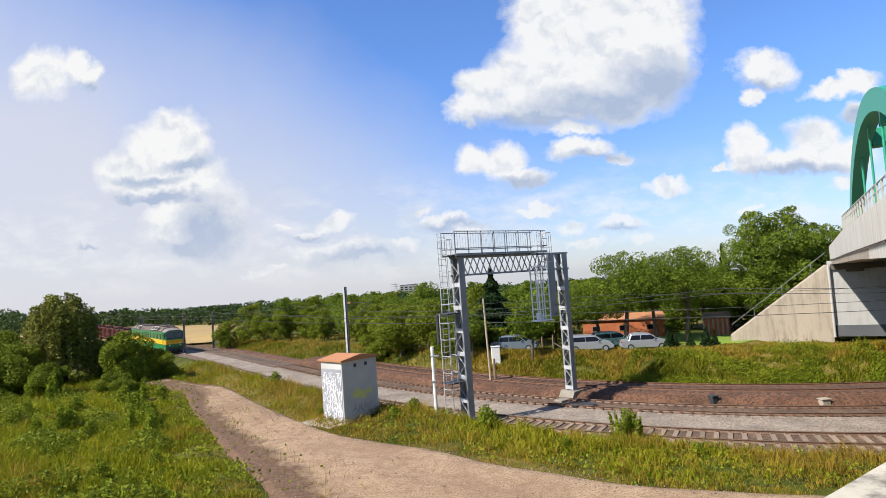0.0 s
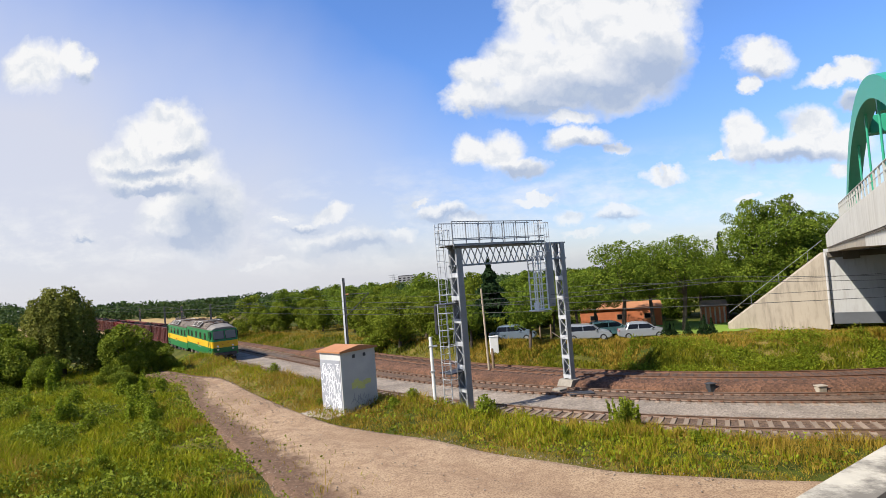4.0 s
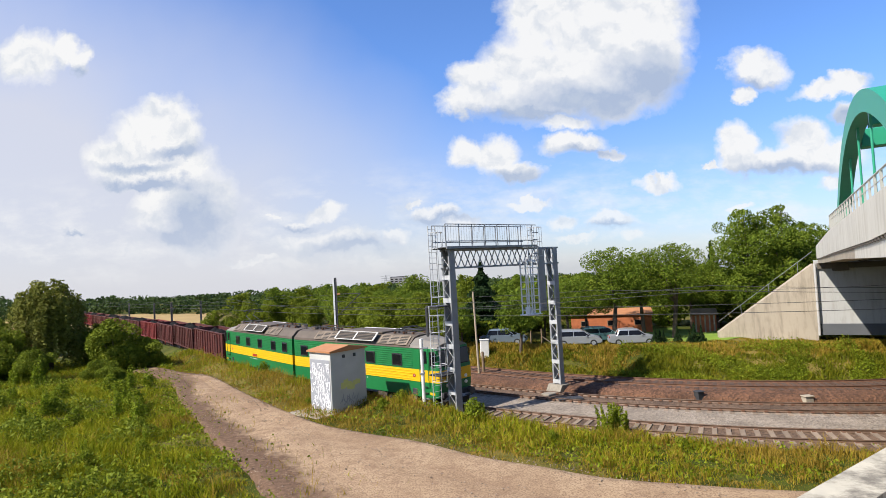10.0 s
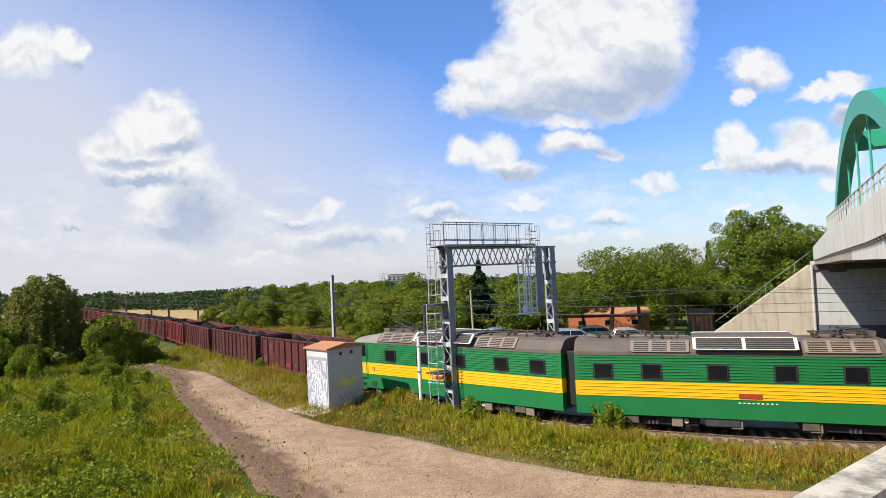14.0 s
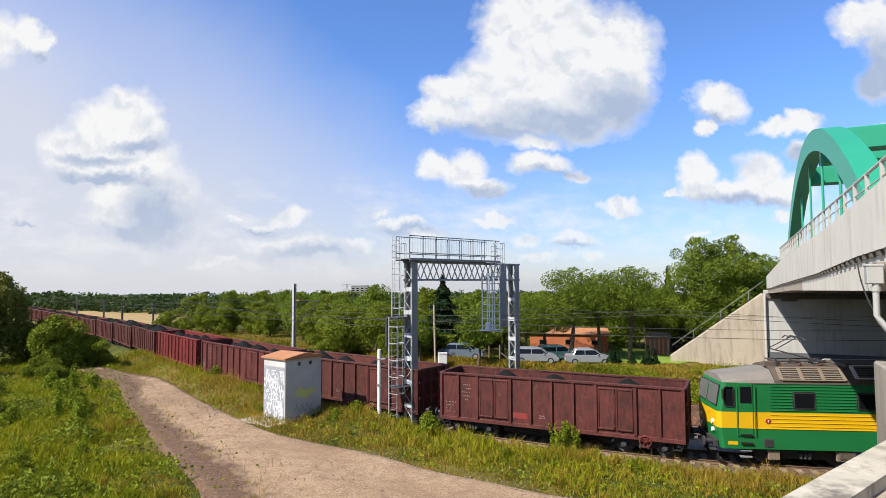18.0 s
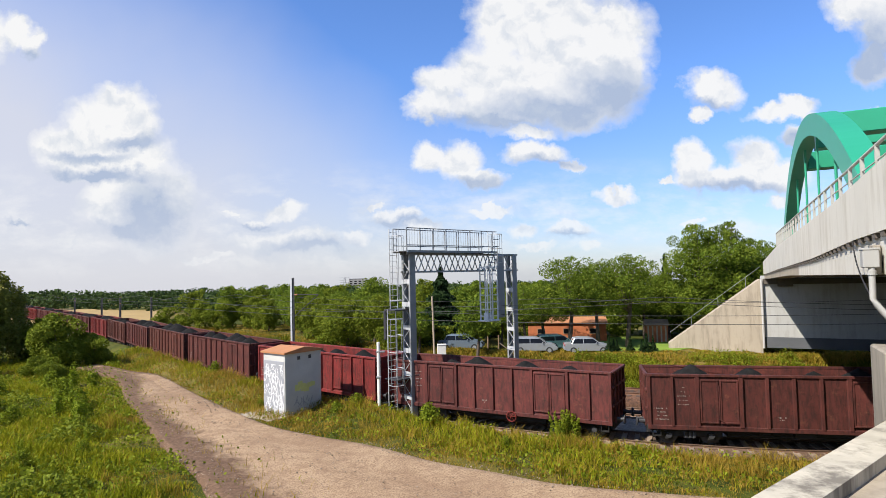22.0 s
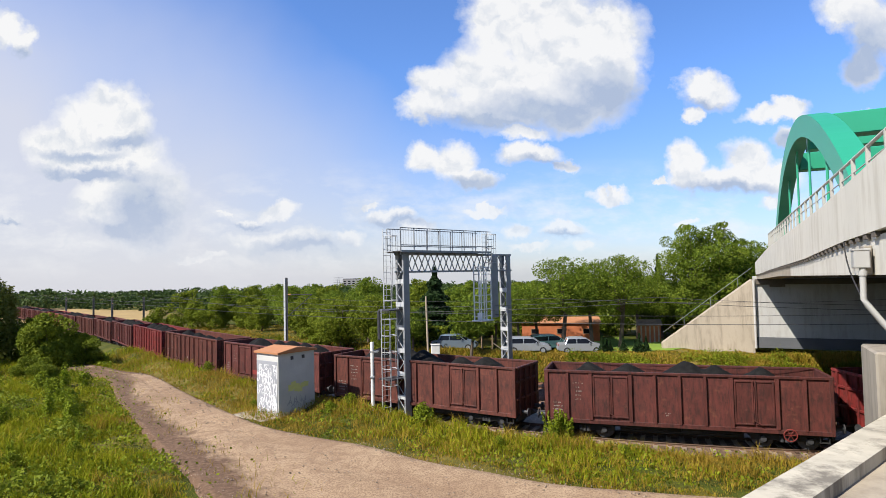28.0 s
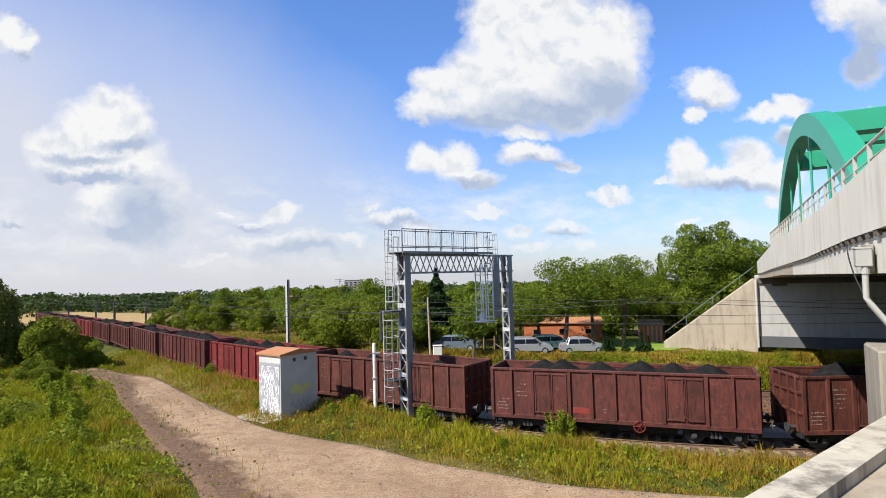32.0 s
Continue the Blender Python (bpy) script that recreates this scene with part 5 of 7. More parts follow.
M_ABUTMENT = material("pale_grey_abutment_concrete", (0.42, 0.415, 0.40), 0.85, 0, 0.08, 0.5, 6, 0.1, stain=(0.27, 0.25, 0.22, 0.5))
M_RAIL_PAINT = material("weathered_grey_white_rail_paint", (0.42, 0.41, 0.37), 0.6, 0, 0.15, 1.2, 14, 0.05)
BRIDGE = pose(6.0, 8.2, 0, 0, 0, math.degrees(math.atan2(45, 22)))
BLEN = 50.1


# places along the bridge and heights there: parapet top, its lower edge, girder bottom
PARAPET = ((-3, 5, 27, 50.1), (9.84, 9.62, 9.46, 8.84))
EDGE_LOW = ((-3, 2.5, 9, 27, 41, 50.1), (8.86, 8.77, 8.56, 8.22, 7.9, 7.75))
RAIL_TOP = ((-3, 8, 41), (10.66, 10.68, 10.88))
GIRDER_LOW = ((-3, 2.6, 20, 39, 50.1), (8.24, 8.18, 7.97, 7.54, 7.36))


def bridge_side(x, profile, lift=0.0):
    return float(np.interp(x, *profile)) + lift


def bridge():
    e = thing("road_bridge", BRIDGE, "pale concrete road bridge with a teal green steel arch", "bridge", kind="structure")

    def slab(name, x0, x1, y0, y1, lo, hi, mat, label=""):
        bm = bmesh.new()
        n = 40
        rows = []
        for i in range(n + 1):
            x = x0 + (x1 - x0) * i / n
            rows.append([bm.verts.new((x, y, bridge_side(x, *h))) for y, h in ((y0, lo), (y1, lo), (y1, hi), (y0, hi))])
        for a, b in zip(rows, rows[1:]):
            for k in range(4):
                bm.faces.new((a[k], b[k], b[(k + 1) % 4], a[(k + 1) % 4]))
        bm.faces.new(rows[0])
        bm.faces.new(rows[-1][::-1])
        bmesh.ops.recalc_face_normals(bm, faces=bm.faces)
        return part(name, bm, mat, e, label)

    slab("edge_beam", -3, BLEN, -0.35, 0.05, (EDGE_LOW, 0.0), (PARAPET, 0.0), M_WHITE_WALL)
    slab("girder", -3, 14.4, -1.2, -0.02, (GIRDER_LOW, 0.0), (EDGE_LOW, -0.05), M_WHITE_WALL)
    slab("girder", 14.403, BLEN, -1.2, -0.02, (GIRDER_LOW, 0.0), (EDGE_LOW, -0.05), M_CONCRETE, "stained beige girder face")
    slab("walk", -3, BLEN, -1.22, -0.352, (EDGE_LOW, 0.15), (PARAPET, -0.08), M_CONCRETE_OLD)
    # deck depth carried on unseen to 30 m, to keep light out from underneath
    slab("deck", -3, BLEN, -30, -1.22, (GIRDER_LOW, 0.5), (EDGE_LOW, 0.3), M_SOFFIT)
    # girders repeated unseen across the added depth, also blocking light
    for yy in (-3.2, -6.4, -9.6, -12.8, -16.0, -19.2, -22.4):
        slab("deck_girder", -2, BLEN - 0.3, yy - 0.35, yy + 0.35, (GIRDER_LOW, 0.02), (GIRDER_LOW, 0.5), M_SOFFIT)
    # brackets in the slot under the edge beam, in the shade-dark soffit colour
    k = 0
    while k * 0.6 < BLEN:
        x = 0.6 * k
        z = bridge_side(x, EDGE_LOW, -0.03)
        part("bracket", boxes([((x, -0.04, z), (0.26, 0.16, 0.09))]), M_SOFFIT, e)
        k += 1
    # railing of flat bars splayed at the foot
    rail_end, rail_y = 41.0, -0.65
    x = -2.4
    while x < rail_end + 0.1:
        zb, zt = bridge_side(x, PARAPET, -0.1), bridge_side(x, RAIL_TOP)
        bm = bmesh.new()
        prism(bm, [(x - 0.15, zb), (x + 0.15, zb), (x + 0.035, zb + 0.5), (x + 0.035, zt), (x - 0.035, zt), (x - 0.035, zb + 0.5)], rail_y - 0.04, rail_y + 0.04, "y")
        part("rail_post", bm, M_RAIL_PAINT, e)
        x += 1.6
    for dz, r in ((0.0, 0.036), (-0.3, 0.016)):
        line = [(xx, rail_y, bridge_side(xx, RAIL_TOP, dz)) for xx in (-3.0, 8.0, 16.0, 27.0, rail_end)]
        tube("handrail", line, r, M_RAIL_PAINT, 6).parent = e
    # arches
    for y in (-1.85, -15.0):
        arch(e, y, *ARCH)
    for xx in (25.5, 30.2, 34.8):
        zz = arch_z(xx, *ARCH)
        part("wind_brace", boxes([((xx, -8.4, zz - 0.1), (1.1, 12.2, 1.1))], 0.04), M_GREEN_STEEL, e)
    return e


ARCH = (9.0, 49.4, 6.85)


def arch_z(x, a, b, rise):
    u = (x - (a + b) / 2) / ((b - a) / 2)
    return 8.9 + rise * (1 - u * u)


def arch(e, y, a, b, rise):
    bm = bmesh.new()
    n = 48
    rows = []
    for i in range(n + 1):
        x = a + (b - a) * i / n
        z = arch_z(x, a, b, rise)
        dz = -2 * rise * (x - (a + b) / 2) / ((b - a) / 2) ** 2
        nrm = Vector((-dz, 0, 1)).normalized()
        t = 0.52
        c = Vector((x, y, z))
        rows.append([bm.verts.new(c + Vector((0, sy * 0.4, 0)) + nrm * sn * t) for sy, sn in ((-1, -1), (1, -1), (1, 1), (-1, 1))])
    for p, q in zip(rows, rows[1:]):
        for k in range(4):
            bm.faces.new((p[k], q[k], q[(k + 1) % 4], p[(k + 1) % 4]))
    bmesh.ops.recalc_face_normals(bm, faces=bm.faces)
    rib = part("arch_rib", bm, M_GREEN_STEEL, e, "teal green steel arch")
    x = a + 4.0
    while x < b - 2:
        z = arch_z(x, a, b, rise)
        bm = bmesh.new()
        rod(bm, (x, y, bridge_side(x, EDGE_LOW)), (x, y, z - 0.5), 0.06, 8)
        part("hanger", bm, M_GREEN_STEEL, rib)
        bm = bmesh.new()
        prism(bm, [(x - 0.35, z - 0.48), (x + 0.35, z - 0.48), (x + 0.08, z - 1.2), (x - 0.08, z - 1.2)], y - 0.06, y + 0.06, "y")
        part("hanger_plate", bm, M_GREEN_STEEL, rib)
        x += 6.0


bridge()


def far_abutment():
    e = thing("bridge_abutment", BRIDGE, "white concrete abutment with a sloping beige wing wall", "abutment", kind="structure")
    # wall lengthened unseen along the widened deck, to close off light
    part("front_wall", boxes([((BLEN + 1.0, -15.0, 4.4), (1.6, 30.6, 6.4))], 0.03), M_ABUTMENT, e)
    part("base_band", boxes([((BLEN + 0.15, -15.0, 1.7), (0.1, 30.65, 0.95))], 0.01), M_GREY_BAND, e, "dark grey base band")
    # shelf shares the soffit colour with the under-deck shade in it
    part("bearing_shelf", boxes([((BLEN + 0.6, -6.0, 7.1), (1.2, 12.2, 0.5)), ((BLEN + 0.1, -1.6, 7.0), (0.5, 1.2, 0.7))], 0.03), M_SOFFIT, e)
    bm = bmesh.new()
    # wing wall, a triangle falling away from the bridge
    a, b = Vector((BLEN + 0.3, 0.32, 0)), Vector((BLEN + 0.6, 8.2, 0))
    quad = [(a, 0.6), (b, 0.6), (b, 1.35), (a, 7.32)]
    front = [bm.verts.new((p.x, p.y, z)) for p, z in quad]
    back = [bm.verts.new((p.x + 0.8, p.y + 0.2, z)) for p, z in quad]
    bm.faces.new(front)
    bm.faces.new(back[::-1])
    for i in range(4):
        bm.faces.new((front[i], back[i], back[(i + 1) % 4], front[(i + 1) % 4]))
    bmesh.ops.recalc_face_normals(bm, faces=bm.faces)
    part("wing_wall", bm, M_CONCRETE, e, "beige concrete wing wall")
    bm = bmesh.new()
    rod(bm, (BLEN - 0.1, 0.25, 1.2), (BLEN - 0.1, 0.25, 7.3), 0.1, 8)
    part("drain_pipe", bm, M_LOCO_VENT, e)
    bm = bmesh.new()
    for f in (0.15, 0.45, 0.75):
        p = a.lerp(b, f)
        z = 7.32 + (1.35 - 7.32) * f
        rod(bm, (p.x + 0.5, p.y, z), (p.x + 0.5, p.y, z + 1.0), 0.02, 6)
    rod(bm, (a.x + 0.5, a.y, 8.4), (b.x + 0.5, b.y, 2.3), 0.02, 6)
    part("slope_railing", bm, M_STEEL, e)


far_abutment()


def near_abutment():
    e = thing("bridge_abutment", BRIDGE, "pale concrete near abutment with pillar and downpipe", "abutment", kind="structure")
    part("pillar", boxes([((0.85, -0.58, 5.28), (1.1, 1.22, 3.66))], 0.03), M_CONCRETE_OLD, e)
    # 30 m length is an unseen addition that keeps the underside dark
    part("back_wall", boxes([((-1.5, -15.5, 4.0), (1.5, 30.0, 8.2))], 0.03), M_CONCRETE_OLD, e)
    part("box_bracket", boxes([((0.5, 0.045, 8.42), (0.3, 0.1, 0.42))], 0.015), M_CONCRETE_OLD, e)
    drain = part("drain_box", boxes([((0.31, 0.145, 8.44), (0.22, 0.2, 0.27))], 0.012), M_PLASTIC_GREY, e, "grey rainwater box")
    part("box_rim", boxes([((0.31, 0.145, 8.57), (0.24, 0.22, 0.03))], 0.006), M_PLASTIC_GREY, drain)
    pts = [(0.26, 0.137, 8.31), (0.26, 0.137, 7.86), (0.24, 0.10, 7.78), (0.2, -0.12, 7.45), (0.18, -0.16, 7.36), (0.18, -0.16, 3.4)]
    tagged(tube("downpipe", pts, 0.043, M_PLASTIC_GREY, 12), "grey rainwater downpipe").parent = e
    for z in (8.2, 6.6, 5.2):
        yy = 0.137 if z > 8 else -0.16
        bm = bmesh.new()
        rod(bm, (0.26 if z > 8 else 0.18, yy, z), (0.26 if z > 8 else 0.18, yy, z + 0.07), 0.056, 12)
        part("pipe_collar", bm, M_PLASTIC_GREY, e)
    pts = [(1.75 - 1.2 * (k / 8) ** 2, 0.13, 8.74 - 0.82 * (k / 8)) for k in range(9)]
    tagged(tube("cable", pts, 0.011, M_RUBBER, 6), "black hanging cable").parent = e


near_abutment()


def wing_coping():
    e = thing("wing_wall_coping", pose(0, 0, 0), "weathered white concrete coping on a sloped wing wall", "retaining wall", kind="structure")
    a, b = Vector((1.2, 4.2, 6.3)), Vector((6.35, 8.5, 6.3))
    d = (b - a).normalized()
    nrm = Vector((d.y, -d.x, 0))
    bm = bmesh.new()
    def wedge(w0, w1, z0, z1):
        lo = [bm.verts.new(p + nrm * w + Vector((0, 0, z))) for p, w, z in ((a, w0, z0), (b, w0, z0), (b, w1, z0), (a, w1, z0))]
        hi = [bm.verts.new(p + nrm * w + Vector((0, 0, z))) for p, w, z in ((a, w0, z1), (b, w0, z1), (b, w1, z1), (a, w1, z1))]
        bm.faces.new(lo[::-1])
        bm.faces.new(hi)
        for i in range(4):
            bm.faces.new((lo[i], lo[(i + 1) % 4], hi[(i + 1) % 4], hi[i]))
    wedge(0.0, 0.42, -0.3, 0.0)
    bmesh.ops.recalc_face_normals(bm, faces=bm.faces)
    part("coping", bm, M_COPING, e)
    bm = bmesh.new()
    wedge(0.06, 3.5, -6.4, -0.14)
    bmesh.ops.recalc_face_normals(bm, faces=bm.faces)
    part("wall", bm, M_CONCRETE, e, "beige concrete slab behind the coping")


wing_coping()

# ---- poles, wires and line-side boxes ----
def mast(x, y, h, label, arm=None, mat=None, r=0.14, lean=0.0, name="catenary_mast"):
    z = ground_z(x, y)
    e = thing(name, pose(x, y, z, 0, lean, 0), label, "mast" if name == "catenary_mast" else "pole", "masts along the line" if name == "catenary_mast" else "")
    bm = bmesh.new()
    if name == "catenary_mast":
        box(bm, (-r * 0.55, 0, h / 2 - 0.1), (r * 0.9, r * 1.3, h + 0.2))
        p = part("pole", bm, mat or M_STEEL, e)
        # dark box along the right of the pole paints its side away from the sun
        part("web", boxes([((r * 0.5, 0.02, h / 2), (r * 1.1, r * 0.8, h + 0.1))]), M_STEEL_DARK, e)
        part("base", boxes([((0, 0, 0.0), (0.7, 0.7, 0.5))], 0.04), M_CONCRETE_OLD, e)
    else:
        rod(bm, (0, 0, -0.3), (0, 0, h), r, 10, r * 0.72)
        part("pole", bm, mat, e)
    if arm:
        ax, ay, z0, z1 = arm
        bm = bmesh.new()
        rod(bm, (0, 0, z0), (ax, ay, z1), 0.045, 6)
        rod(bm, (0, 0, z1), (ax, ay, z1), 0.035, 6)
        part("bracket_arm", bm, M_STEEL_DARK, e)
        bm = bmesh.new()
        rod(bm, (ax * 0.1, ay * 0.1, z1), (ax * 0.2, ay * 0.2, z1), 0.08, 8)
        part("insulator", bm, M_TERRACOTTA, e)
    return e


mast(-17.4, 65.4, 8.3, "pale steel catenary mast beyond the tracks", (3.2, -1.4, 3.9, 6.5), M_WHITE_STEEL, 0.2)
mast(-53.0, 95.0, 6.7, "dark far catenary mast", (2.0, -2.8, 4.6, 5.8), M_STEEL_DARK)
mast(-50.6, 100.2, 6.6, "dark far catenary mast", None, M_STEEL_DARK)
mast(-81.0, 127.5, 6.4, "dark far catenary mast", (2.0, -2.8, 4.6, 5.8), M_STEEL_DARK)
mast(-66.0, 112.0, 6.4, "dark far catenary mast", None, M_STEEL_DARK)
mast(-1.3, 47.4, 6.9, "slim pale wooden pole on the bank", None, M_WOOD_PALE, 0.1, -1.2, "wooden_pole")
mast(-0.95, 47.5, 2.1, "short dark wooden stub post beside the pole", None, M_WOOD, 0.14, 0.0, "stub_post")


def wires():
    for center, a, b in ((0.4, -190, 34), (TRACK_B + 0.3, -190, 34)):
        for z, sag, r in ((5.65, 0.0, 0.014), (6.75, 0.75, 0.013)):
            pts = []
            for k in range(int((b - a) / 4) + 1):
                u = ((4.0 * k) % 48.0) / 48.0
                pts.append(on_line(a + 4.0 * k, center, z - sag * 4 * u * (1 - u))[0])
            tagged(tube("overhead_wire", pts, r, M_STEEL_DARK, 5), "thin dark overhead contact wire", "wire", "overhead wires")
    pts = [on_line(-100 + 4.6 * k, -12.0, 6.4 - 1.6 * (k % 10) / 10 * (1 - (k % 10) / 10))[0] for k in range(30)]
    tagged(tube("overhead_wire", pts, 0.012, M_STEEL_DARK, 5), "thin dark feeder wire", "wire", "overhead wires")


wires()


def box_thing(name, x, y, size, mat, label, category, turn=0.0, lid=None):
    z = ground_z(x, y)
    e = thing(name, pose(x, y, z, 0, 0, turn), label, category)
    part("body", boxes([((0, 0, size[2] / 2 - 0.05), size)], 0.03), mat, e)
    part("lid", boxes([((0, 0, size[2] - 0.03), (size[0] + 0.08, size[1] + 0.08, 0.06))], 0.015), lid or mat, e)
    return e


box_thing("line_cabinet", -0.85, 52.6, (0.75, 0.45, 1.55), M_LETTER, "white line-side cabinet beside the parked car", "cabinet", 5)
box_thing("relay_box", 12.2, 37.4, (0.42, 0.42, 0.55), M_STEEL_DARK, "dark relay box beside the second track", "relay box", 20)
box_thing("concrete_marker", 17.6, 35.6, (0.5, 0.4, 0.45), M_CONCRETE, "small pale concrete marker between tracks", "marker", 10)
box_thing("cable_cover", 4.6, 38.4, (1.5, 0.7, 0.22), M_STEEL_DARK, "dark cable cover beside the track", "cable cover", 8)


# ---- parked cars ----
def car(x, y, turn, paint, label, estate):
    z = ground_z(x, y) - 0.04
    e = thing("car", pose(x, y, z, 0, 0, turn), label, "car", "cars parked beyond the bank")
    hw = 0.86
    roof_back = -1.95 if estate else -1.35
    prof = [(-2.1, 0.32), (-2.2, 0.6), (-2.12, 0.88), (-1.9, 0.95), (0.0, 0.96), (1.0, 0.95), (1.55, 0.88), (1.95, 0.75), (2.15, 0.58), (2.1, 0.34), (1.8, 0.25), (-1.85, 0.25)]
    bm = bmesh.new()
    prism(bm, prof, -hw, hw, "y")
    bmesh.ops.bevel(bm, geom=list(bm.edges), offset=0.05, segments=2, affect="EDGES")
    part("body", bm, paint, e)
    bm = bmesh.new()
    cab = [(roof_back - 0.15, 0.9), (roof_back + 0.12, 1.42), (roof_back + 0.6, 1.5), (0.15, 1.48), (0.5, 1.36), (1.15, 0.93)]
    n = len(cab)
    lo = [bm.verts.new((px, -hw + 0.06 + (pz - 0.9) * 0.28, pz)) for px, pz in cab]
    hi = [bm.verts.new((px, hw - 0.06 - (pz - 0.9) * 0.28, pz)) for px, pz in cab]
    bm.faces.new(lo)
    bm.faces.new(hi[::-1])
    for i in range(n):
        bm.faces.new((lo[i], hi[i], hi[(i + 1) % n], lo[(i + 1) % n]))
    bmesh.ops.recalc_face_normals(bm, faces=bm.faces)
    part("cabin", bm, M_GLASS, e, "dark tinted car windows")
    bm = bmesh.new()
    rl = [(roof_back + 0.06, 1.37), (roof_back + 0.14, 1.45), (roof_back + 0.6, 1.525), (0.15, 1.505), (0.52, 1.375)]
    ring_v = []
    for sy in (-1, 1):
        ring_v.append([bm.verts.new((px, sy * (hw - 0.03 - (pz - 0.9) * 0.28), pz)) for px, pz in rl])
    bm.faces.new(ring_v[0])
    bm.faces.new(ring_v[1][::-1])
    for i in range(len(rl)):
        j = (i + 1) % len(rl)
        bm.faces.new((ring_v[0][i], ring_v[1][i], ring_v[1][j], ring_v[0][j]))
    bmesh.ops.recalc_face_normals(bm, faces=bm.faces)
    part("roof", bm, paint, e)
    for sy in (-1, 1):
        for (xa, za), (xb, zb), r in (((1.14, 0.92), (0.5, 1.4), 0.035), ((-0.42, 0.92), (-0.42, 1.4), 0.03), ((roof_back - 0.12, 0.92), (roof_back + 0.12, 1.42), 0.055)):
            bm = bmesh.new()
            rod(bm, (xa, sy * (hw - 0.06), za), (xb, sy * (hw - 0.06 - (zb - 0.9) * 0.28), zb), r, 6)
            part("pillar", bm, paint, e)
    for sy in (-1, 1):
        part("mirror", boxes([((0.75, sy * (hw + 0.06), 1.0), (0.12, 0.16, 0.12))], 0.03), paint, e)
        part("headlight", boxes([((2.02, sy * 0.62, 0.68), (0.2, 0.36, 0.16))], 0.04), M_GLASS, e)
        part("tail_light", boxes([((-2.13, sy * 0.7, 0.78), (0.12, 0.22, 0.2))], 0.03), M_PLATE_RED, e)
        for xw in (-1.35, 1.35):
            bm = bmesh.new()
            rod(bm, (xw, sy * (hw - 0.14), 0.31), (xw, sy * (hw + 0.03), 0.31), 0.31, 18)
            w = part("wheel", bm, M_RUBBER, e)
            bm = bmesh.new()
            rod(bm, (xw, sy * (hw + 0.02), 0.31), (xw, sy * (hw + 0.045), 0.31), 0.19, 14)
            part("rim", bm, M_STEEL, w)
    part("bumper", boxes([((2.1, 0, 0.42), (0.12, 1.6, 0.2)), ], 0.04), paint, e)
    part("bumper", boxes([((-2.18, 0, 0.45), (0.12, 1.6, 0.22))], 0.04), paint, e)
    return e


M_CAR_TEAL = material("dull_teal_car_paint", (0.09, 0.19, 0.19), 0.4, 0.2, 0.06, 1.0, 30, 0.0)
car(0.95, 56.2, -10, M_CAR_BLUE, "blue-grey hatchback parked beside the bank", False)
car(7.9, 56.8, -6, M_CAR_SILVER, "silver people carrier parked behind the tree trunks", True)
car(12.9, 56.8, -6, M_CAR_SILVER, "silver saloon car parked under trees", False)
car(10.7, 60.2, 4, M_CAR_TEAL, "pale teal car parked behind the others", True)


def fence_post(x, y, h, brace):
    e = thing("fence_post", pose(x, y, ground_z(x, y), 0, 0, 10), "weathered wooden fence post near the parked car", "fence post", "fence posts beyond the bank")
    bm = bmesh.new()
    rod(bm, (0, 0, -0.2), (0.03, 0, h), 0.075, 8, 0.065)
    part("post", bm, M_WOOD, e)
    if brace:
        bm = bmesh.new()
        rod(bm, (0.05, 0, h * 0.6), (1.25, 0, 0.1), 0.05, 6)
        part("brace", bm, M_WOOD_PALE, e)
    return e


fence_post(4.35, 55.0, 1.7, True)
fence_post(3.4, 55.4, 1.5, False)
fence_post(5.6, 55.0, 1.3, False)


def cable_trough():
    """Pale concrete cover slabs along the foot of the bank."""
    e = thing("cable_trough", pose(0, 0, 0), "pale concrete cable trough along the foot of the bank", "cable trough", kind="structure")
    for k in range(11):
        p, h = on_line(-35 + 1.02 * k, -9.05)
        o = part("cover_slab", boxes([((0, 0, 0), (1.0, 0.22, 0.12))], 0.01), M_CONCRETE, e)
        o.location, o.rotation_euler = (p.x, p.y, -0.02), (0, 0, h)


cable_trough()


# ---- sheds and far houses ----
def shed(name, x0, y0, x1, y1, h, depth, mat, label, pales=0, roof=None, sink=0.0):
    L = math.hypot(x1 - x0, y1 - y0)
    cx, cy = (x0 + x1) / 2, (y0 + y1) / 2
    z = ground_z(cx, cy) - sink
    e = thing(name, pose(cx, cy, z, 0, 0, math.degrees(math.atan2(y1 - y0, x1 - x0))), label, "shed")
    part("wall", boxes([((0, depth / 2, h / 2 - 0.2), (L, depth, h + 0.4))], 0.02), mat, e)
    bm = bmesh.new()
    prism(bm, [(-0.2, h), (depth / 2, h + 0.5), (depth + 0.2, h), (depth + 0.2, h - 0.08), (-0.2, h - 0.08)], -L / 2 - 0.15, L / 2 + 0.15, "x")
    part("roof", bm, roof or M_ROOF_FAR, e)
    for k in range(pales):
        part("pale", boxes([((-L / 2 + L * (k + 0.5) / pales, -0.08, h * 0.45), (L / pales * 0.35, 0.05, h * 0.95))]), M_WOOD_PALE, e)
    n = max(1, int(L / 2.2))
    for k in range(n):
        if not pales:
            w = part("window", boxes([((-L / 2 + L * (k + 0.5) / n, -0.02, h * 0.55), (0.8, 0.05, 0.6))], 0.01), M_WOOD, e)
            part("pane", boxes([((-L / 2 + L * (k + 0.5) / n, -0.04, h * 0.55), (0.66, 0.04, 0.46))]), M_GLASS, w)
    return e


shed("brick_shed", 8.6, 66.4, 16.9, 65.0, 2.1, 4, M_BRICK, "long low orange brick shed behind trees", roof=M_TERRACOTTA, sink=0.0)
shed("wooden_shed", 20.5, 62.9, 22.6, 62.4, 1.9, 2.0, M_BRICK, "small red-brown shed with pale posts", pales=5, roof=M_WOOD, sink=0.0)
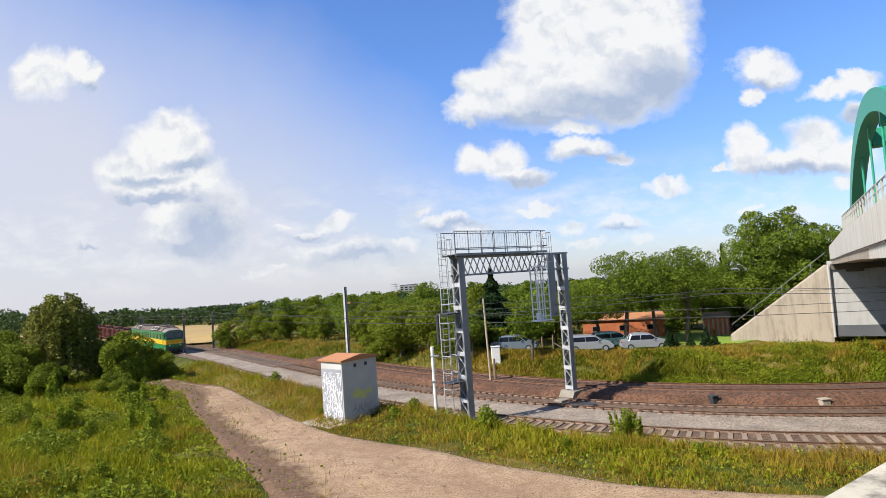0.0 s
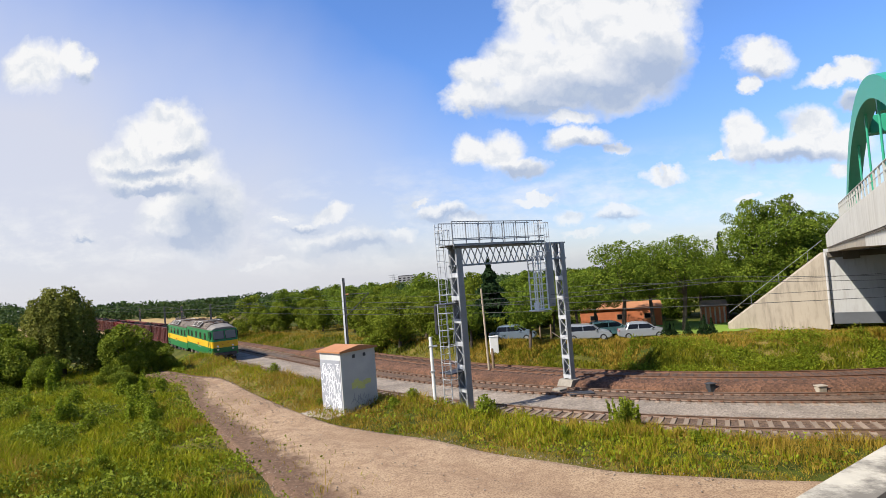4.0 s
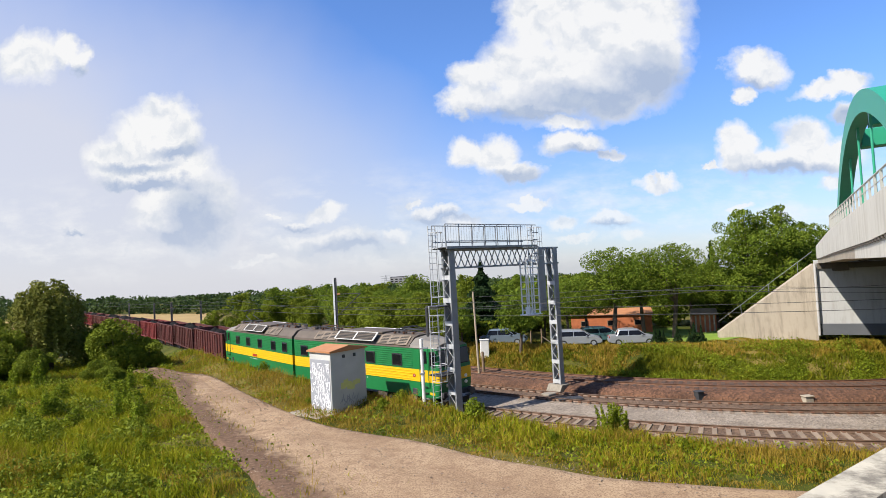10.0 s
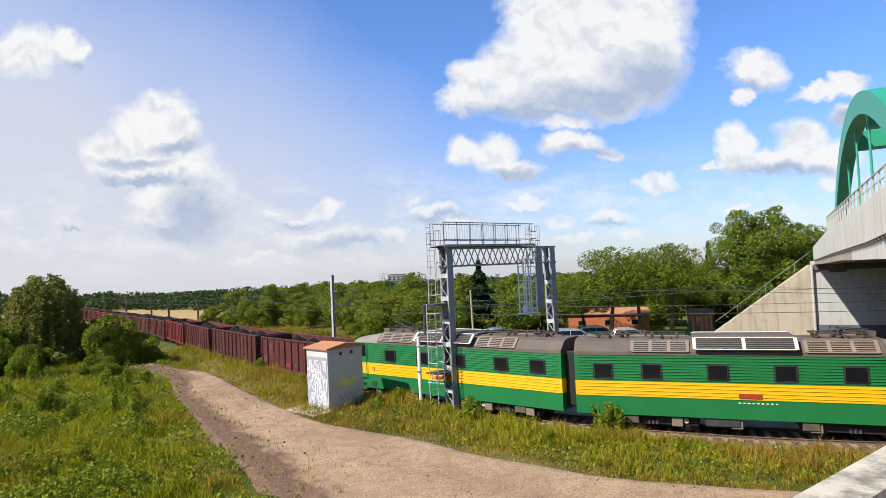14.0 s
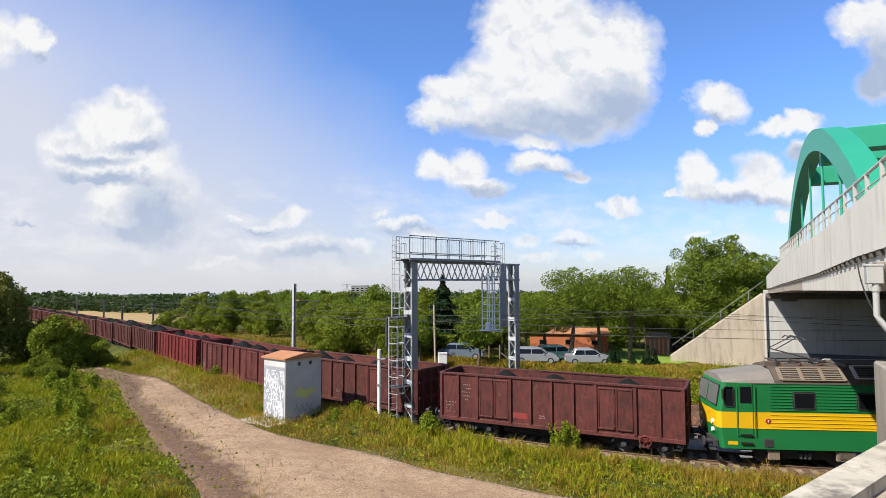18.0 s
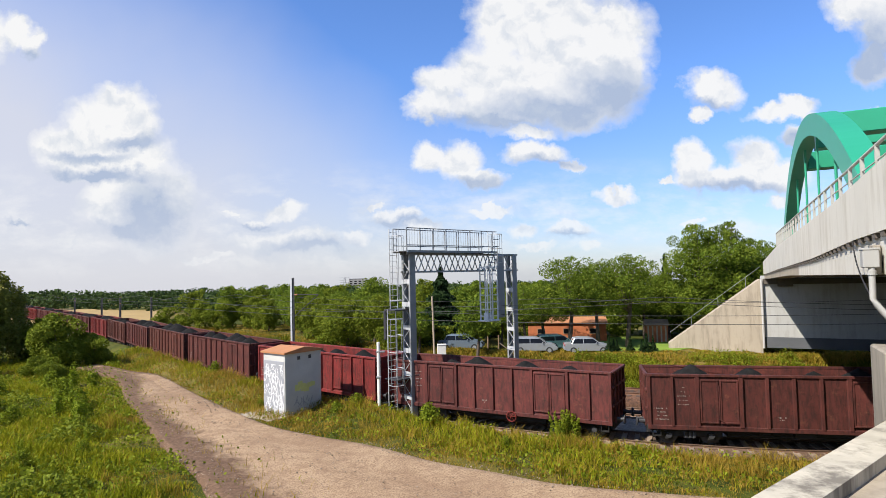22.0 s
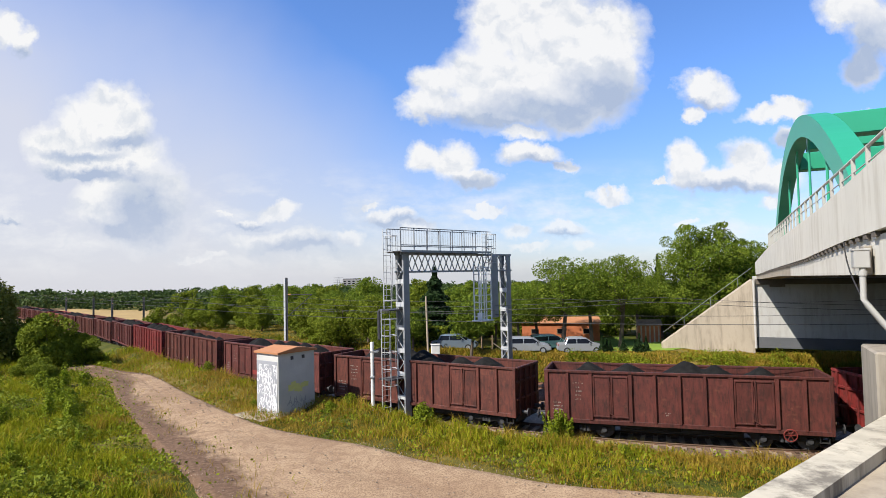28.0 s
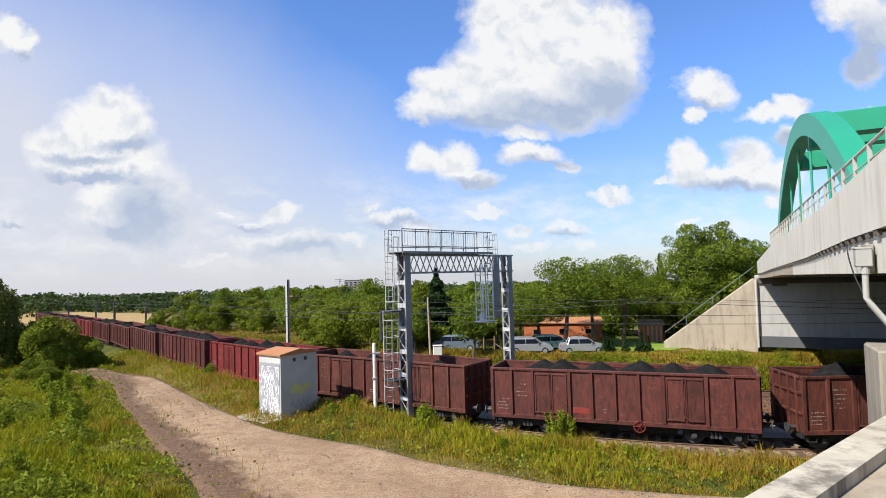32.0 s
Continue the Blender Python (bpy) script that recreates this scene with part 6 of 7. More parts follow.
shed("garden_hut", -8.6, 68.0, -5.2, 67.6, 2.6, 3, M_TEAL_TARP, "pale teal garden hut among trees", roof=M_TEAL_TARP)
shed("village_house", -64.0, 69.0, -58.5, 66.0, 3.4, 6, M_PLATE_RED, "house with a dark red roof beyond bushes", roof=M_PLATE_RED)


def tower_block(x, y, w, h, label):
    z = ground_z(x, y)
    e = thing("apartment_block", pose(x, y, z), label, "building")
    part("wall", boxes([((0, 0, h / 2), (w, w * 0.5, h))]), M_ROOF_FAR, e)
    part("roof", boxes([((0, 0, h + 0.3), (w * 0.96, w * 0.48, 0.6))]), M_STEEL_DARK, e)
    for k in range(4):
        for j in range(3):
            part("window", boxes([((-w / 2 + w * (k + 0.5) / 4, -w * 0.25 - 0.05, h * (0.62 + 0.13 * j)), (w / 7, 0.2, h * 0.06))]), M_GLASS, e)
    return e


tower_block(-74.0, 480.0, 14.0, 13.5, "distant grey apartment block above the trees")


def pylon(x, y, h, label):
    e = thing("power_pylon", pose(x, y, ground_z(x, y)), label, "pylon")
    bm = bmesh.new()
    for sx in (-1, 1):
        for sy in (-1, 1):
            rod(bm, (sx * 2, sy * 2, 0), (sx * 0.3, sy * 0.3, h), 0.14, 4)
    part("tower", bm, M_STEEL, e)
    for k in range(3):
        bm = bmesh.new()
        rod(bm, (-4, 0, h * (0.72 + 0.12 * k)), (4, 0, h * (0.72 + 0.12 * k)), 0.14, 4)
        part("cross_arm", bm, M_STEEL, e)
    return e


pylon(-85.0, 480.0, 15.5, "distant steel power pylon")
pylon(83.0, 470.0, 17.0, "distant steel power pylon")


def draped(name, poly, mat, label, category, lift=0.05, n=40):
    """A patch of another cover laid on the ground inside a four-cornered outline."""
    a, b, c, d = [np.array(p, float) for p in poly]
    u = np.linspace(0, 1, n)
    U, V = np.meshgrid(u, u)
    P = (a[None, None] * ((1 - U) * (1 - V))[..., None] + b * (U * (1 - V))[..., None] + c * (U * V)[..., None] + d * ((1 - U) * V)[..., None])
    z = height(P[..., 0], P[..., 1]) + lift
    idx = np.arange(n * n).reshape(n, n)
    quads = np.stack([idx[:-1, :-1], idx[:-1, 1:], idx[1:, 1:], idx[1:, :-1]], -1).reshape(-1, 4)
    return tagged(quick_mesh(name, np.stack([P[..., 0].ravel(), P[..., 1].ravel(), z], 1), quads, mat, flat=False), label, category, kind="structure")


M_WHEAT = material("ripe_wheat", (0.38, 0.26, 0.095), 0.95, 0, 0.2, 0.2, 3.0, 0.5)
M_LAWN = material("mown_lawn", (0.17, 0.26, 0.025), 0.95, 0, 0.25, 0.4, 6.0, 0.4)
draped("wheat_field", ((-118, 118), (-57, 112), (-95, 208), (-190, 200)), M_WHEAT, "ripe golden wheat field", "field", 0.5)
draped("lawn", ((13.5, 56.0), (23.0, 55.8), (24, 66), (15, 68)), M_LAWN, "bright green mown lawn beside the shed", "lawn", 0.06)

# ---- plants ----
F_TREE = foliage("tree_leaves", [(0.15, (0.0405, 0.0702, 0.0081)), (0.5, (0.115, 0.169, 0.0162)), (0.85, (0.257, 0.304, 0.0351))])
F_LIGHT = foliage("light_tree_leaves", [(0.15, (0.065, 0.095, 0.009)), (0.5, (0.15, 0.19, 0.016)), (0.85, (0.26, 0.28, 0.03))])
F_DARK = foliage("conifer_needles", [(0.15, (0.012, 0.026, 0.010)), (0.5, (0.022, 0.045, 0.014)), (0.85, (0.04, 0.065, 0.02))])
F_WILLOW = foliage("willow_leaves", [(0.15, (0.0723, 0.0808, 0.0136)), (0.5, (0.153, 0.162, 0.0255)), (0.85, (0.255, 0.246, 0.0553))])
F_FAR = foliage("far_tree_leaves", [(0.15, (0.025, 0.045, 0.014)), (0.5, (0.045, 0.075, 0.022)), (0.85, (0.085, 0.12, 0.034))])
F_GRASS = foliage("grass_blades", [(0.2, (0.112, 0.134, 0.00672)), (0.5, (0.241, 0.263, 0.0112)), (0.8, (0.403, 0.364, 0.0224))], 0.3)
F_BANK = foliage("bank_grass_blades", [(0.2, (0.0517, 0.0713, 0.00575)), (0.5, (0.132, 0.149, 0.0092)), (0.8, (0.253, 0.218, 0.0184))], 0.25)
F_DRY = foliage("dry_grass_blades", [(0.2, (0.168, 0.123, 0.0134)), (0.5, (0.302, 0.207, 0.0269)), (0.8, (0.448, 0.297, 0.0616))], 0.3)
F_WEED = foliage("tall_weeds", [(0.2, (0.0747, 0.109, 0.00805)), (0.5, (0.167, 0.213, 0.0149)), (0.8, (0.299, 0.328, 0.0253))], 0.35)
F_LIME = foliage("lime_green_weeds", [(0.2, (0.10, 0.15, 0.008)), (0.5, (0.19, 0.25, 0.015)), (0.8, (0.30, 0.34, 0.025))], 0.4)


M_STEM = material("green_plant_stem", (0.14, 0.16, 0.02), 0.8, 0, 0.2, 2.0, 20, 0.0)


def leaf_quads(centres, normals, size, rng, droop=0.0):
    """Small folded leaves round the given centres."""
    n = len(centres)
    a = rng.normal(size=(n, 3))
    if normals is not None:
        a = a * 0.8 + normals
    a[:, 2] += 0.35
    a /= np.linalg.norm(a, axis=1)[:, None]
    b = rng.normal(size=(n, 3))
    b[:, 2] -= droop
    u = np.cross(a, b)
    u /= np.linalg.norm(u, axis=1)[:, None] + 1e-9
    v = np.cross(a, u)
    s = size * rng.uniform(0.55, 1.35, size=(n, 1))
    u, v = u * s, v * s * 0.62
    co = np.stack([centres - u, centres - v * 0.9 + a * s * 0.15, centres + u, centres + v + a * s * 0.15], 1).reshape(-1, 3)
    return co, np.arange(4 * n).reshape(n, 4)


def crown_points(rng, blobs, count):
    """Leaf centres near the surface of a heap of blobs, with gaps."""
    w = np.array([b[3] ** 2 for b in blobs])
    pick = rng.choice(len(blobs), size=count, p=w / w.sum())
    B = np.array(blobs)[pick]
    d = rng.normal(size=(count, 3))
    d /= np.linalg.norm(d, axis=1)[:, None]
    r = B[:, 3:4] * rng.uniform(0.62, 1.08, size=(count, 1)) ** 0.7
    c = B[:, :3] + d * r * np.array([1, 1, 0.85])
    return c, d


def tree_mesh(kind, seed, h, width, leaves, leaf):
    """Crown of a tree of height h as one mesh, and its trunk with limbs as another."""
    rng = np.random.default_rng(seed)
    blobs = []
    trunk = bmesh.new()
    if kind == "conifer":
        c, nrm = [], []
        for k in range(leaves):
            f = rng.random() ** 0.7
            z = h * (0.08 + 0.92 * (1 - f))
            r = width * 0.5 * f * (0.75 + 0.25 * math.sin(z * 5)) * rng.uniform(0.3, 1.05)
            a = rng.uniform(0, 6.283)
            c.append((r * math.cos(a), r * math.sin(a), z - 0.25 * r))
            nrm.append((math.cos(a) * 0.5, math.sin(a) * 0.5, 0.4))
        c, nrm = np.array(c), np.array(nrm)
        rod(trunk, (0, 0, -0.3), (0, 0, h * 0.95), 0.16, 7, 0.02)
    elif kind == "willow":
        c, nrm = [], []
        for k in range(160):
            a, rr = rng.uniform(0, 6.283), width * 0.5 * math.sqrt(rng.uniform(0.02, 1))
            top = h * (1.0 - 0.28 * (rr / (width * 0.5)) ** 2) + rng.uniform(-0.6, 0.1)
            length = rng.uniform(0.35, 0.8) * h
            m = int(leaves / 160)
            t = rng.random(m)
            z = top - t * length
            sp = 1 + 0.10 * t
            c.append(np.stack([rr * math.cos(a) * sp + rng.normal(0, 0.16, m), rr * math.sin(a) * sp + rng.normal(0, 0.16, m), np.maximum(z, 0.25)], 1))
            nrm.append(np.tile((math.cos(a), math.sin(a), 0.1), (m, 1)))
        c, nrm = np.concatenate(c), np.concatenate(nrm)
        rod(trunk, (0, 0, -0.3), (0.2, 0, h * 0.5), 0.45, 9, 0.25)
        for k in range(7):
            a = k * 0.9
            rod(trunk, (0.2, 0, h * 0.45), (width * 0.3 * math.cos(a), width * 0.3 * math.sin(a), h * 0.85), 0.16, 6, 0.04)
    elif kind == "hedge":
        c = np.stack([rng.uniform(-0.5, 0.5, leaves) * width, rng.uniform(-0.5, 0.5, leaves) * 1.3, rng.uniform(0.02, 1, leaves) * h], 1)
        out = rng.integers(0, 3, leaves)
        c[out == 0, 2] = h + rng.normal(0, 0.05, (out == 0).sum())
        c[out == 1, 1] = -0.65 + rng.normal(0, 0.06, (out == 1).sum())
        nrm = np.tile((0.0, -0.4, 0.6), (leaves, 1))
        for k in range(9):
            rod(trunk, (width * (k - 4) / 9.5, 0, -0.2), (width * (k - 4) / 9.5 + 0.1, 0, h * 0.8), 0.04, 5, 0.01)
    elif kind == "stalks":
        c, nrm = [], []
        stems = max(5, int(width * 34))
        for k in range(stems):
            a, rr = rng.uniform(0, 6.283), width * 0.5 * math.sqrt(rng.random())
            top = h * rng.uniform(0.55, 1.0) * (1 - 0.25 * (rr / (0.5 * width)) ** 2)
            bx, by = rr * math.cos(a), rr * math.sin(a)
            tx, ty = bx * 1.35 + rng.normal(0, 0.08), by * 1.35 + rng.normal(0, 0.08)
            rod(trunk, (bx, by, -0.1), (tx, ty, top), 0.008, 4, 0.003)
            m = max(4, leaves // stems)
            t = rng.uniform(0.12, 1.0, m)
            sp = 0.16 * (1.15 - t)
            b = rng.uniform(0, 6.283, m)
            c.append(np.stack([bx + (tx - bx) * t + sp * np.cos(b), by + (ty - by) * t + sp * np.sin(b), top * t], 1))
            nrm.append(np.stack([np.cos(b), np.sin(b), np.full(m, 0.7)], 1))
        c, nrm = np.concatenate(c), np.concatenate(nrm)
    else:
        bushy = kind == "bush"
        lo = 0.10 if bushy else (0.40 if kind == "orchard" else 0.2)
        n = 54 if not bushy else 30
        for k in range(n):
            f = (k + 0.5) / n
            z = h * (lo + (0.98 - lo) * f)
            prof = math.sin(math.pi * min(1, max(0.0, (f * 0.86 + 0.14)))) ** 0.6
            r = width * 0.5 * prof
            a, rr = rng.uniform(0, 6.283), r * rng.uniform(0.2, 0.95)
            blobs.append((rr * math.cos(a), rr * math.sin(a), min(z, h * 0.94), max(0.3, r * (rng.uniform(0.26, 0.48) if kind == "round" else rng.uniform(0.2, 0.44)))))
        c, nrm = crown_points(rng, blobs, leaves)
        if bushy:
            c[:, 2] = np.maximum(c[:, 2], 0.1)
        rod(trunk, (0, 0, -0.3), (0.05 * h, 0, h * 0.45), 0.022 * h + 0.05, 8, 0.013 * h + 0.03)
        for bx, by, bz, br in blobs[::3]:
            rod(trunk, (0.03 * h, 0, h * (0.2 if bushy else 0.38)), (bx * 0.9, by * 0.9, bz), 0.012 * h, 5, 0.01)
    co, q = leaf_quads(c, nrm, leaf, rng, 1.5 if kind == "willow" else 0.0)
    return co, q, trunk


def plant(name, kind, seed, h, width, leaves, leaf, mat, label, category="tree", group=""):
    co, q, trunk = tree_mesh(kind, seed, h, width, leaves, leaf)
    e = thing(name, pose(0, 0, 0), label, category, group)
    tagged(part("stem" if kind == "stalks" else "trunk", trunk, M_STEM if kind == "stalks" else M_BARK, e), kind="stuff" if kind == "stalks" else "")
    cr = quick_mesh("crown", co, q, mat)
    cr.parent = e
    return e


def put(e, x, y, turn=0.0, sc=1.0, sink=0.0):
    e.matrix_world = pose(x, y, ground_z(x, y) - sink, 0, 0, turn) @ Matrix.Scale(sc, 4)
    return e


def again(e, x, y, turn, sc, sink=0.0):
    o = copy_thing(e, pose(x, y, ground_z(x, y) - sink, 0, 0, turn))
    o.scale = (sc, sc, sc)
    return o


def plant_all():
    # behind the cars
    row = "trees behind the parked cars"
    t1 = put(plant("tree", "orchard", 1, 8.8, 7.0, 15000, 0.09, F_TREE, "leafy fruit tree with a dense green crown", group=row), 11.8, 60.0, 0, 1.08)
    t2 = put(plant("tree", "orchard", 2, 9.2, 6.6, 15000, 0.09, F_TREE, "leafy fruit tree with a dense green crown", group=row), 17.6, 60.0, 0, 1.05)
    again(t1, 14.9, 60.4, 100, 1.0)
    again(t2, 21.5, 66.5, 70, 0.85)
    again(t1, 7.6, 60.2, 200, 0.74)
    again(t2, 9.6, 61.0, 140, 0.78)
    again(t1, 5.2, 62.6, 20, 0.68)
    again(t2, 3.0, 60.5, 250, 0.60)
    t5 = put(plant("tree", "orchard", 5, 4.9, 3.6, 6000, 0.09, F_TREE, "small dark leafy tree beside the parked car", group=row), 2.2, 51.4)
    again(t5, -3.0, 55.0, 60, 0.9)
    # tall group beside the bridge
    grp = "tall trees beside the bridge"
    r1 = put(plant("tree", "round", 11, 12.8, 7.4, 28000, 0.105, F_TREE, "tall dense deciduous tree beside the bridge", group=grp), 25.4, 61.5)
    r2 = put(plant("tree", "round", 12, 12.9, 6.4, 26000, 0.105, F_TREE, "tall dense deciduous tree beside the bridge", group=grp), 28.6, 61.0)
    again(r1, 31.6, 62.0, 120, 0.86)
    again(r2, 24.0, 66.0, 60, 0.62)
    again(r1, 35.5, 64.0, 220, 0.84)
    put(plant("conifer", "conifer", 21, 8.0, 7.6, 11000, 0.17, F_DARK, "dark narrow spruce tree", "tree"), -0.9, 58.5)
    put(plant("conifer", "conifer", 22, 9.6, 3.2, 3500, 0.18, F_DARK, "dark narrow spruce tree", "tree"), 26.0, 72.0)
    # dense backdrop of trees behind the sheds
    bd = put(plant("tree", "bush", 13, 6.4, 7.0, 9000, 0.15, F_TREE, "dense dark green garden tree behind the sheds", group="trees behind the sheds"), 5.5, 72.0)
    for x, y, sc in ((10.5, 73.0, 1.05), (15.5, 72.5, 1.0), (20.5, 71.0, 1.1), (25.0, 70.0, 1.1), (1.0, 72.0, 0.9), (29.0, 69.0, 1.1)):
        again(bd, x, y, 60 * x, sc)
    # middle group beyond the bank
    mid = "trees beyond the railway bank"
    m1 = put(plant("tree", "round", 31, 5.7, 5.4, 13000, 0.10, F_LIGHT, "rounded light green garden tree", group=mid), -10.8, 61.5)
    m2 = put(plant("tree", "bush", 32, 5.2, 6.0, 13000, 0.10, F_LIGHT, "wide light green garden tree", group=mid), -13.6, 66.5)
    again(m1, -7.2, 60.5, 80, 0.92)
    again(m2, -4.6, 63.0, 170, 0.95)
    again(m1, -16.5, 71.0, 30, 0.9)
    again(m2, -1.5, 65.0, 250, 0.95)
    again(m2, 1.5, 66.0, 40, 0.9)
    again(t1, -8.5, 66.0, 40, 0.64)
    again(t1, -13.0, 70.0, 140, 0.66)
    hedge = put(plant("hedge", "bush", 33, 2.6, 3.6, 3000, 0.12, F_LIGHT, "clipped light green hedge", "hedge", "hedges beyond the bank"), -13.4, 62.6, 0, 0.8)
    put(plant("hedge", "hedge", 34, 2.0, 7.5, 9000, 0.085, F_LIGHT, "long clipped light green hedge behind the cabinet", "hedge"), -3.4, 57.0, -6)
    sh = put(plant("shrub", "conifer", 35, 1.5, 1.0, 1100, 0.075, F_DARK, "small dark conifer shrub at the lawn's edge", "shrub", "shrubs at the lawn's edge"), 14.6, 55.4)
    for x, y, sc in ((15.1, 55.7, 0.8), (16.7, 55.9, 0.95), (17.7, 55.7, 0.8), (18.3, 56.2, 1.25), (19.0, 56.4, 1.0), (15.6, 56.4, 0.7)):
        again(sh, x, y, 40 * x, sc)
    # left of the mast, further off
    lg = "trees along the far side of the line"
    f1 = put(plant("tree", "bush", 41, 6.9, 7.6, 12000, 0.13, F_LIGHT, "broad light green tree at the field's edge", group=lg), -43.0, 101.0)
    f2 = put(plant("tree", "round", 42, 7.6, 7.0, 12000, 0.13, F_TREE, "broad green tree at the field's edge", group=lg), -38.0, 103.0)
    rng = random.Random(5)
    for x, y, k, sc in ((-33.5, 104, 0, 1.02), (-29.5, 106, 1, 0.98), (-47.5, 100, 0, 0.72), (-25.5, 98, 1, 0.9), (-22, 90, 0, 0.85), (-27, 88, 0, 0.7), (-35, 112, 1, 1.0), (-41, 112, 0, 1.0),
                        (-20, 80, 1, 0.85), (-24, 110, 1, 0.95), (-18, 100, 0, 1.0), (-12, 95, 1, 1.0), (-4, 92, 0, 1.0), (4, 92, 1, 0.85), (12, 94, 0, 0.9), (20, 92, 1, 0.95), (-31, 96, 0, 0.8), (-37, 96, 0, 0.75)):
        again(f1 if k == 0 else f2, x, y, rng.uniform(0, 360), sc)
    # willow and bushes by the dirt road
    put(plant("willow_tree", "willow", 51, 10.0, 6.9, 26000, 0.14, F_WILLOW, "drooping grey-green willow tree", "tree"), -44.4, 56.4, 0, 0.94)
    lb = "bushes beside the dirt road"
    b1 = put(plant("bush", "bush", 52, 4.8, 6.0, 15000, 0.105, F_LIGHT, "dense green bush at the end of the dirt road", "bush", lb), -36.2, 54.3, 0, 1.03)
    b2 = put(plant("bush", "bush", 53, 4.4, 6.5, 14000, 0.11, F_LIGHT, "dark green bush beneath the willow", "bush", lb), -45.5, 51.0)
    again(b1, -33.6, 55.5, 60, 0.62)
    again(b2, -50.0, 54.0, 90, 1.15)
    again(b1, -40.0, 49.0, 150, 0.6)
    again(b2, -34.0, 49.0, 200, 0.42)
    again(b1, -54.0, 60.0, 200, 1.2)
    again(b2, -42.0, 60.0, 10, 0.95)
    again(b1, -47.0, 47.0, 10, 0.7)
    again(b2, -31.5, 46.5, 77, 0.36)
    # weed clump by the near rail
    put(plant("weed_clump", "stalks", 61, 1.95, 1.25, 4200, 0.06, F_WEED, "tall bright green weed clump beside the rail", "weed"), 5.55, 29.9)
    st = put(plant("tall_weed", "stalks", 63, 1.9, 0.55, 420, 0.075, F_LIME, "tall lime green weed stalks in the meadow", "weed", "tall weeds in the meadow"), -23.2, 35.1)
    for x, y, sc in ((-20.8, 33.4, 1.0), (-21.8, 34.6, 0.85), (-43.0, 51.5, 1.5), (-34.8, 40.6, 0.8), (-29.4, 34.9, 0.8), (-28.3, 35.4, 1.0), (-28.3, 44.3, 1.1), (-26.6, 44.0, 1.0), (-38.5, 47.5, 1.4), (-37.2, 45.8, 1.2), (-31.0, 39.0, 0.7), (-24.6, 38.2, 0.9), (-40.6, 47.8, 1.3), (-17.6, 28.6, 0.5), (-19.6, 27.0, 0.5)):
        again(st, x, y, 70 * x, sc)
    wd = put(plant("weed_clump", "bush", 62, 0.95, 1.3, 900, 0.07, F_WEED, "low green weeds in the verge", "weed", "weeds in the verge"), -1.2, 31.5)
    for x, y, sc in ((-6.6, 34.2, 0.6), (-11.8, 36.8, 0.5), (-5.6, 35.3, 0.7), (-18.5, 46.5, 0.8), (2.4, 27.8, 0.5), (8.0, 27.0, 0.5), (-21.5, 34.5, 0.9), (-23.0, 36.5, 1.1), (-19.5, 31.0, 0.8), (-26.5, 40.5, 1.1), (-29.0, 43.0, 1.2), (-24.5, 33.0, 0.9), (-31.5, 41.0, 1.1), (-16.8, 27.0, 0.6), (-18.5, 25.5, 0.6), (-28.0, 36.0, 1.0), (-33.5, 38.0, 1.0)):
        again(wd, x, y, x * 50, sc)


plant_all()


def far_woods():
    """Belts of distant trees, joined."""
    rng = np.random.default_rng(77)
    pts, sizes = [], []
    def belt(az0, az1, d0, d1, h0, h1, count, per):
        for k in range(count):
            az, d = math.radians(rng.uniform(az0, az1)), rng.uniform(d0, d1)
            x, y = d * math.sin(az), d * math.cos(az)
            z0 = ground_z(x, y)
            h = rng.uniform(h0, h1)
            w = h * rng.uniform(0.4, 0.65)
            v = rng.normal(size=(per, 3))
            v /= np.linalg.norm(v, axis=1)[:, None]
            c = np.array([x, y, z0 + h * 0.55]) + v * np.array([w, w, h * 0.47]) * rng.uniform(0.75, 1.05, size=(per, 1))
            pts.append(c)
            sizes.append(np.full(per, h * 0.075 + d * 0.0008))
    belt(-23, -4, 130, 190, 4.5, 6.2, 60, 130)
    belt(-62, 12, 215, 300, 5.0, 7.0, 230, 110)
    belt(-70, 40, 300, 520, 6.0, 8.5, 300, 80)
    belt(-70, 50, 520, 900, 8.0, 10.5, 300, 60)
    belt(-75, 60, 900, 1500, 10.0, 14.0, 300, 40)
    c, s = np.concatenate(pts), np.concatenate(sizes)
    co, q = leaf_quads(c, None, 1.0, rng)
    co = (co.reshape(-1, 4, 3) - c[:, None]) * s[:, None, None] + c[:, None]
    tagged(quick_mesh("far_woods", co.reshape(-1, 3), q, F_FAR), "distant wooded horizon of mixed green trees", "woods", kind="stuff")


far_woods()


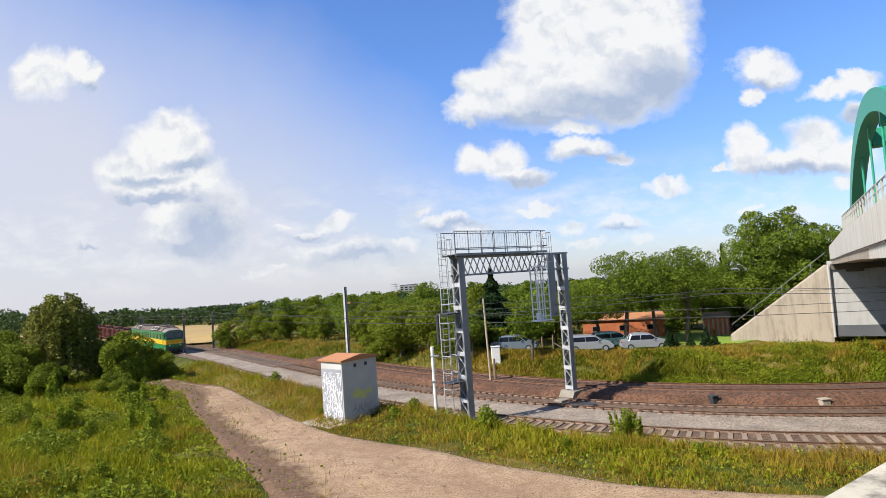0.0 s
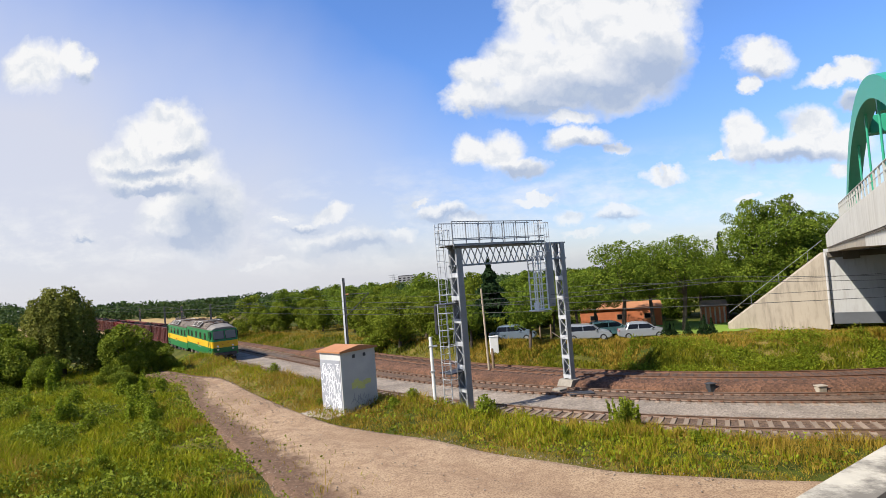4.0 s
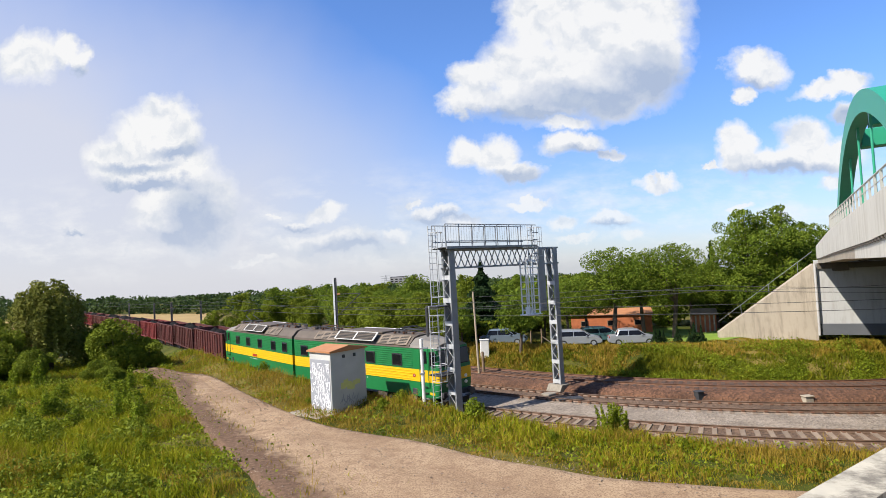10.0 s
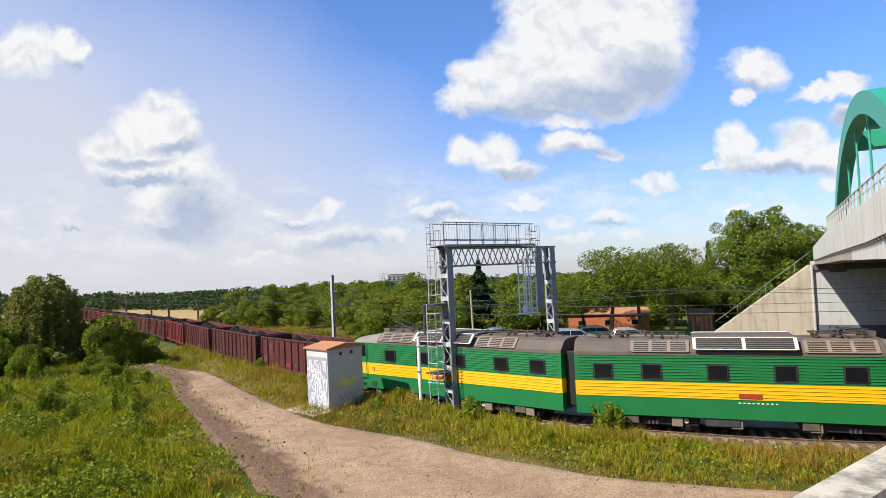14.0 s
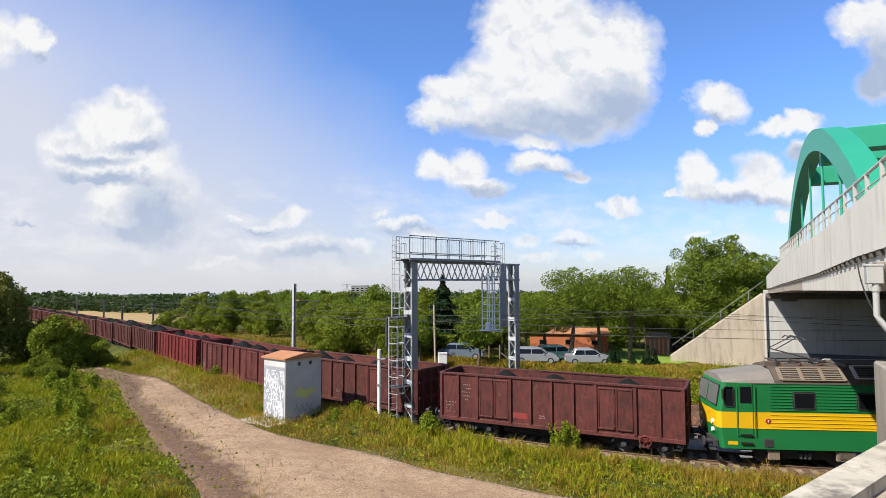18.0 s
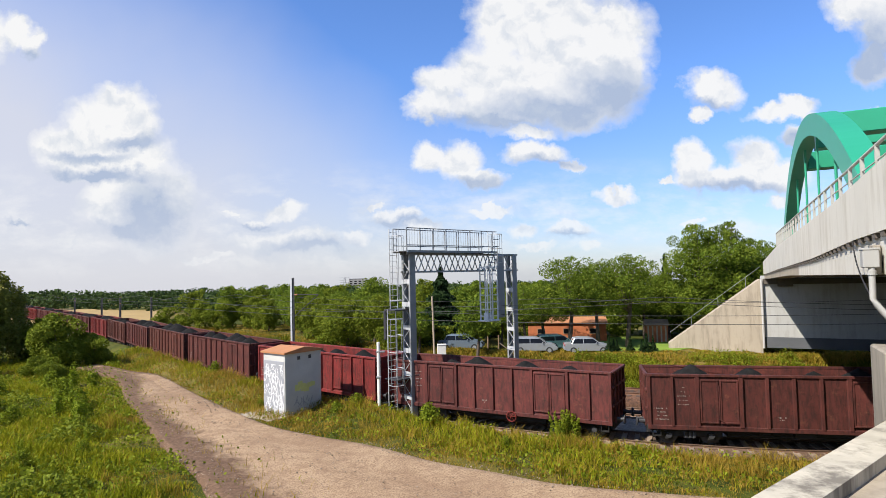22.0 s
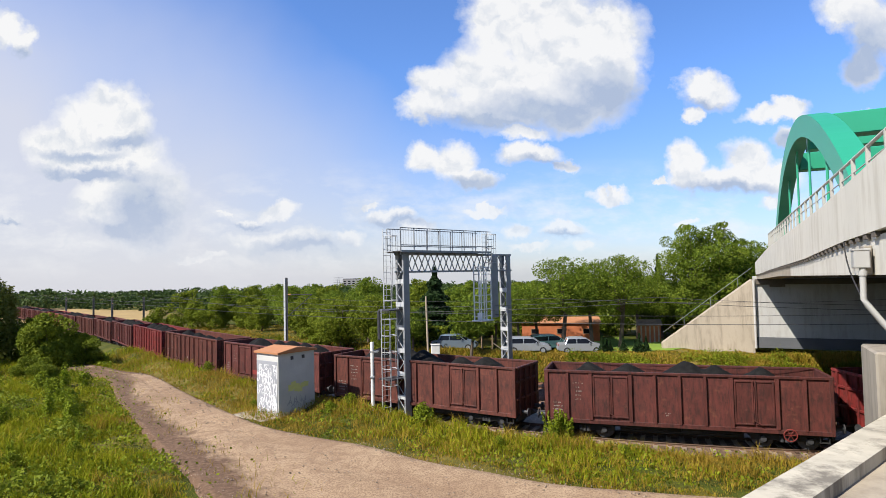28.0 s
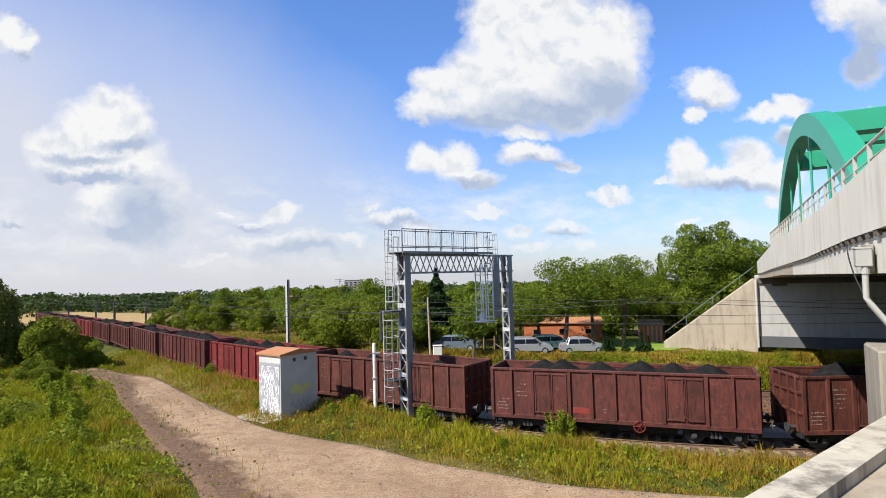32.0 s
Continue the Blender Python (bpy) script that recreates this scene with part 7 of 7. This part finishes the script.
def blades(name, label, places, h, mat, width=0.03, seed=0, lean=0.35):
    """Grass: one curved blade of two faces at each place."""
    rng = np.random.default_rng(seed)
    n = len(places)
    z = height(places[:, 0], places[:, 1])
    base = np.stack([places[:, 0], places[:, 1], z - 0.03], 1)
    a = rng.uniform(0, 2 * np.pi, n)
    side = np.stack([np.cos(a), np.sin(a), np.zeros(n)], 1) * width * rng.uniform(0.6, 1.4, (n, 1))
    b = rng.uniform(0, 2 * np.pi, n)
    hh = h * rng.uniform(0.45, 1.2, (n, 1)) if np.isscalar(h) else h[:, None] * rng.uniform(0.5, 1.2, (n, 1))
    dirn = np.stack([np.cos(b), np.sin(b), np.zeros(n)], 1) * lean * hh * rng.uniform(0.2, 1.3, (n, 1))
    up = np.array([0, 0, 1.0])
    m = base + dirn * 0.35 + up * hh * 0.6
    t = base + dirn + up * hh
    co = np.stack([base - side, base + side, m + side * 0.8, m - side * 0.8, t], 1).reshape(-1, 3)
    i = np.arange(n)[:, None] * 5
    faces = np.concatenate([i + np.array([[0, 1, 2]]), i + np.array([[0, 2, 3]]), i + np.array([[3, 2, 4]])], 1).reshape(-1, 3)
    return tagged(quick_mesh(name, co, faces, mat), label, "grass", kind="stuff")


def inside_road(x, y, margin=0.0):
    far, near = ROAD_EDGES
    poly = np.array(list(far) + list(near)[::-1])
    inside = np.zeros(len(x), bool)
    j = len(poly) - 1
    for i in range(len(poly)):
        xi, yi, xj, yj = *poly[i], *poly[j]
        cross = ((yi > y) != (yj > y)) & (x < (xj - xi) * (y - yi) / (yj - yi + 1e-12) + xi)
        inside ^= cross
        j = i
    return inside


def scatter(rng, n, box_, keep):
    x = rng.uniform(box_[0], box_[1], n)
    y = rng.uniform(box_[2], box_[3], n)
    s, o = to_line(x, y)
    ok = keep(x, y, s, o) & (np.abs(np.arctan2(x, y)) < 0.80)
    return np.stack([x[ok], y[ok]], 1)


def patch(x, y, f, seed=0.0):
    return np.sin(x * f + seed + 1.7 * np.sin(y * f * 0.7 + seed)) * np.sin(y * f * 1.1 + 2.0 * np.sin(x * f * 0.6 + seed * 2))


def road_distance(x, y):
    """Metres to the nearer edge of the dirt road, coarse."""
    d = np.full(len(x), 99.0)
    for edge in ROAD_EDGES:
        for (x0, y0), (x1, y1) in zip(edge, edge[1:]):
            for f in np.linspace(0, 1, 8):
                d = np.minimum(d, np.hypot(x - (x0 + (x1 - x0) * f), y - (y0 + (y1 - y0) * f)))
    return d


def meadow():
    rng = np.random.default_rng(9)
    near_side = lambda x, y, s, o: (o > 1.9) & (y > 13) & (~inside_road(x, y) | ((x < np.interp(y, [18, 23, 27, 31, 38, 46, 55], [-1, -4, -8, -12.5, -17, -23, -33])) & (rng.random(len(x)) < 0.55 * np.exp(-road_distance(x, y) / 1.0))))
    p = scatter(rng, 620000, (-50, 16, 14, 62), near_side)
    rd = road_distance(p[:, 0], p[:, 1])
    left = p[:, 0] < np.interp(p[:, 1], [14, 25, 31, 39, 49, 60], [-3, -11, -15.5, -21, -27, -34])
    keep = rng.random(len(p)) < np.clip(1.25 - np.hypot(p[:, 0], p[:, 1]) / 85, 0.25, 1)
    p, rd, left = p[keep], rd[keep], left[keep]
    mix_ = patch(p[:, 0], p[:, 1], 0.35) + 0.6 * patch(p[:, 0], p[:, 1], 1.3, 2.0) + rng.normal(0, 0.35, len(p))
    dry = np.where(left, mix_ > 0.95, mix_ > 0.05) | (rng.random(len(p)) < np.where(left, 0.07, 0.2) + np.where(left, 0.25, 0.85 * np.exp(-rd / 1.6)) * np.where(left, np.exp(-rd / 0.8), 1.0))
    hgt = 0.28 + 0.14 * patch(p[:, 0], p[:, 1], 0.6, 1.0) + 0.20 * patch(p[:, 0], p[:, 1], 2.3, 3.0)
    hgt = np.where(left, hgt * (1.15 + 0.55 * patch(p[:, 0], p[:, 1], 0.33, 6.0)), hgt)
    o = to_line(p[:, 0], p[:, 1])[1]
    hgt = hgt * (1 + 0.35 * (o < 5.0))
    hgt = np.clip(hgt * np.clip(0.35 + rd / 2.2, 0.4, 1.1), 0.06, 0.85)
    blades("green_grass", "lush green meadow grass", p[~dry], hgt[~dry], F_GRASS, 0.017, 1, 0.7)
    blades("dry_grass", "dry yellow grass stalks on the verge", p[dry], hgt[dry] * 1.1, F_DRY, 0.011, 2, 0.7)
    # broad-leaved weeds among the grass
    q = p[(rng.random(len(p)) < np.where(left, 0.34, 0.12)) & (patch(p[:, 0], p[:, 1], 0.8, 5.0) > -0.15)]
    c = np.stack([q[:, 0], q[:, 1], height(q[:, 0], q[:, 1]) + rng.uniform(0.08, 0.42, len(q))], 1)
    co, f = leaf_quads(c, None, 0.075, rng)
    tagged(quick_mesh("weeds", co, f, F_WEED), "broad-leaved green weeds in the meadow", "weeds", kind="stuff")
    # taller leafy growth in patches of the meadow
    q = p[left & (rd > 1.2) & (patch(p[:, 0], p[:, 1], 0.55, 8.0) > 0.32) & (rng.random(len(p)) < 0.5)]
    lift = (patch(q[:, 0], q[:, 1], 0.55, 8.0) - 0.32) * 1.5
    c = np.stack([q[:, 0], q[:, 1], height(q[:, 0], q[:, 1]) + rng.uniform(0.05, 0.25, len(q)) + lift * rng.uniform(0.1, 1.0, len(q))], 1)
    co, f = leaf_quads(c, None, 0.085, rng)
    tagged(quick_mesh("meadow_scrub", co, f, F_LIGHT), "taller leafy growth in the meadow", "scrub", kind="stuff")
    bank = lambda x, y, s, o: (o < bank_toe(s) - 0.1) & (o > bank_toe(s) - 16)
    p = scatter(rng, 300000, (-70, 34, 38, 110), bank)
    p = np.concatenate([p, scatter(rng, 130000, (-4, 34, 38, 58), bank)])
    s, o = to_line(p[:, 0], p[:, 1])
    up = bank_toe(s) - o
    keep = rng.random(len(p)) < np.where(up > 5.5, 0.55, 1.0)
    p, s, up = p[keep], s[keep], up[keep]
    dry = patch(p[:, 0], p[:, 1], 0.28, 4.0) + 0.5 * patch(p[:, 0], p[:, 1], 0.9, 1.0) + rng.normal(0, 0.35, len(p)) > np.where(s > -6, 1.5, 0.3)
    dry = dry | ((up > 3.7 + 0.7 * patch(p[:, 0], p[:, 1], 0.5, 7.0)) & (rng.random(len(p)) < 0.78))
    hgt = np.where(up > 5.0, 0.17, 0.36) * (1 + 0.4 * patch(p[:, 0], p[:, 1], 0.9, 2.0) + 0.5 * patch(p[:, 0], p[:, 1], 2.1, 5.0))
    blades("bank_grass", "green grass on the railway bank", p[~dry], hgt[~dry], F_BANK, 0.032, 3, 0.6)
    blades("bank_dry_grass", "dry yellow grass on the railway bank", p[dry], hgt[dry], F_DRY, 0.024, 4, 0.6)
    # leafy scrub on the bank beside the bridge
    m = (s > -8) & (s < 18) & (up > 0.3) & (up < 4.8) & (patch(p[:, 0], p[:, 1], 0.7, 3.0) > -0.1)
    q = p[m & (rng.random(len(p)) < 0.8)]
    c = np.stack([q[:, 0], q[:, 1], height(q[:, 0], q[:, 1]) + rng.uniform(0.05, 0.75, len(q)) * (0.5 + 0.5 * patch(q[:, 0], q[:, 1], 0.7, 3.0))], 1)
    c = np.concatenate([c + rng.normal(0, 0.12, c.shape) for _ in range(3)])
    co, f = leaf_quads(c, None, 0.062, rng)
    tagged(quick_mesh("bank_scrub", co, f, F_WEED), "low green scrub on the bank", "scrub", kind="stuff")


meadow()


def road_pebbles():
    """Loose stones along the margins of the dirt road."""
    rng = np.random.default_rng(31)
    x, y = rng.uniform(-30, 8, 60000), rng.uniform(15, 50, 60000)
    ok = inside_road(x, y)
    x, y = x[ok], y[ok]
    ok = rng.random(len(x)) < 0.04 + 0.5 * np.exp(-road_distance(x, y) / 1.1)
    x, y = x[ok][:2600], y[ok][:2600]
    c = np.stack([x, y, height(x, y) + 0.17], 1)
    r = rng.uniform(0.012, 0.045, (len(x), 1, 1)) * rng.uniform(0.7, 1.3, (len(x), 1, 3))
    octa = np.array([(1, 0, 0), (0, 1, 0), (-1, 0, 0), (0, -1, 0), (0, 0, 0.8), (0, 0, -0.8)], float)
    co = (c[:, None] + octa[None] * r).reshape(-1, 3)
    tri = np.array([(0, 1, 4), (1, 2, 4), (2, 3, 4), (3, 0, 4), (1, 0, 5), (2, 1, 5), (3, 2, 5), (0, 3, 5)])
    f = (np.arange(len(x))[:, None, None] * 6 + tri[None]).reshape(-1, 3)
    tagged(quick_mesh("road_pebbles", co, f, M_PEBBLE), "loose pale stones on the dirt road", "stones", kind="stuff")


M_PEBBLE = material("pale_pebbles", (0.32, 0.25, 0.19), 0.9, 0, 0.3, 2.0, 20, 0.0, island=True)
road_pebbles()
lay_sleepers()

# ---- motion ----
# seconds, place along the line of the first wagon's rear end
RUN = [(0, -136.3), (1, -127.6), (2, -118.4), (3, -109.0), (4, -100.3), (6, -84.7), (8, -71.45), (9, -64.7), (11, -52.3), (12, -46.1), (13, -40.45), (15, -28.2), (17.5, -13.0), (19, -3.8), (21, 8.65), (23, 21.25), (25, 33.8), (28, 52.6), (31, 71.35), (32, 77.65)]


def run_at(t):
    """Place along the line, smooth between the rows."""
    ts, ps = [r[0] for r in RUN], [r[1] for r in RUN]
    i = min(max(int(np.searchsorted(ts, t, "right")) - 1, 0), len(ts) - 2)
    def slope(j):
        if j in (0, len(ts) - 1):
            a, b = (0, 1) if j == 0 else (-2, -1)
            return (ps[b] - ps[a]) / (ts[b] - ts[a])
        return (ps[j + 1] - ps[j - 1]) / (ts[j + 1] - ts[j - 1])
    w = ts[i + 1] - ts[i]
    u = (t - ts[i]) / w
    return ((2 * u ** 3 - 3 * u * u + 1) * ps[i] + (u ** 3 - 2 * u * u + u) * w * slope(i)
            + (3 * u * u - 2 * u ** 3) * ps[i + 1] + (u ** 3 - u * u) * w * slope(i + 1))


def vehicle_pose(s, half, flip=False):
    """Set over two points of the line, half metres before and behind s."""
    a, _ = on_line(s - half)
    b, _ = on_line(s + half)
    c = (a + b) / 2
    h = math.atan2(b.y - a.y, b.x - a.x)
    return pose(c.x, c.y, c.z, 0, 0, math.degrees(h) + (180 if flip else 0))


def motions():
    times = [k for k in range(33)]
    for n, w in enumerate(WAGONS):
        walk(w, [(t, vehicle_pose(run_at(t) + 6.4 - 14.04 * n, 5.6)) for t in times])
    walk(loco_rear_half, [(t, vehicle_pose(run_at(t) + 12.8 + 0.85 + 7.95, 6.5, True)) for t in times])
    walk(loco_front_half, [(t, vehicle_pose(run_at(t) + 12.8 + 0.85 + 7.95 + 16.2, 6.5)) for t in times])


motions()
